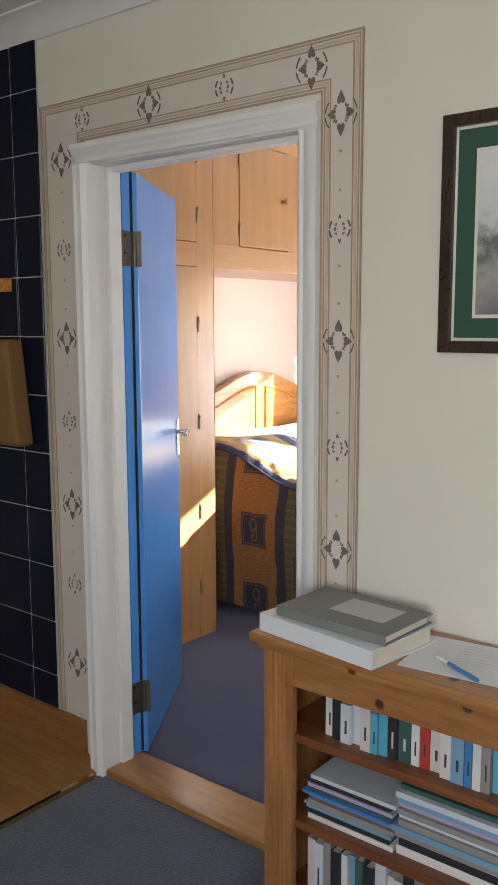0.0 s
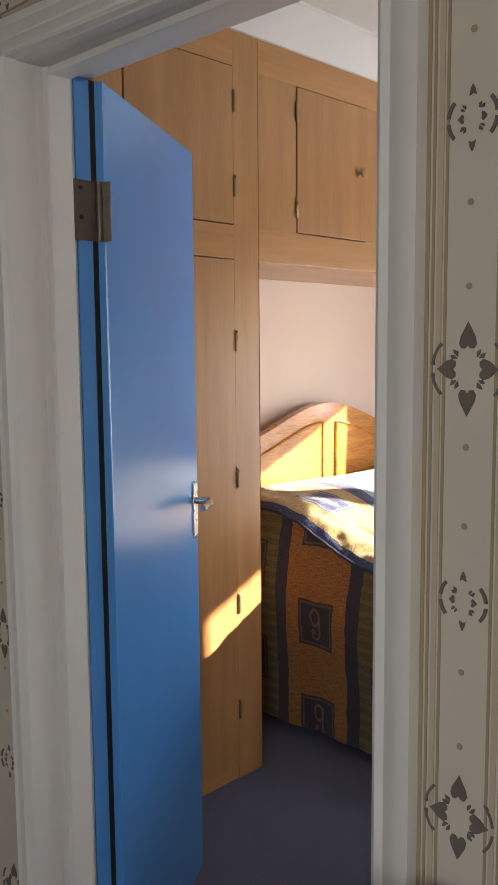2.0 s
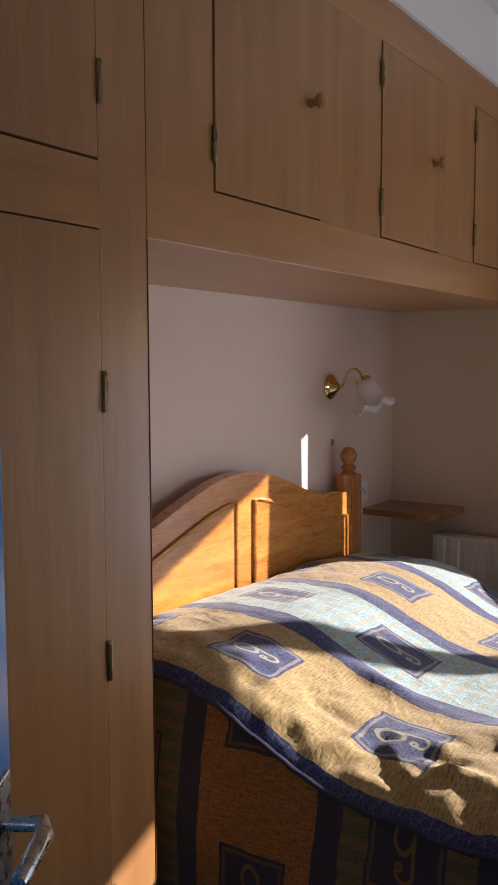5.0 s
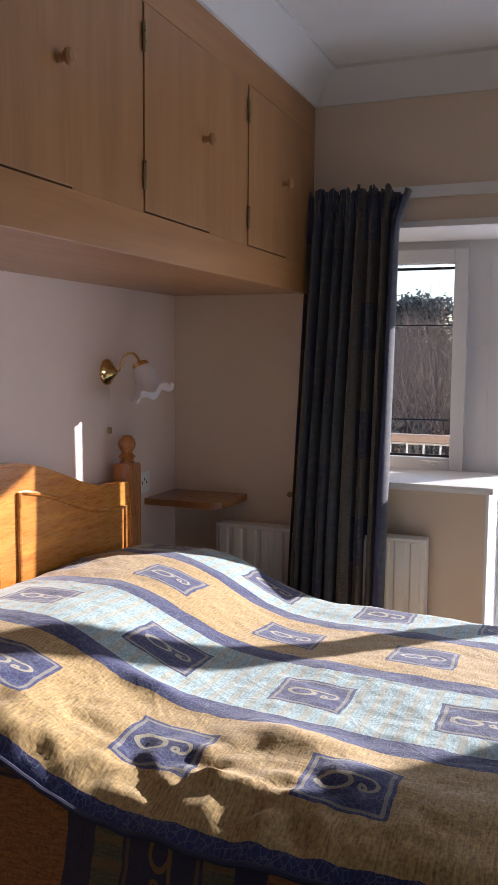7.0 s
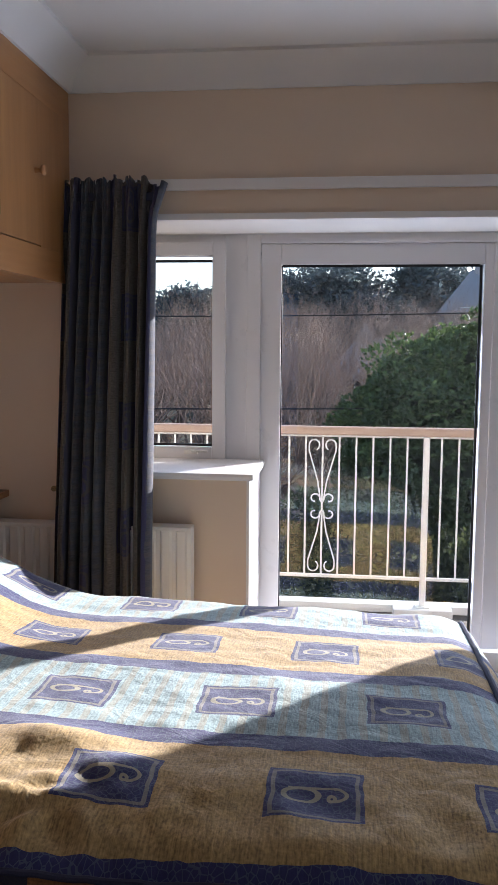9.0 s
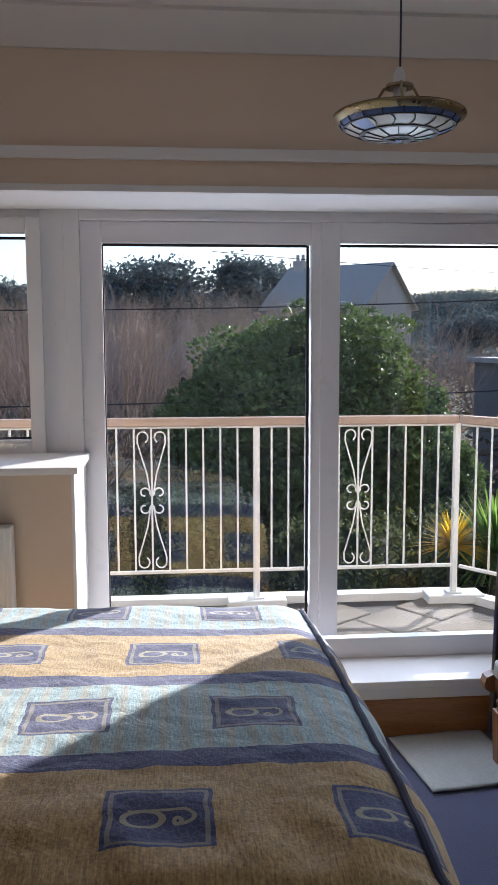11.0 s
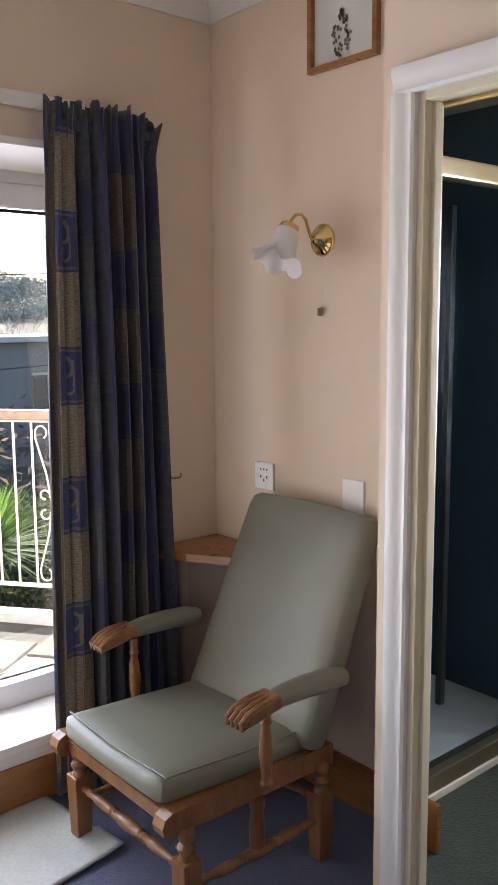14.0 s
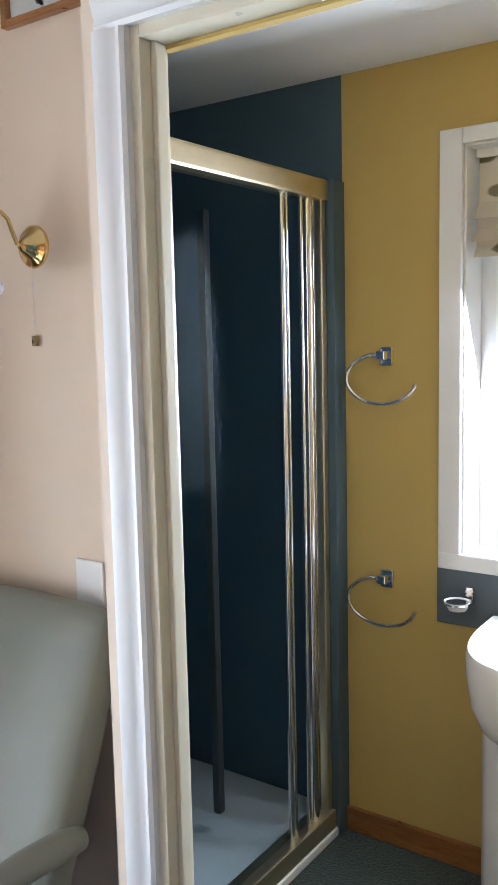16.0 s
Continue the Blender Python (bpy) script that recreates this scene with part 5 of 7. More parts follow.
# ---- wall lamps, sockets, pendant ----
def wall_lamp(place, out, label):
    """Brass rose, swan-neck arm and a frilled glass bell; out: +1 or -1 along x."""
    x, y, z = place
    t = thing("wall_lamp", place, label, "wall lamp", "bedroom wall lamps")
    part("rose", lathe([(0.048, 0), (0.048, 0.004), (0.043, 0.010), (0.034, 0.013), (0.028, 0.022), (0.016, 0.034), (0.010, 0.040), (0.0, 0.042)], m=Matrix.Translation(place) @ pose(0, 0, 0, 0, 90 * out, 0), n=28), BRASS, t, "polished brass wall rose", True)
    pts = [(x + out * r, y, z + h) for r, h in ((0.02, 0.0), (0.05, 0.004), (0.062, 0.03), (0.072, 0.055), (0.090, 0.068), (0.112, 0.066), (0.128, 0.050), (0.136, 0.030))]
    part("arm", tube(pts, 0.0048, 10), BRASS, t, "", True)
    m = Matrix.Translation((x + out * 0.136, y, z + 0.034)) @ pose(0, 0, 0, 0, 180 - out * 26, 0) @ Matrix.Scale(1.14, 4)
    gallery = part("gallery", lathe([(0.010, -0.006), (0.024, 0.0), (0.027, 0.012), (0.026, 0.016)], m=m, n=20), BRASS, t, "", True)

    def frill(j, a, r, h):
        k = max(0, j - 4) / 4
        return r * (1 + 0.13 * k * math.sin(6 * a)), h + 0.012 * k * math.cos(6 * a)

    prof = [(0.018, 0.004), (0.028, 0.014), (0.034, 0.034), (0.036, 0.055), (0.040, 0.074), (0.050, 0.090), (0.062, 0.100), (0.066, 0.104), (0.063, 0.103), (0.050, 0.093), (0.038, 0.076), (0.033, 0.055), (0.031, 0.034), (0.025, 0.016), (0.015, 0.006)]

    def frill2(j, a, r, h):
        k = max(0.0, min(1.0, (h - 0.055) / 0.05))
        return r * (1 + 0.12 * k * math.sin(6 * a)), h + 0.010 * k * math.cos(6 * a)

    part("shade", lathe(prof, m=m, n=48, ripple=frill2), SHADE_GLASS, t, "frilled frosted glass shade", True)
    part("pull_cord", tube([(x + out * 0.012, y, z - 0.04), (x + out * 0.012, y, z - 0.20)], 0.0005, 5), PLASTIC, t)
    part("cord_weight", box((x + out * 0.007, y - 0.006, z - 0.222), (x + out * 0.017, y + 0.006, z - 0.198), 0.002), AGED, t, "small brass cord weight")
    return t


wall_lamp((HW, 4.985, 1.462), 1, "brass swan-neck wall lamp with a frilled glass shade above the bed")
wall_lamp((CW, 5.0, 1.732), -1, "brass swan-neck wall lamp with a frilled glass shade above the armchair")

socket = thing("wall_socket", (CW, 5.262, 0.94), "white double wall socket", "socket")
part("plate", box((CW - 0.009, 5.218, 0.942), (CW, 5.308, 1.032), 0.004), PLASTIC, socket)
for k in range(3):
    part("pin_slot", boxes(((CW - 0.0098, 5.245 + 0.015 * k, 0.98 - 0.012 * (k % 2)), (CW - 0.0085, 5.25 + 0.015 * k, 0.989 - 0.012 * (k % 2)))), DARK, socket)
    part("pin_slot", boxes(((CW - 0.0098, 5.245 + 0.015 * k, 1.006), (CW - 0.0085, 5.25 + 0.015 * k, 1.012))), DARK, socket)
sw = thing("blank_plate", (CW, 4.865, 0.92), "glossy white blank wall plate", "wall plate")
part("plate", box((CW - 0.008, 4.824, 0.922), (CW, 4.908, 1.028), 0.004), PLASTIC, sw)
sk = thing("wall_socket", (HW, 5.24, 0.99), "white wall socket beside the bed post", "socket")
part("plate", box((HW, 5.20, 0.985), (HW + 0.009, 5.29, 1.07), 0.004), PLASTIC, sk)
for k in range(3):
    part("pin_slot", boxes(((HW + 0.0085, 5.225 + 0.017 * k, 1.02 + 0.014 * (k % 2)), (HW + 0.0098, 5.231 + 0.017 * k, 1.03 + 0.014 * (k % 2)))), DARK, sk)

PX, PY, PZ = -0.595, 4.99, 2.128
PR = 0.190
pendant = thing("pendant_lamp", (PX, PY, PZ), "stained-glass uplighter pendant with an aged brass rim", "pendant lamp")
part("ceiling_rose", lathe([(0.05, 0), (0.05, -0.008), (0.03, -0.022), (0.0, -0.024)], (PX, PY, CEIL_Z), n=24), PLASTIC, pendant, "white plastic ceiling rose", True)
part("flex", tube([(PX, PY, CEIL_Z - 0.02), (PX + 0.001, PY, PZ + 0.13)], 0.003, 8), PIPING, pendant, "dark flex")
part("lampholder", lathe([(0.008, 0.135), (0.016, 0.12), (0.018, 0.10), (0.018, 0.04), (0.022, 0.035), (0.022, 0.0)], (PX, PY, PZ), n=20), PLASTIC, pendant, "white lampholder", True)
part("gallery_ring", lathe([(0.022, 0.088), (0.04, 0.086), (0.042, 0.078), (0.022, 0.078)], (PX, PY, PZ), n=24), AGED, pendant, "", True)
for k in range(3):
    a = radians(20 + 120 * k)
    part("arm", tube([(PX + r * math.cos(a), PY + r * math.sin(a), PZ + h) for r, h in ((0.036, 0.084), (0.05, 0.083), (0.075, 0.05), (0.105, 0.020), (0.14, 0.008), (0.183, 0.002))], 0.0042, 8), AGED, pendant, "", True)
part("rim", lathe([(PR, 0.003), (PR + 0.001, -0.002), (PR - 0.003, -0.008), (PR - 0.020, -0.016), (PR - 0.020, -0.012), (PR - 0.006, -0.004), (PR - 0.010, 0.004), (PR - 0.004, 0.006)], (PX, PY, PZ), n=56), AGED, pendant, "aged brass rim", True)


def stained(name, c):
    m, nt, p = nodes_of(name)
    v = coords(nt)
    nt.links.new(mixed(nt, noisy(nt, v, 22.0), tuple(x * 0.65 for x in c), tuple(min(1, x * 1.25) for x in c)), p.inputs["Base Color"])
    p.inputs["Roughness"].default_value = 0.38
    p.inputs["Transmission Weight"].default_value = 0.1
    return m


GL = [stained("blue_art_glass", (0.05, 0.13, 0.40)), stained("cream_art_glass", (0.33, 0.33, 0.25)), stained("white_art_glass", (0.36, 0.375, 0.33)), stained("sea_green_art_glass", (0.12, 0.36, 0.27)), stained("pale_green_art_glass", (0.36, 0.42, 0.30))]
LEAD = metal("lead_came", (0.09, 0.085, 0.08), 0.5)


def bowl(r01):
    """Radius and drop of the shade's bowl from rim (0) to bottom (1)."""
    r = (PR - 0.02) * math.cos(r01 * math.pi / 2) ** 1.35
    return r, -0.013 - 0.052 * math.sin(r01 * math.pi / 2)


def bowl_piece(a0, a1, t0, t1, gap=0.012):
    bm = bmesh.new()
    k = max(2, int((a1 - a0) / 0.12))
    rows = []
    for j in range(3):
        t = t0 + (t1 - t0) * j / 2
        r, h = bowl(t)
        rows.append([bm.verts.new((PX + r * math.cos(a0 + (a1 - a0) * i / k), PY + r * math.sin(a0 + (a1 - a0) * i / k), PZ + h)) for i in range(k + 1)])
    for a, b in zip(rows, rows[1:]):
        for i in range(k):
            bm.faces.new((a[i], a[i + 1], b[i + 1], b[i]))
    return bm


rnd = random.Random(21)
for t0, t1, n_, off, pal in ((0.0, 0.20, 18, 0.0, (0,)), (0.20, 0.48, 15, 0.1, (1, 2, 2, 1, 0, 4)), (0.48, 0.76, 12, 0.25, (2, 1, 3, 2, 4, 2)), (0.76, 0.93, 8, 0.05, (2, 2, 1, 2))):
    for i in range(n_):
        a0 = off + 2 * math.pi * i / n_
        a1 = off + 2 * math.pi * (i + 1) / n_
        part("glass_piece", bowl_piece(a0, a1, t0, t1), GL[pal[(i * 5 + rnd.randrange(2)) % len(pal)]], pendant, "", True)
    bm = bmesh.new()
    for i in range(n_):
        a0 = off + 2 * math.pi * i / n_
        lean = rnd.uniform(-0.12, 0.12) if t0 > 0 else 0
        pts = []
        for j in range(5):
            r, h = bowl(t0 + (t1 - t0) * j / 4)
            a = a0 + lean * math.sin(math.pi * j / 4)
            pts.append((PX + (r + 0.0015) * math.cos(a), PY + (r + 0.0015) * math.sin(a), PZ + h - 0.001))
        tube(pts, 0.0018, 5, bm)
    r, h = bowl(t1)
    lathe([(r - 0.0015, h), (r + 0.002, h), (r + 0.002, h - 0.003), (r - 0.0015, h - 0.003)], (PX, PY, PZ), n=40, bm=bm)
    part("lead_came", bm, LEAD, pendant, "dark lead came between the glass")
r, h = bowl(0.93)
part("bottom_disc", lathe([(0.0, h - 0.006), (r * 0.9, h - 0.004), (r + 0.003, h + 0.001), (0.0, h + 0.002)], (PX, PY, PZ), n=24), GL[0], pendant, "blue glass bottom disc", True)

# ---- armchair ----
chair = thing("armchair", (0.12, 5.0, 0), "wooden armchair with sage green vinyl cushions and carved arms", "armchair")
LEGP = [(0.017, 0.215), (0.021, 0.222), (0.024, 0.232), (0.019, 0.240), (0.016, 0.246), (0.021, 0.256), (0.023, 0.268), (0.017, 0.280), (0.015, 0.285)]
for lx, ly in ((-0.118, 5.262), (-0.118, 4.738), (0.345, 5.262), (0.345, 4.738)):
    leg = part("leg", box((lx - 0.028, ly - 0.028, 0.0), (lx + 0.028, ly + 0.028, 0.20), 0.005), CHAIR_WOOD, chair)
    for v in leg.data.vertices:
        if v.co.z < 0.05:
            v.co.x += (lx - v.co.x) * 0.18
            v.co.y += (ly - v.co.y) * 0.18
    part("turning", lathe([(0.024, 0.195), (0.020, 0.205)] + LEGP, (lx, ly, 0), n=18), CHAIR_WOOD, leg, "", True)
for ry in (5.285, 4.760):
    pr = [(-0.165, 0.268), (-0.182, 0.280), (-0.186, 0.300), (-0.178, 0.322), (-0.155, 0.332), (0.395, 0.320), (0.395, 0.264)]
    part("seat_rail", prism(pr, "y", ry - 0.022, ry + 0.022), CHAIR_WOOD, chair)
part("front_rail", box((-0.150, 4.782, 0.277), (-0.128, 5.263, 0.315), 0.004), CHAIR_WOOD, chair)
part("back_rail", box((0.36, 4.782, 0.272), (0.385, 5.263, 0.312), 0.004), CHAIR_WOOD, chair)
turned = [(0.010, 0.0), (0.010, 0.02), (0.013, 0.03), (0.009, 0.04), (0.014, 0.07), (0.016, 0.10), (0.012, 0.125), (0.016, 0.132), (0.011, 0.14), (0.016, 0.148), (0.012, 0.156)]


def turned_bar(length):
    half = length / 2
    k = half / 0.2
    left = [(r, h * k) for r, h in turned]
    mid = [(0.017, half - 0.03), (0.019, half), (0.017, half + 0.03)]
    return left + mid + [(r, length - h) for r, h in reversed(left)]


part("stretcher", lathe(turned_bar(0.47), (-0.118, 4.765, 0.165), "Y", 14), CHAIR_WOOD, chair, "turned front stretcher", True)
part("stretcher", lathe(turned_bar(0.47), (0.345, 4.765, 0.165), "Y", 14), CHAIR_WOOD, chair, "turned back stretcher", True)
for ly in (5.262, 4.738):
    part("stretcher", lathe(turned_bar(0.41), (-0.092, ly, 0.118), "X", 14), CHAIR_WOOD, chair, "turned side stretcher", True)


def cushion(lo, hi, m, puff=0.02, n=14, bevel=0.035):
    """A padded block: subdivided box with swollen faces and rounded rims."""
    bm = bmesh.new()
    bmesh.ops.create_cube(bm, size=2.0)
    bmesh.ops.subdivide_edges(bm, edges=bm.edges[:], cuts=n, use_grid_fill=True)
    lo, hi = Vector(lo), Vector(hi)
    mid, half = (lo + hi) / 2, (hi - lo) / 2
    for v in bm.verts:
        c = v.co.copy()
        inner = Vector([max(-half[i] + bevel, min(half[i] - bevel, c[i] * half[i])) if half[i] > bevel else 0.0 for i in range(3)])
        outer = Vector([c[i] * half[i] for i in range(3)])
        d = outer - inner
        rad = min(bevel, min(half))
        pos = inner + (d.normalized() * rad if d.length > 1e-6 else d)
        face = [(1 - min(1, abs(c[i])) ** 2) for i in range(3)]
        k = max(range(3), key=lambda i: abs(c[i]))
        sw = 1.0
        for i in range(3):
            if i != k:
                sw *= face[i]
        pos[k] += math.copysign(puff * sw, c[k])
        v.co = m @ (mid + pos)
    return bm


seat_m = Matrix.Translation((-0.165, 5.022, 0.325)) @ pose(0, 0, 0, 0, 3.5, 0)
part("seat_cushion", cushion((0.0, -0.245, 0.0), (0.53, 0.245, 0.074), seat_m, 0.014, bevel=0.026), LEATHER, chair, "sage green vinyl seat cushion", True)
part("seat_piping", tube([seat_m @ Vector(p) for p in ((0.02, 0.236, 0.074), (0.008, 0.0, 0.076), (0.02, -0.236, 0.074), (0.27, -0.245, 0.075), (0.5, -0.238, 0.074))], 0.003, 6), LEATHER, chair, "", True)
back_m = Matrix.Translation((0.275, 5.005, 0.335)) @ pose(0, 0, 0, 0, 21.5, 0)
bm = cushion((0.0, -0.27, 0.0), (0.095, 0.265, 0.668), back_m, 0.010, n=16, bevel=0.03)
back_inv = back_m.inverted()
for v in bm.verts:
    q = back_inv @ v.co
    k = q.z / 0.668
    q.y = -0.27 + (q.y + 0.27) * (1.03 - 0.10 * k)
    q.x += 0.004 * noise.noise((q.y * 7, q.z * 5, 0.4)) + 0.006 * math.exp(-((q.z - 0.09) / 0.05) ** 2) * noise.noise((q.y * 9, q.z * 24, 3.0))
    v.co = back_m @ q
part("back_cushion", bm, LEATHER, chair, "tall sage green vinyl backrest", True)
for ay in (5.330, 4.680):
    pts = [(0.105, ay, 0.556), (0.15, ay, 0.560), (0.23, ay, 0.560), (0.32, ay, 0.554), (0.37, ay, 0.545)]
    part("arm_pad", tube(pts, [0.024, 0.029, 0.031, 0.031, 0.024], 14), LEATHER, chair, "padded vinyl armrest", True)
    arm = part("arm_end", box((0.005, ay - 0.036, 0.543), (0.120, ay + 0.036, 0.580), 0.014, segments=3), CHAIR_WOOD, chair, "carved wooden arm end", True)
    for v in arm.data.vertices:
        if v.co.x < 0.04:
            v.co.z -= 0.016
    for k in range(4):
        yy = ay - 0.027 + 0.018 * k
        part("carved_scroll", tube([(0.090, yy, 0.576), (0.045, yy, 0.570), (0.010, yy, 0.556), (-0.010, yy, 0.540), (-0.008, yy, 0.529), (0.010, yy, 0.532)], [0.005, 0.0075, 0.009, 0.009, 0.008, 0.006], 8), CHAIR_WOOD, arm, "", True)
    part("arm_support", lathe([(0.015, 0.0), (0.018, 0.01), (0.012, 0.02), (0.015, 0.05), (0.019, 0.09), (0.016, 0.13), (0.011, 0.165), (0.016, 0.175), (0.012, 0.185), (0.014, 0.205), (0.014, 0.222)], (0.110, ay - (0.02 if ay > 5 else -0.02), 0.318), n=18), CHAIR_WOOD, chair, "turned arm support", True)
    part("lower_post", lathe([(0.012, 0.125), (0.020, 0.14), (0.022, 0.19), (0.017, 0.235), (0.021, 0.25), (0.021, 0.27)], (0.110, 5.262 if ay > 5 else 4.738, 0), n=16), CHAIR_WOOD, chair, "", True)

cshelf = thing("corner_cabinet", (0.45, 5.4, 0), "small corner unit with a varnished wooden top", "corner unit")
part("top", prism([(0.33, WW - 0.002), (0.33, WW - 0.07), (0.365, WW - 0.15), (CW - 0.13, WW - 0.33), (CW - 0.05, WW - 0.40), (CW - 0.002, WW - 0.40), (CW - 0.002, WW - 0.002)], "z", 0.715, 0.740), SKIRT, cshelf)
part("front_panel", prism([(0.35, WW - 0.002), (0.35, WW - 0.05), (0.385, WW - 0.13), (CW - 0.13, WW - 0.29), (CW - 0.05, WW - 0.36), (CW - 0.002, WW - 0.36), (CW - 0.002, WW - 0.002)], "z", 0.0, 0.715), painted("dull_brown_panel", (0.20, 0.155, 0.125), 0.7), cshelf, "dull brown front panel")

mat = thing("floor_mat", (-0.262, 5.305, 0), "pale grey rectangular mat lying on the carpet", "mat", rz=7, built_in_world=False)
bm = bmesh.new()
g = [[bm.verts.new((-0.182 + 0.364 * i / 24, -0.20 + 0.40 * j / 24, 0.007 + 0.006 * max(0, noise.noise((i * 0.21, j * 0.19, 3))) + (0.012 * (i / 24) ** 6 if j < 8 else 0))) for i in range(25)] for j in range(25)]
for j in range(24):
    for i in range(24):
        bm.faces.new((g[j][i], g[j][i + 1], g[j + 1][i + 1], g[j + 1][i]))
top_ob = part("mat_cloth", bm, MAT_CLOTH, mat, "", True)
so = top_ob.modifiers.new("thick", "SOLIDIFY")
so.thickness, so.offset = 0.006, -1

# ---- bathroom doorway ----
bframe = thing("door_2", (BWALL, 4.0, 0), "white gloss bathroom door frame with moulded architrave", "door frame", kind="structure")


def casing_x(y_in, sign, w, proud):
    return [(BWALL - b, y_in + sign * a) for a, b in casing_outline(w, proud)]


part("architrave", prism(casing_x(BL - 0.012, 1, 0.058, 0.022), "z", 0.0, BT - 0.012), GLOSS_WHITE, bframe, "", True)
part("architrave", prism(casing_x(BR_ + 0.012, -1, 0.058, 0.022), "z", 0.0, BT - 0.012), GLOSS_WHITE, bframe, "", True)
part("architrave_head", prism([(BWALL - b, BT - 0.012 + a) for a, b in casing_outline(0.058, 0.022)], "y", BR_ - 0.046, BL + 0.046), GLOSS_WHITE, bframe, "", True)
CREAM_GLOSS = painted("cream_gloss_paint", (0.72, 0.67, 0.52), 0.3, 0.02, 60.0, 0.05)
part("jamb", boxes(((BWALL, BL - 0.03, 0), (BW2 + 0.012, BL, BT)), ((BWALL + 0.024, BL - 0.040, 0), (BWALL + 0.050, BL - 0.03, BT - 0.03)), bevel=0.003), CREAM_GLOSS, bframe, "cream gloss door lining")
part("jamb", boxes(((BWALL, BR_, 0), (BW2 + 0.012, BR_ + 0.03, BT)), ((BWALL + 0.024, BR_ + 0.03, 0), (BWALL + 0.050, BR_ + 0.040, BT - 0.03)), bevel=0.003), CREAM_GLOSS, bframe, "cream gloss door lining")
part("head_lining", boxes(((BWALL, BR_ + 0.03, BT - 0.03), (BW2 + 0.012, BL - 0.03, BT)), bevel=0.003), CREAM_GLOSS, bframe)
part("lining_edge", box((BW2 - 0.004, BR_ + 0.03, BT - 0.037), (BW2 + 0.0135, BL - 0.03, BT - 0.0305), 0.002), YELLOW, bframe, "ochre painted inner edge of the lining")

# ---- shower ----
shower = thing("shower_door", (1.05, 4.73, 0.0), "folding shower door in tinted glass with pale gold frame", "shower door")
SY = 4.73
part("header_rail", box((0.66, SY - 0.028, 1.895), (1.425, SY + 0.028, 1.952), 0.007, segments=2), GOLDISH, shower)
part("wall_channel", box((1.398, SY - 0.02, 0.06), (1.422, SY + 0.022, 1.95), 0.004), GOLDISH, shower)
for x, w in ((1.205, 0.018), (1.232, 0.010), (1.305, 0.012), (1.330, 0.030), (1.366, 0.010)):
    part("stile", lathe([(w / 2, 0.085), (w / 2, 1.895)], (x + w / 2, SY - 0.006, 0), n=10), CHROME, shower, "", True)
part("stile", box((1.158, SY + 0.21, 0.12), (1.185, SY + 0.235, 1.87), 0.006), painted("dull_grey_stile", (0.075, 0.075, 0.072), 0.35), shower, "dull dark grey inner stile")
g = part("pane", box((0.68, SY - 0.003, 0.09), (1.21, SY + 0.003, 1.90)), SHOWER_GLASS, shower, "dark tinted glass panel")
part("pane", box((1.24, SY - 0.003, 0.09), (1.30, SY + 0.003, 1.90)), SHOWER_GLASS, shower, "dark tinted glass panel")
part("bottom_track", box((0.66, SY - 0.036, 0.030), (1.42, SY + 0.03, 0.088), 0.006), GOLDISH, shower)
tray = thing("shower_tray", (1.05, 5.05, 0), "white shower tray with a rounded lip", "shower tray")
part("tray_body", box((0.66, SY + 0.03, 0.0), (BFAR - 0.002, 5.448, 0.055), 0.008), CERAMIC, tray)
part("tray_lip", box((0.66, SY - 0.040, 0.0), (1.43, SY + 0.03, 0.030), 0.010, segments=3), CERAMIC, tray, "", True)
structure("trim_shower_return", box((1.424, SY - 0.045, 0.0), (BFAR, SY + 0.03, 1.952), 0.003), painted("slate_blue_trim", (0.065, 0.105, 0.13), 0.5, 0.05, 40.0, 0.03), "slate-blue shower return panel", "wall panel")

# ---- bathroom fittings ----
for rz_ in (1.462, 0.820):
    ring = thing("towel_ring", (BFAR, 4.555, rz_), "open chrome towel ring on the ochre wall", "towel ring", "bathroom towel rings")
    part("mount", box((BFAR - 0.012, 4.532, rz_ - 0.030), (BFAR, 4.572, rz_ + 0.022), 0.010, segments=3), CHROME, ring, "", True)
    part("clamp", box((BFAR - 0.045, 4.540, rz_ - 0.012), (BFAR - 0.008, 4.568, rz_ + 0.012), 0.004), CHROME, ring)
    pts = [(BFAR - 0.035, 4.555, rz_), (BFAR - 0.035, 4.59, rz_ + 0.001)]
    for i in range(25):
        a = radians(62 - 232 * i / 24)
        pts.append((BFAR - 0.035 - 0.006 * i / 24, 4.555 + 0.108 * math.cos(a), rz_ - 0.066 + 0.070 * math.sin(a)))
    part("ring_bar", tube(pts, 0.0055, 10), CHROME, ring, "", True)

bwin = thing("window_2", (BFAR, 4.0, WZ0), "white bathroom window with a bright frosted pane", "window", kind="structure")
part("casing", boxes(((BFAR - 0.018, WY1, WZ0 - 0.005), (BFAR, WY1 + 0.062, WZ1 + 0.04)), ((BFAR - 0.018, WY0 - 0.062, WZ0 - 0.005), (BFAR, WY0, WZ1 + 0.04)), ((BFAR - 0.018, WY0, WZ1), (BFAR, WY1, WZ1 + 0.04)), bevel=0.004), GLOSS_WHITE, bwin)
part("window_sill", box((BFAR - 0.02, WY0 - 0.062, WZ0 - 0.042), (BFAR + 0.12, WY1 + 0.062, WZ0 + 0.003), 0.006), GLOSS_WHITE, bwin)
part("reveal", boxes(((BFAR, WY1 - 0.006, WZ0), (BFAR + 0.15, WY1 + 0.001, WZ1)), ((BFAR, WY0 - 0.001, WZ0), (BFAR + 0.15, WY0 + 0.006, WZ1)), ((BFAR, WY0, WZ1 - 0.006), (BFAR + 0.15, WY1, WZ1))), GLOSS_WHITE, bwin)
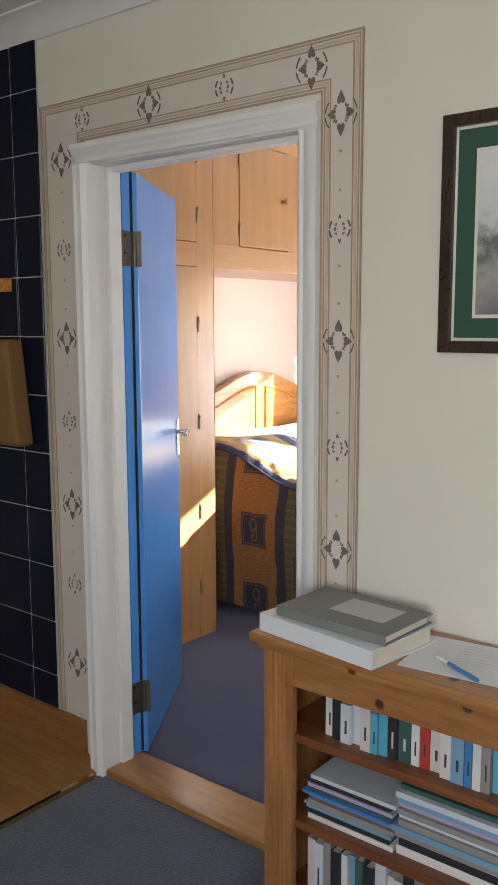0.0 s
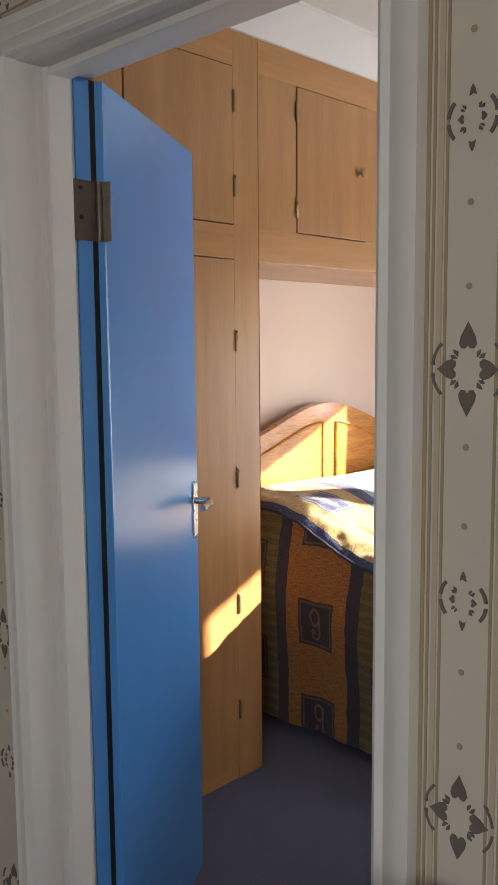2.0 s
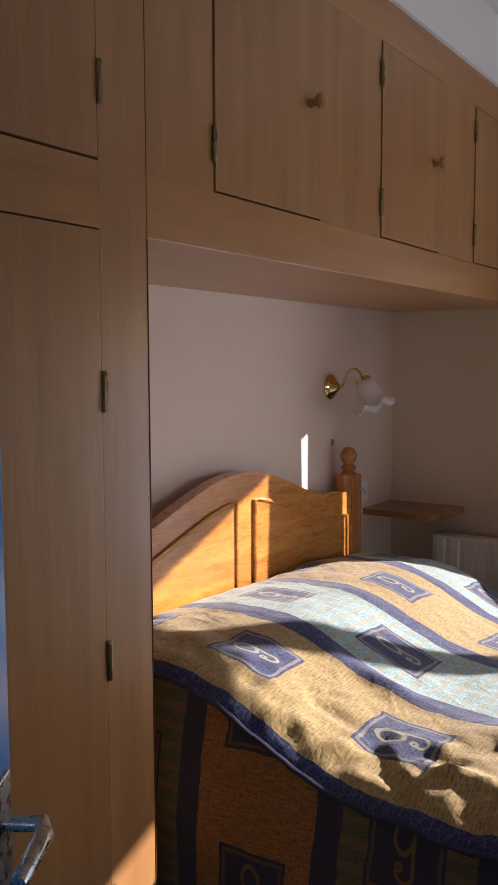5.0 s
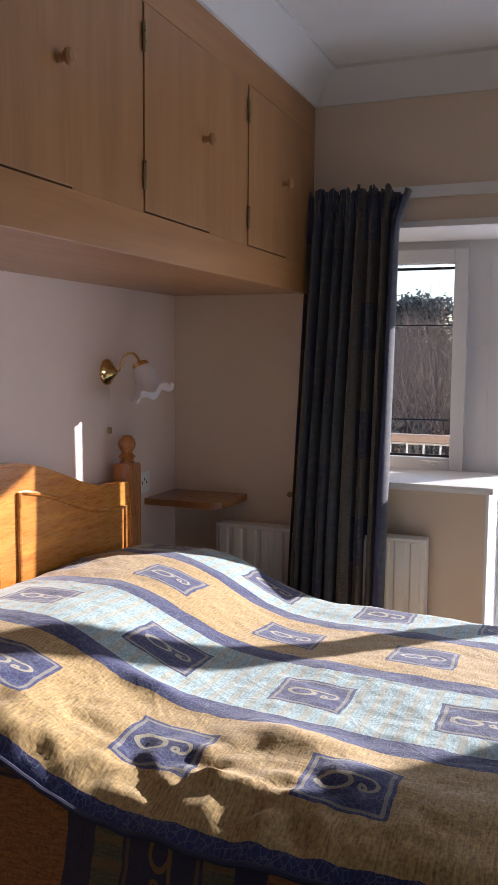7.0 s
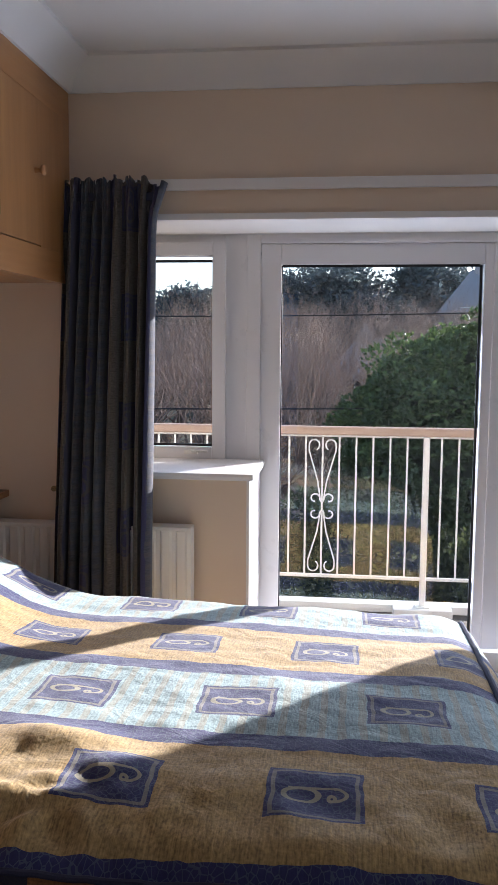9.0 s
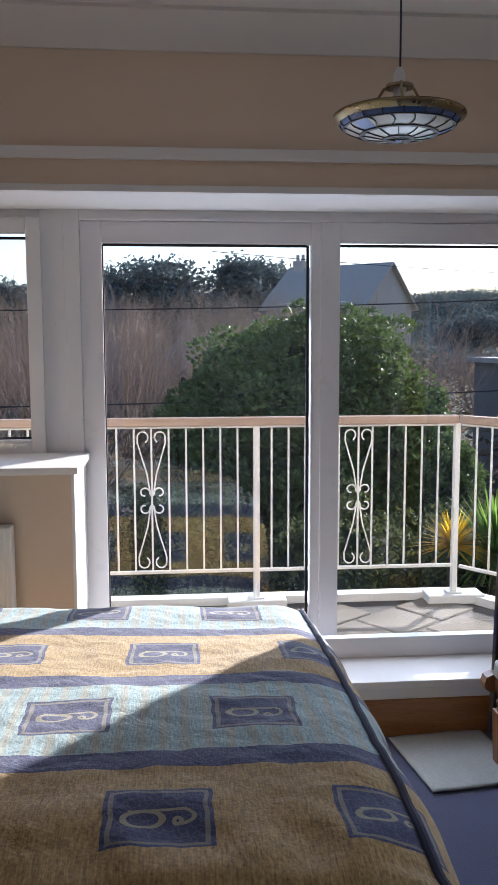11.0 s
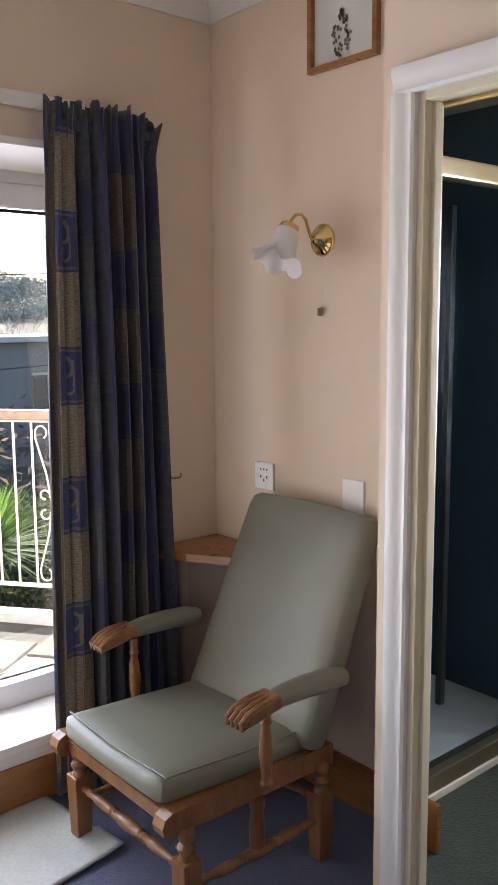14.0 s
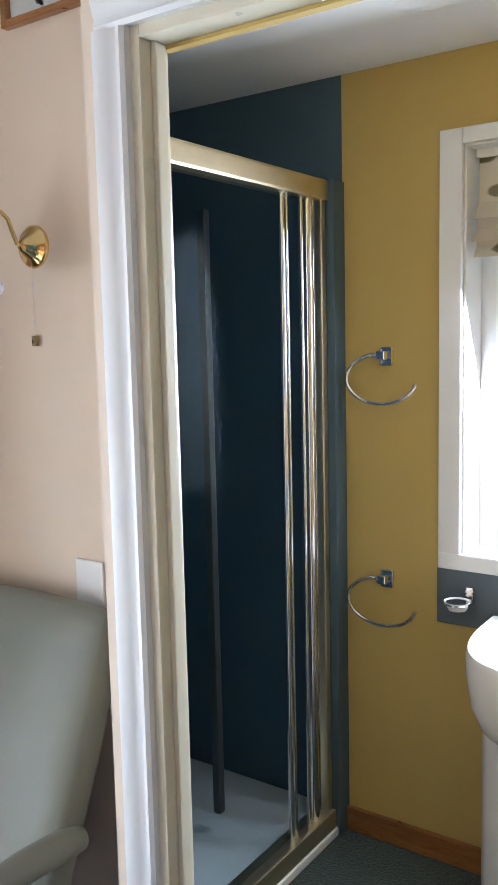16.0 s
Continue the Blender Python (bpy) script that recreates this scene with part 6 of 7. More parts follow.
part("window_frame", boxes(((BFAR + 0.115, WY1 - 0.06, WZ0), (BFAR + 0.155, WY1 - 0.006, WZ1)), ((BFAR + 0.115, WY0, WZ0), (BFAR + 0.155, WY0 + 0.06, WZ1)), ((BFAR + 0.115, WY0 + 0.06, WZ1 - 0.06), (BFAR + 0.155, WY1 - 0.06, WZ1)), ((BFAR + 0.115, WY0 + 0.06, WZ0), (BFAR + 0.155, WY1 - 0.06, WZ0 + 0.06)), bevel=0.004), UPVC, bwin)
part("pane", box((BFAR + 0.135, WY0 + 0.06, WZ0 + 0.06), (BFAR + 0.141, WY1 - 0.06, WZ1 - 0.06)), GLASS, bwin).visible_shadow = False
m, nt, p = nodes_of("leaf_print_blind")
v = coords(nt)
vo = node(nt, "ShaderNodeTexVoronoi", Scale=9.0)
mp = nt.nodes.new("ShaderNodeMapping")
mp.inputs["Scale"].default_value = (1, 0.8, 1.7)
mp.inputs["Rotation"].default_value = (0.7, 0, 0)
nt.links.new(v, mp.inputs[0])
nt.links.new(mp.outputs[0], vo.inputs["Vector"])
leafmask = ramp(nt, maths(nt, "ADD", vo.outputs["Distance"], maths(nt, "MULTIPLY", noisy(nt, v, 40.0), 0.15)), [(0.30, 1.0), (0.36, 0.0)])
nt.links.new(mixed(nt, leafmask, (0.62, 0.56, 0.45), (0.20, 0.18, 0.11)), p.inputs["Base Color"])
p.inputs["Roughness"].default_value = 0.9
p.inputs["Transmission Weight"].default_value = 0.1
BLINDCLOTH = m
blind = thing("roman_blind", (BFAR + 0.03, 4.0, 1.72), "folded roman blind in cream cloth with a leaf print", "blind")
part("cloth", prism([(BFAR + 0.055, WZ1 - 0.01), (BFAR + 0.050, 1.86), (BFAR + 0.015, 1.815), (BFAR + 0.045, 1.822), (BFAR + 0.042, 1.79), (BFAR + 0.005, 1.755), (BFAR + 0.04, 1.765), (BFAR + 0.038, 1.745), (BFAR + 0.012, 1.715), (BFAR + 0.050, 1.725), (BFAR + 0.062, 1.86), (BFAR + 0.062, WZ1 - 0.01)], "y", WY0 + 0.012, WY1 - 0.02), BLINDCLOTH, blind)
part("headrail", box((BFAR + 0.045, WY0 + 0.01, WZ1 - 0.03), (BFAR + 0.075, WY1 - 0.015, WZ1 - 0.008)), PLASTIC, blind)

structure("trim_splashback", box((BFAR - 0.01, 3.4, 0.715), (BFAR, 4.397, WZ0 - 0.044), 0.002), painted("slate_splashback", (0.10, 0.125, 0.14), 0.4, 0.08), "slate-grey splashback panel", "splashback")
basin = thing("wash_basin", (1.30, 3.92, 0), "white ceramic pedestal wash basin", "wash basin")
bm = bmesh.new()


def basin_ring(scale, z, inset=0.0):
    pts = []
    cx, cy = 1.475, 3.955
    for i in range(29):
        a = radians(90 + 180 * i / 28)
        k = abs(math.cos(a)) ** 0.6
        s = math.copysign(abs(math.sin(a)) ** 0.6, math.sin(a))
        pts.append(Vector((min(cx - (0.385 * scale - inset) * k, cx), cy + (0.285 * scale - inset) * s, z)))
    return pts


rings = [[bm.verts.new(p) for p in basin_ring(s, z, i)] for s, z, i in ((0.78, 0.58, 0), (0.90, 0.62, 0), (0.97, 0.68, 0), (1.0, 0.76, 0), (1.0, 0.80, 0), (0.985, 0.815, 0), (0.90, 0.818, 0.01), (0.82, 0.805, 0.02), (0.74, 0.74, 0.02), (0.50, 0.69, 0.02))]
for a, b in zip(rings, rings[1:]):
    for i in range(28):
        bm.faces.new((a[i], a[i + 1], b[i + 1], b[i]))
bm.faces.new(rings[-1])
bm.faces.new(rings[0])
for a, b in zip(rings, rings[1:]):
    bm.faces.new((a[0], b[0], b[-1], a[-1]))
part("bowl", bm, CERAMIC, basin, "", True)
part("tap_deck", box((1.40, 3.70, 0.80), (1.486, 4.16, 0.828), 0.010, segments=3), CERAMIC, basin, "", True)
part("pedestal", prism([(1.47, 4.205)] + [(1.30 + 0.15 * math.cos(radians(a)), 3.93 + 0.265 * math.sin(radians(a))) for a in range(90, 271, 15)] + [(1.47, 3.655)], "z", 0.16, 0.60), CERAMIC, basin, "deep ceramic semi-pedestal", True)
tap = part("tap", tube([(1.445, 4.06, 0.825), (1.445, 4.06, 0.895), (1.42, 4.06, 0.925), (1.37, 4.06, 0.925), (1.35, 4.06, 0.905)], [0.016, 0.014, 0.012, 0.010, 0.009], 12), CHROME, basin, "chrome tap", True)
part("tap_handle", lathe([(0.012, 0), (0.020, 0.01), (0.020, 0.03), (0.0, 0.036)], (1.445, 4.06, 0.925), n=14), CHROME, tap, "", True)
basin.location.z -= 0.055
dish = thing("soap_dish", (BFAR, 4.30, 0.79), "round glass soap dish in a chrome holder", "soap dish")
part("mount", box((BFAR - 0.022, 4.288, 0.785), (BFAR - 0.010, 4.312, 0.830), 0.005), CHROME, dish)
part("holder_ring", lathe([(0.034, 0.0), (0.036, 0.0), (0.036, 0.005), (0.034, 0.005)], (BFAR - 0.068, 4.315, 0.795), n=24), CHROME, dish, "", True)
part("bowl", lathe([(0.0, -0.016), (0.024, -0.016), (0.033, 0.004), (0.036, 0.008), (0.031, 0.006), (0.022, -0.012), (0.0, -0.013)], (BFAR - 0.068, 4.315, 0.795), n=24), SHADE_GLASS, dish, "frosted glass dish", True)


# ---- balcony ----
BZ = -0.22
RY_ = 7.88
CORNER = Vector((0.58, RY_))
CH_END = Vector((0.58 + 0.6 * 2.3, RY_ - 0.8 * 2.3))
slab_outline = [(-4.2, WO), (-4.2, RY_ + 0.14), (0.64, RY_ + 0.14), (CH_END.x + 0.12, CH_END.y + 0.09), (CH_END.x + 0.12, WO)]
structure("balcony_slab", prism(slab_outline, "z", BZ - 0.22, BZ - 0.012), MORTAR, "mortar bed of the paved balcony", "balcony")
structure("wall_outside", boxes(((-4.2, WO, -3.2), (HW - 0.1, WO + 0.1, 3.0)), ((CW + 0.15, WO - 0.3, -3.2), (3.4, WO, 3.0)), ((-4.2, WO - 0.02, -3.2), (3.4, WO, -0.4)), ((-4.2, WO - 0.3, 2.7), (3.4, WO, 3.1))), RENDERED, "white rendered outside wall", "wall")
# added slab above the ceilings, out of view, shuts out sun and sky
structure("roof_light_block", box((-4.3, -1.7, 2.72), (3.4, WO, 2.85)), RENDERED, "unseen slab added over the rooms to keep out sky light", "roof")
kerb = structure("balcony_kerb", prism([(-4.2, RY_ + 0.05), (-4.2, RY_ + 0.16), (0.65, RY_ + 0.16), (CH_END.x + 0.14, CH_END.y + 0.10), (CH_END.x + 0.05, CH_END.y + 0.03), (0.60, RY_ + 0.05)], "z", BZ - 0.2, BZ + 0.045), RENDERED, "white painted balcony kerb", "kerb")


def on_slab(x, y):
    if y > RY_ + 0.05 or y < WO:
        return False
    return (x - CORNER.x) * 0.8 + (y - CORNER.y) * 0.6 < 0.03


rnd = random.Random(4)
paver_mesh = [mesh_of("paver", box((-0.181, -0.181, -0.02), (0.181, 0.181, 0.010), 0.007, segments=1), PAVER) for _ in range(1)][0]
paving = structure("pavement", prism([(-4.1, WO + 0.001), (-4.1, RY_ + 0.049), (0.6, RY_ + 0.049), (CH_END.x, CH_END.y), (CH_END.x, WO + 0.001)], "z", BZ - 0.011, BZ - 0.006), MORTAR, "buff stone balcony pavers laid in staggered rows", "paving")
TURN = radians(37)
for j in range(-14, 15):
    for i in range(-14, 15):
        a, b = 0.384 * i + (0.192 if j % 2 else 0), 0.384 * j
        x, y = -1.2 + a * math.cos(TURN) - b * math.sin(TURN), 7.0 + a * math.sin(TURN) + b * math.cos(TURN)
        if not (on_slab(x + 0.16, y + 0.16) and y > WO + 0.22 and -3.9 < x < CH_END.x - 0.2):
            continue
        t = new("paver", paver_mesh)
        t.location = (x, y, BZ - 0.004 + rnd.uniform(-0.0015, 0.0015))
        t.rotation_euler = (rnd.uniform(-0.004, 0.004), rnd.uniform(-0.004, 0.004), TURN + rnd.uniform(-0.006, 0.006))
        t.parent = paving


def scroll_curve(pts, bm, r=0.0052):
    tube(pts, r, 6, bm)


def railing(name, a, b, posts, scrolls, label, step=0.111, start=0.0):
    """A straight run of railing from a to b in plan, with posts and scroll panels at given distances."""
    a, b = Vector(a), Vector(b)
    d = (b - a).normalized()
    length = (b - a).length
    t = thing(name, (a.x, a.y, BZ), label, "railing", "balcony railings")
    nrm = Vector((-d.y, d.x))

    def at(s, z, off=0.0):
        q = a + d * s + nrm * off
        return Vector((q.x, q.y, z))

    def bar(s0, s1, w, z0, z1):
        bm = bmesh.new()
        vs = [bm.verts.new(at(s, z, o)) for z in (z0, z1) for s, o in ((s0, -w / 2), (s1, -w / 2), (s1, w / 2), (s0, w / 2))]
        for f in ((0, 1, 2, 3), (7, 6, 5, 4), (0, 4, 5, 1), (1, 5, 6, 2), (2, 6, 7, 3), (3, 7, 4, 0)):
            bm.faces.new([vs[k] for k in f])
        bmesh.ops.bevel(bm, geom=bm.edges[:], offset=min(0.006, w * 0.2), segments=1, affect="EDGES")
        return bm

    part("handrail", bar(0, length, 0.075, 0.965, 1.018), RAIL_WOOD, t, "weathered brown handrail")
    part("top_bar", bar(0, length, 0.02, 0.950, 0.965), RAIL_WHITE, t)
    part("bottom_bar", bar(0, length, 0.022, 0.012, 0.034), RAIL_WHITE, t)
    s = start
    while s < length:
        if all(abs(s - p) > 0.05 for p in posts) and all(abs(s - p) > 0.05 for p in scrolls):
            part("baluster", bar(s - 0.006, s + 0.006, 0.013, 0.034, 0.950), RAIL_WHITE, t)
        s += step
    for p in posts:
        part("post", bar(p - 0.02, p + 0.02, 0.04, BZ + 0.05, 0.965), RAIL_WHITE, t)
        part("post_plate", bar(p - 0.05, p + 0.05, 0.09, BZ + 0.058, BZ + 0.066), RAIL_WHITE, t)
        part("foot_block", bar(p - 0.19, p + 0.19, 0.17, BZ - 0.004, BZ + 0.058), RENDERED, t, "white painted foot block")
    for p in scrolls:
        part("baluster", bar(p - 0.006, p + 0.006, 0.013, 0.034, 0.950), RAIL_WHITE, t)
        bm = bmesh.new()
        w, mid = 0.096, 0.49
        for sx in (-1, 1):
            for sz in (-1, 1):
                zt = 0.945 if sz > 0 else 0.038
                # long V leg ending in curls
                pts = [at(p + sx * 0.008, mid + sz * 0.03), at(p + sx * 0.03, mid + sz * 0.17), at(p + sx * (w - 0.008), zt - sz * 0.085)]
                for k in range(9):
                    ang = radians(-10 + 250 * k / 8)
                    pts.append(at(p + sx * (w - 0.042 + 0.034 * math.cos(ang)), zt - sz * (0.05 - 0.036 * math.sin(ang))))
                scroll_curve(pts, bm)
                pts = []
                for k in range(12):
                    ang = radians(200 - 300 * k / 11)
                    rr = 0.034 - 0.0012 * k
                    pts.append(at(p + sx * (0.046 + rr * math.cos(ang)), mid + sz * (0.052 + rr * math.sin(ang))))
                scroll_curve(pts, bm)
        part("scrollwork", bm, RAIL_WHITE, t, "white wrought scrollwork")
    return t


railing("balcony_railing", (-4.1, RY_), (0.58, RY_), (4.1 - 3.38, 4.1 - 2.05, 4.1 - 0.732, 4.68), (4.1 - 2.715, 4.1 - 1.40, 4.1 - 0.07), "white metal balcony railing with scroll panels and brown handrail", 0.1093, 4.1 - 1.40 - 0.1093 * 24)
railing("balcony_railing", (0.605, RY_ - 0.033), tuple(CH_END), (2.2,), (0.55, 1.65), "white metal railing running back from the balcony corner", 0.11, 0.11)

# ---- garden and distance ----
def land(x, y):
    d = max(0.0, y - 16.0)
    rise = 4.8 * (1 - math.exp(-(d / 60.0) ** 1.3))
    left = 1.0 / (1.0 + math.exp((x - 18.0 - 0.1 * y) / 12.0))
    return -2.7 + rise * (0.28 + 0.72 * left) + 0.5 * noise.noise((x * 0.05, y * 0.05, 1.0)) + 14.5 * math.exp(-((x - 74.0) / 46.0) ** 2 - ((y - 205.0) / 50.0) ** 2)


m, nt, p = nodes_of("garden_ground")
v = coords(nt)
col = ramp(nt, noisy(nt, v, 0.35, 6.0), [(0.35, (0.035, 0.045, 0.018)), (0.5, (0.085, 0.07, 0.04)), (0.65, (0.05, 0.065, 0.025))])
nt.links.new(col, p.inputs["Base Color"])
p.inputs["Roughness"].default_value = 1.0
bump(nt, p, noisy(nt, v, 6.0), 0.8, 0.1)
GROUND = m
xs = [-400, -250, -150] + [-100 + 5 * i for i in range(53)] + [180, 250, 400]
ys = [-40, 0, 5] + [8 + 4 * i for i in range(66)] + [290, 340, 500, 900]
verts = [(x, y, land(x, y)) for y in ys for x in xs]
faces = [(j * len(xs) + i, j * len(xs) + i + 1, (j + 1) * len(xs) + i + 1, (j + 1) * len(xs) + i) for j in range(len(ys) - 1) for i in range(len(xs) - 1)]
me = bpy.data.meshes.new("ground")
me.from_pydata(verts, [], faces)
me.materials.append(GROUND)
for f in me.polygons:
    f.use_smooth = True
tagged(new("ground", me), "rough sloping garden ground rising to a hillside", "ground", "", "structure")


def foliage(name, dark, lite, gloss=0.45, through_light=0.35):
    m, nt, p = nodes_of(name)
    geo = nt.nodes.new("ShaderNodeNewGeometry")
    v = coords(nt)
    c = ramp(nt, geo.outputs["Random Per Island"], [(0.0, dark), (0.75, lite), (1.0, tuple(min(1, x * 1.7) for x in lite))])
    c = mixed(nt, ramp(nt, noisy(nt, v, 0.9), [(0.4, 0.0), (0.65, 0.55)]), c, dark)
    nt.links.new(c, p.inputs["Base Color"])
    p.inputs["Roughness"].default_value = gloss
    thin = nt.nodes.new("ShaderNodeBsdfTranslucent")
    nt.links.new(mixed(nt, 0.5, c, tuple(min(1, x * 2.0) for x in lite)), thin.inputs["Color"])
    mx = node(nt, "ShaderNodeMixShader", Fac=through_light)
    nt.links.new(p.outputs[0], mx.inputs[1])
    nt.links.new(thin.outputs[0], mx.inputs[2])
    nt.links.new(mx.outputs[0], nt.nodes["Material Output"].inputs["Surface"])
    return m


LAUREL = foliage("glossy_laurel_leaves", (0.022, 0.045, 0.014), (0.10, 0.145, 0.042), 0.55, 0.22)
# distance haze is mixed into this bluish leaf colour
PINE_LEAF = foliage("haze_tinted_conifer", (0.055, 0.078, 0.085), (0.095, 0.12, 0.125), 0.95, 0.2)
HEDGE = foliage("mixed_shrub_leaves", (0.025, 0.035, 0.014), (0.075, 0.09, 0.03), 0.65)
SCRUB = foliage("winter_scrub", (0.05, 0.036, 0.026), (0.13, 0.095, 0.07), 0.9)
YUCCA = foliage("yucca_blades", (0.05, 0.10, 0.015), (0.13, 0.22, 0.04), 0.8, 0.5)
YELLOW_LEAF = foliage("yellow_blades", (0.36, 0.20, 0.01), (0.60, 0.38, 0.02), 0.85, 0.5)
SHADE_GREEN = painted("painted_inner_shade", (0.022, 0.034, 0.014), 0.95, 0.3, 20.0, 0.8)
BARK = painted("grey_brown_bark", (0.20, 0.145, 0.115), 0.95, 0.25)
BARK_DARK = painted("dark_bark", (0.07, 0.05, 0.04), 0.95, 0.25)


def leaf_mesh(name, spots, size, mat, seed, long=1.8, flat=0.0, ways=None):
    """Many small folded leaves at the given spots (an n x 3 array)."""
    g = np.random.default_rng(seed)
    n = len(spots)
    d = g.normal(size=(n, 3))
    d[:, 2] = np.abs(d[:, 2]) * 0.5 - flat
    d /= np.linalg.norm(d, axis=1)[:, None]
    up = g.normal(size=(n, 3))
    if ways is not None:
        up = ways + 0.35 * up
        d = d - up * np.sum(d * up, axis=1)[:, None] / np.sum(up * up, axis=1)[:, None] + 0.45 * ways
        d /= np.linalg.norm(d, axis=1)[:, None]
    side = np.cross(d, up)
    side /= np.linalg.norm(side, axis=1)[:, None]
    nrm = np.cross(side, d)
    s = size * g.uniform(0.6, 1.3, size=(n, 1))
    a = spots
    tip = spots + d * s * long
    mid = spots + d * s * long * 0.5
    l, r = mid + side * s * 0.42 + nrm * s * 0.15, mid - side * s * 0.42 + nrm * s * 0.15
    co = np.stack([a, l, tip, r], axis=1).reshape(-1, 3)
    idx = np.arange(n)[:, None] * 4
    tri = np.concatenate([idx + np.array([[0, 1, 2]]), idx + np.array([[0, 2, 3]])], axis=1).reshape(-1, 3)
    me = bpy.data.meshes.new(name)
    me.from_pydata(co.tolist(), [], tri.tolist())
    me.materials.append(mat)
    return me


def clumpy(radii, clumps, per, clump_r, seed, low=-0.35, lobes=0.16):
    """Leaf spots and outward ways: rounded whorls over an uneven mound."""
    g = np.random.default_rng(seed)
    out, ways = [], []
    for _ in range(clumps):
        d = g.normal(size=3)
        d /= np.linalg.norm(d)
        if d[2] < low:
            d[2] = low + (low - d[2]) * 0.3
        bumpy = 1 + lobes * noise.noise((d[0] * 2.6 + seed, d[1] * 2.6, d[2] * 2.6)) * 1.6
        c = d * np.array(radii) * bumpy * g.uniform(0.84, 1.0)
        q = g.normal(size=(per, 3)) + d * 0.9
        q /= np.linalg.norm(q, axis=1)[:, None]
        r = clump_r * g.uniform(0.65, 1.35)
        out.append(c + q * r * np.array((1, 1, 0.8)) * g.uniform(0.8, 1.1, size=(per, 1)))
        ways.append(q)
    return np.concatenate(out), np.concatenate(ways)


def shrub(name, place, radii, clumps, per, clump_r, leaf, mat, seed, label, category="shrub", trunk=BARK_DARK, group=""):
    t = thing(name, (place[0], place[1], land(place[0], place[1])), label, category, group)
    outer, inner = clumpy(radii, clumps, per, clump_r, seed), clumpy(tuple(r * 0.88 for r in radii), clumps * 2 // 3, per, clump_r * 1.2, seed + 500)
    spots = np.concatenate((outer[0], inner[0])) + np.array(place)
    part("crown", leaf_mesh("crown", spots, leaf, mat, seed, 1.45, ways=np.concatenate((outer[1], inner[1]))), mat, t)
    # solid core whose dark green stands for shade among the inner leaves
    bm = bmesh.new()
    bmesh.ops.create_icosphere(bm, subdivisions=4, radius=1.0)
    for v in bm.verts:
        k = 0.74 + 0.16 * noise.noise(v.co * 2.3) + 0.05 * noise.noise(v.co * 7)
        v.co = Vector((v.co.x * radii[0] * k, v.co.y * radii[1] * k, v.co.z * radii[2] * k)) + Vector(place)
    part("inner_growth", bm, SHADE_GREEN, t, "solid core coloured dark for the shade inside the crown", True)
    base = land(place[0], place[1])
    part("trunk", tube([(place[0], place[1], base - 0.2), (place[0] + 0.05, place[1], place[2] - 0.4 * radii[2])], [0.14, 0.08], 8), trunk, t, "", True)
    return t


shrub("evergreen_bush", (0.75, 15.4, -0.35), (2.22, 1.9, 2.30), 620, 85, 0.20, 0.062, LAUREL, 7, "large rounded glossy evergreen bush", "bush")
shrub("evergreen_bush", (2.75, 16.1, -1.3), (1.0, 1.1, 1.4), 200, 80, 0.18, 0.06, LAUREL, 17, "smaller glossy evergreen bush beside the large one", "bush")
for i, (x, y, rx, rz) in enumerate(((-3.6, 12.2, 1.7, 1.9), (-1.4, 11.6, 1.5, 1.75), (0.55, 11.2, 1.3, 1.65), (2.2, 11.4, 1.2, 1.45), (-5.8, 13.0, 2.0, 2.2), (3.9, 11.8, 1.3, 1.2))):
    shrub("hedge_shrub", (x, y, -1.75), (rx, 1.0, rz), 190, 60, 0.17, 0.045, HEDGE, 30 + i, "dark green garden shrub below the balcony", "shrub", group="garden shrubs")


def bare_tree(seed, height, spread):
    """A many-stemmed leafless tree: tapering limbs that fork into fine twigs, in one mesh for limbs and one for twigs."""
    rnd = random.Random(seed)
    limbs, twigs = ([], []), ([], [])

    def stick(store, p, q, r0, r1):
        vs, fs = store
        d = (q - p).normalized()
        u = d.orthogonal().normalized()
        w = d.cross(u)
        b = len(vs)
        for c, r in ((p, r0), (q, r1)):
            for k in range(3):
                a = 2.0944 * k
                vs.append(tuple(c + r * (math.cos(a) * u + math.sin(a) * w)))
        for k in range(3):
            fs.append((b + k, b + (k + 1) % 3, b + 3 + (k + 1) % 3, b + 3 + k))

    def grow(p, d, length, r, depth):
        n = 3
        for k in range(n):
            q = p + d * length / n
            stick(limbs if r > 0.016 else twigs, p, q, r, r * 0.82)
            r *= 0.82
            p = q
            d = (d + Vector((rnd.gauss(0, 0.13), rnd.gauss(0, 0.13), 0.07))).normalized()
        if depth == 0:
            return
        for _ in range(3 if depth > 1 else 4):
            dd = (d + Vector((rnd.gauss(0, 0.42), rnd.gauss(0, 0.42), rnd.gauss(0.12, 0.22)))).normalized()
            grow(p, dd, length * rnd.uniform(0.55, 0.82), r * 0.78, depth - 1)

    for _ in range(4):
        a = rnd.uniform(0, 6.28)
        d = Vector((math.cos(a) * spread, math.sin(a) * spread, 1)).normalized()
        grow(Vector((0.2 * math.cos(a), 0.2 * math.sin(a), -0.3)), d, height * 0.34, 0.05, 4)
    return limbs, twigs


TWIG = painted("russet_twigs", (0.36, 0.26, 0.20), 0.9, 0.15)
models = []
for k in range(3):
    (lv, lf), (tv, tf) = bare_tree(50 + k, 4.6, 0.5)
    t = thing("bare_tree", (0, 0, 0), "leafless many-stemmed tree with russet twigs", "tree", "leafless trees", built_in_world=False)
    for nm, vs, fs, mt in (("trunk", lv, lf, BARK), ("twig_crown", tv, tf, TWIG)):
        me = bpy.data.meshes.new(nm)
        me.from_pydata(vs, [], fs)
        me.materials.append(mt)
        part(nm, me, mt, t)
    models.append(t)
rnd = random.Random(77)
spots = []
for i in range(46):
    spots.append((-9.5 + 11.5 * rnd.random(), rnd.uniform(20, 33)))
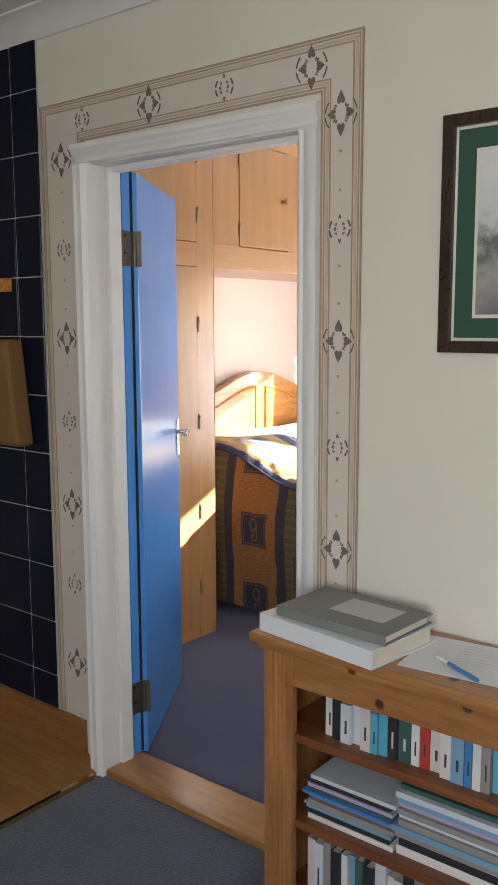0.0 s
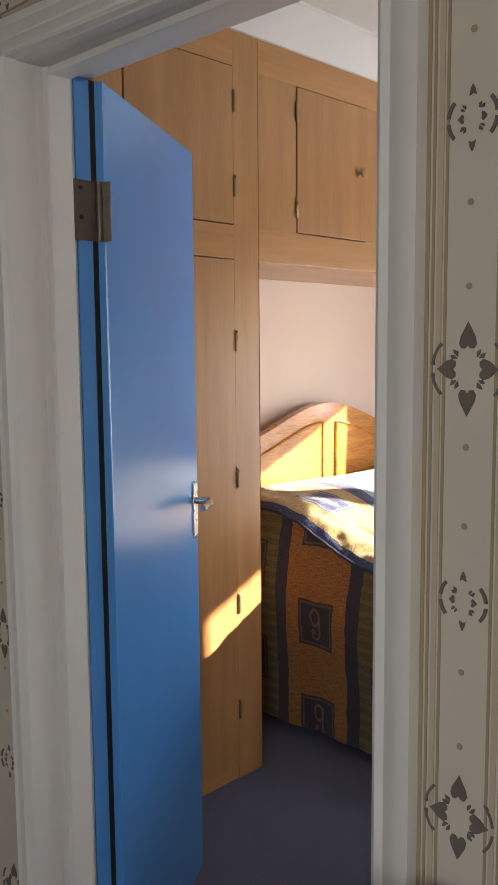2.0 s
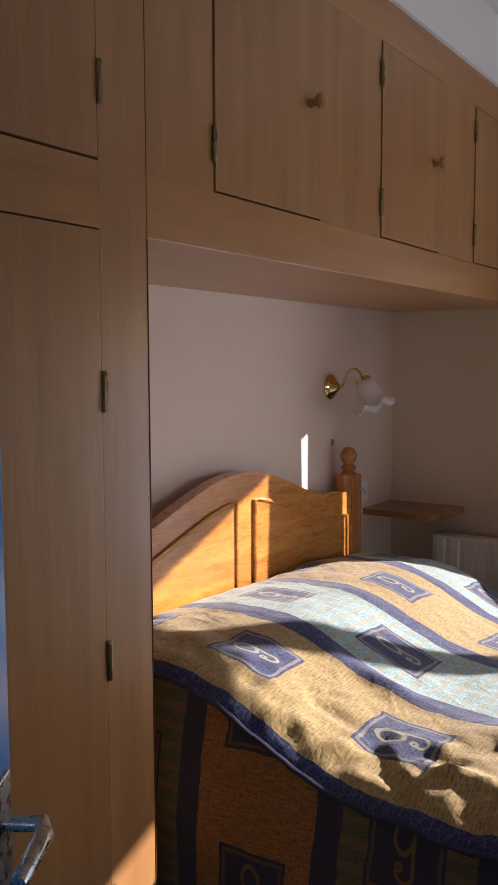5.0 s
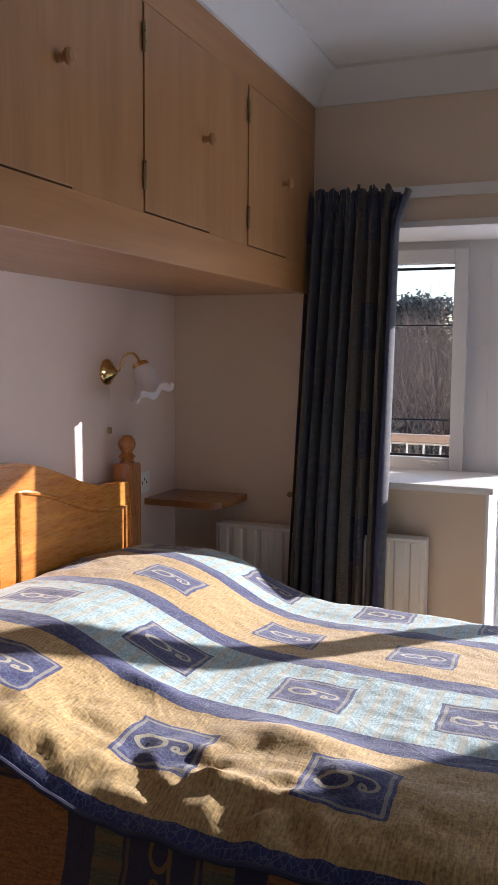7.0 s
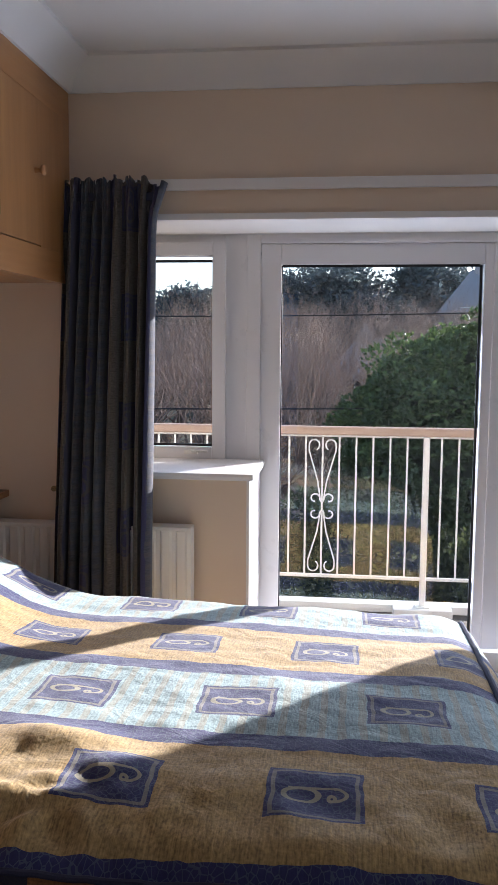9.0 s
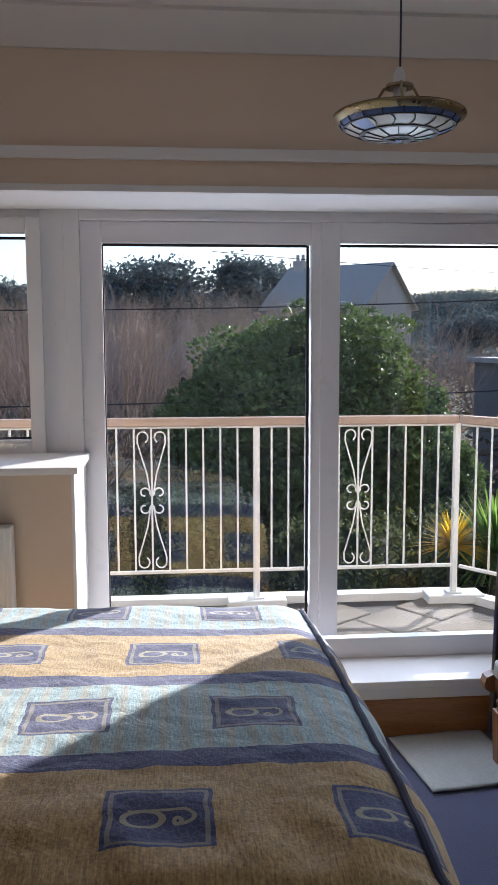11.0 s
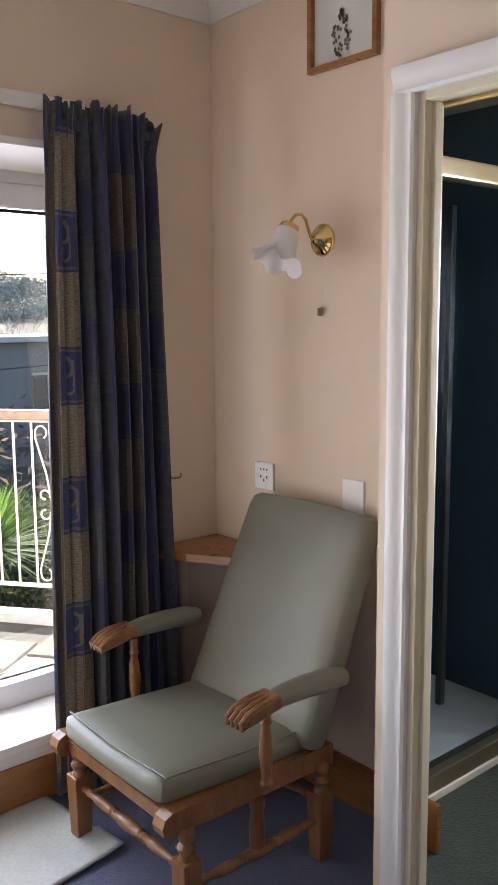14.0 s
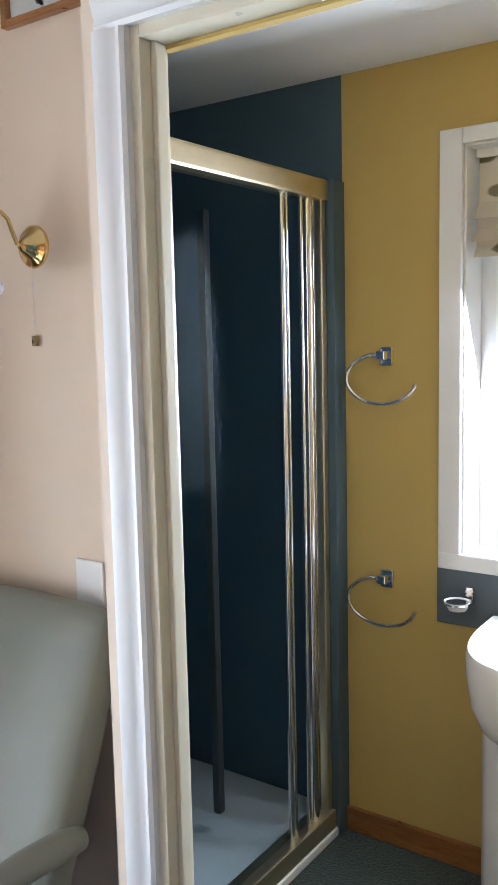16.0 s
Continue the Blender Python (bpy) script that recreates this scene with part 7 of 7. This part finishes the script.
for i in range(11):
    spots.append((rnd.uniform(3.6, 14.5), rnd.uniform(21, 46)))
for i in range(30):
    spots.append((rnd.uniform(-14, 9), rnd.uniform(34, 52)))
for i, (x, y) in enumerate(spots):
    mpose = pose(x, y, land(x, y), 0, 0, rnd.uniform(0, 360))
    s = rnd.uniform(1.0, 1.4) if i < 46 else rnd.uniform(0.9, 1.5)
    if i < 3:
        ob = models[i]
        ob.matrix_basis = mpose @ Matrix.Diagonal((s, s, s, 1))
    else:
        src = models[i % 3]
        ob = copy_thing(src, mpose @ Matrix.Diagonal((s / src.scale[0], s / src.scale[0], s / src.scale[0], 1)))

# low winter scrub between, joined
g = np.random.default_rng(91)
pts = []
for _ in range(700):
    x, y = g.uniform(-16, 20), g.uniform(17, 60)
    c = np.array((x, y, land(x, y) + g.uniform(0.2, 1.3)))
    pts.append(c + g.normal(size=(26, 3)) * np.array((0.7, 0.7, 0.5)))
tagged(new("scrub", leaf_mesh("scrub", np.concatenate(pts), 0.13, SCRUB, 92, 2.4)), "brown winter scrub covering the slope", "scrub", "", "stuff")
pts = []
for _ in range(420):
    x, y = g.uniform(-34, 26), g.uniform(60, 100)
    c = np.array((x, y, land(x, y) + g.uniform(0.1, 1.0)))
    pts.append(c + g.normal(size=(130, 3)) * np.array((1.5, 1.5, 0.6)))
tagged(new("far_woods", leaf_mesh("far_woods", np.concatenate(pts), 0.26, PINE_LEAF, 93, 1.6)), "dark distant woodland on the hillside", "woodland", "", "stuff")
pts = []
for _ in range(1500):
    x, y = g.uniform(15, 150), g.uniform(140, 225)
    c = np.array((x, y, land(x, y) + g.uniform(0, 0.9)))
    pts.append(c + g.normal(size=(64, 3)) * np.array((1.5, 1.5, 0.5)))
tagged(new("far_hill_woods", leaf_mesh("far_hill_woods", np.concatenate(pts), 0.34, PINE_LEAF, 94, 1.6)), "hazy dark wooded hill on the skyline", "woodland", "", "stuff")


def conifer(x, y, h, r, seed):
    """An old pine: bare trunk, tiered uneven crown."""
    z = land(x, y)
    h *= 0.84
    t = thing("pine_tree", (x, y, z), "tall dark pine on the skyline", "tree", "skyline pines")
    part("trunk", tube([(x, y, z - 0.3), (x + 0.2, y, z + h * 0.5), (x + 0.1, y, z + h * 0.95)], [0.35, 0.26, 0.08], 7), BARK_DARK, t, "", True)
    q = np.random.default_rng(seed)
    pts = []
    for k in range(34):
        hh = q.uniform(0.45, 1.0)
        a = q.uniform(0, 6.28)
        rr = r * (1.15 - 0.7 * abs(hh - 0.62) * 1.8) * q.uniform(0.3, 1.0)
        c = np.array((x + rr * math.cos(a), y + rr * math.sin(a), z + h * hh))
        pts.append(c + q.normal(size=(110, 3)) * np.array((0.75, 0.75, 0.34)))
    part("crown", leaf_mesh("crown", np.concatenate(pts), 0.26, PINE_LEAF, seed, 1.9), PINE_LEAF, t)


for i, (x, y, h, r) in enumerate(((-6.6, 64, 7.6, 2.4), (-3.3, 66, 8.8, 2.8), (-1.2, 68, 8.6, 2.8), (0.4, 62, 6.0, 2.0), (3.6, 66, 9.0, 2.6), (5.6, 68, 9.2, 2.8), (7.8, 70, 8.8, 2.8), (-13, 64, 6.5, 2.6), (9.8, 72, 8.0, 2.6), (25, 75, 5.0, 2.6))):
    conifer(x, y, h, r, 200 + i)

# slate colour is lightened towards distance haze
SLATE = painted("grey_roof_slates", (0.37, 0.345, 0.33), 0.7, 0.2, 8.0, 0.4)
STONE_W = painted("pale_house_walls", (0.36, 0.34, 0.32), 0.85, 0.12, 6.0, 0.3)
PALE_ROOF = painted("pale_weathered_roof", (0.32, 0.32, 0.34), 0.6, 0.15, 8.0, 0.3)
WINGLASS = painted("dark_far_window", (0.03, 0.035, 0.045), 0.1, 0.1)


def house(place, w, d, h, roof_h, rz, label, wall_mat, roof_mat, chimneys=1, floors=2):
    t = thing("house", place, label, "house", "hillside houses", rz, False)
    part("house_wall", prism([(-d / 2, -1.5), (d / 2, -1.5), (d / 2, h), (0, h + roof_h), (-d / 2, h)], "x", -w / 2, w / 2), wall_mat, t)
    for s in (-1, 1):
        ov = 0.35
        sl = roof_h / (d / 2)
        bm = prism([(0, h + roof_h + 0.12), (s * (d / 2 + ov), h - ov * sl + 0.12), (s * (d / 2 + ov), h - ov * sl - 0.02), (0, h + roof_h - 0.02)], "x", -w / 2 - 0.3, w / 2 + 0.3)
        part("roof", bm, roof_mat, t)
    for k in range(chimneys):
        cx = -w / 2 + 0.6 + k * (w - 1.2)
        ch = part("chimney", box((cx - 0.4, -0.3, h + roof_h - 0.5), (cx + 0.4, 0.3, h + roof_h + 0.55), 0.03), wall_mat, t)
        for q in (-0.2, 0.2):
            part("chimney_pot", lathe([(0.13, 0), (0.11, 0.4)], (cx + q, 0, h + roof_h + 0.55), n=10), roof_mat, ch)
    for fl in range(floors):
        for k in range(max(2, int(w // 2.6))):
            wx = -w / 2 + (k + 0.5) * w / max(2, int(w // 2.6))
            wz = 0.9 + fl * 2.6
            if wz + 1.2 < h + 0.2:
                win = part("window", box((wx - 0.55, -d / 2 - 0.04, wz), (wx + 0.55, -d / 2 + 0.02, wz + 1.15), 0.02), WINGLASS, t)
                part("frame", boxes(((wx - 0.62, -d / 2 - 0.06, wz - 0.07), (wx + 0.62, -d / 2 - 0.005, wz)), ((wx - 0.62, -d / 2 - 0.06, wz + 1.15), (wx + 0.62, -d / 2 - 0.005, wz + 1.22)), ((wx - 0.03, -d / 2 - 0.06, wz), (wx + 0.03, -d / 2 - 0.045, wz + 1.15))), RENDERED, win)


house((0.4, 52, land(0.4, 52) - 1.6), 4.2, 4.0, 2.4, 1.9, -62, "pale gabled house among trees", STONE_W, PALE_ROOF, 1, 1)
house((-5.6, 57, land(-5.6, 57) - 2.2), 5.0, 4.5, 2.4, 1.5, 20, "long low house with a pale roof", STONE_W, PALE_ROOF, 1, 1)
house((6.6, 64, land(6.6, 64) + 0.1), 4.6, 4.5, 2.2, 2.0, -15, "house with a grey slate roof on the hill", STONE_W, PALE_ROOF, 0, 1)
# this gable house's stone colour is hazed the same way
house((9.1, 56, -0.75), 7.0, 6.0, 4.6, 2.4, -42, "large gabled slate-roofed house on the slope", painted("grey_stone_walls", (0.42, 0.385, 0.37), 0.9, 0.2, 6.0, 0.4), SLATE, 1, 2)
garage = thing("outbuilding", (9.5, 26.0, -2.6), "low grey flat-roofed outbuilding with windows", "outbuilding")
GREYB = painted("grey_block_wall", (0.15, 0.15, 0.152), 0.85, 0.15, 10.0, 0.3)
part("block_wall", box((7.9, 24.5, -2.8), (14.5, 28.0, 0.93)), GREYB, garage)
part("roof", box((7.7, 24.2, 0.93), (14.7, 28.2, 1.08), 0.02), PALE_ROOF, garage)
for wx in (9.3, 10.3, 12.0):
    win = part("window", box((wx, 24.46, -1.1), (wx + 0.85, 24.5, 0.05), 0.01), WINGLASS, garage)
    part("frame", boxes(((wx - 0.05, 24.44, -1.15), (wx + 0.9, 24.48, -1.08)), ((wx - 0.05, 24.44, 0.03), (wx + 0.9, 24.48, 0.1)), ((wx + 0.4, 24.44, -1.08), (wx + 0.45, 24.48, 0.03))), STONE_W, win)

# yucca and yellow plant beside the balcony
def spiky(name, place, n_, length, mat, seed, label, wide=0.02):
    rnd = random.Random(seed)
    t = thing(name, (place[0], place[1], land(place[0], place[1])), label, "plant")
    vs, fs = [], []
    for i in range(n_):
        a, e = rnd.uniform(0, 6.28), rnd.uniform(-0.25, 1.35)
        d = Vector((math.cos(a) * math.cos(e), math.sin(a) * math.cos(e), math.sin(e)))
        s = Vector((-math.sin(a), math.cos(a), 0))
        L = length * rnd.uniform(0.7, 1.1)
        b = len(vs)
        for k in range(5):
            q = Vector(place) + d * L * k / 4 + Vector((0, 0, -0.16 * L * (k / 4) ** 2))
            w = wide * (1 - (k / 4) ** 1.5) + 0.001
            vs += [tuple(q - s * w), tuple(q + s * w)]
        for k in range(4):
            fs.append((b + 2 * k, b + 2 * k + 1, b + 2 * k + 3, b + 2 * k + 2))
    me = bpy.data.meshes.new("blades")
    me.from_pydata(vs, [], fs)
    me.materials.append(mat)
    part("blade_rosette", me, mat, t)
    part("trunk", tube([(place[0], place[1], land(place[0], place[1]) - 0.1), tuple(place)], [0.06, 0.045], 8), BARK_DARK, t, "", True)


for i, (x, y, rx, rz) in enumerate(((2.0, 10.1, 0.75, 0.7), (1.15, 9.85, 0.7, 0.75), (3.1, 10.2, 0.8, 0.7))):
    shrub("low_shrub", (x, y, -1.75), (rx, 0.5, rz), 120, 50, 0.10, 0.030, SCRUB if i != 1 else HEDGE, 60 + i, "low russet and green shrub beside the balcony", "shrub", group="low balcony shrubs")
spiky("yucca", (1.95, 10.67, -0.62), 380, 0.80, YUCCA, 3, "spiky green yucca beside the balcony")
spiky("yellow_shrub", (1.40, 10.35, -0.46), 190, 0.42, YELLOW_LEAF, 4, "bright yellow spiky plant beside the balcony", 0.016)
spiky("yellow_shrub", (-0.35, 9.7, -0.85), 80, 0.22, YELLOW_LEAF, 5, "small yellow-green plant below the balcony", 0.02)

WIRE = painted("black_cable", (0.02, 0.02, 0.022), 0.6)
for a, b, sag in (((-9, 16, 2.05), (12, 19, 2.75), 0.25), ((-9, 14, 0.65), (12, 16, 1.15), 0.2), ((0, 30, 4.4), (30, 34, 3.9), 0.4)):
    a, b = Vector(a), Vector(b)
    bm = tube([a.lerp(b, i / 24) + Vector((0, 0, -4 * sag * (i / 24) * (1 - i / 24))) for i in range(25)], 0.011, 6)
    solo("overhead_cable", bm, WIRE, "black overhead cable crossing the garden", "cable", "overhead cables", True)
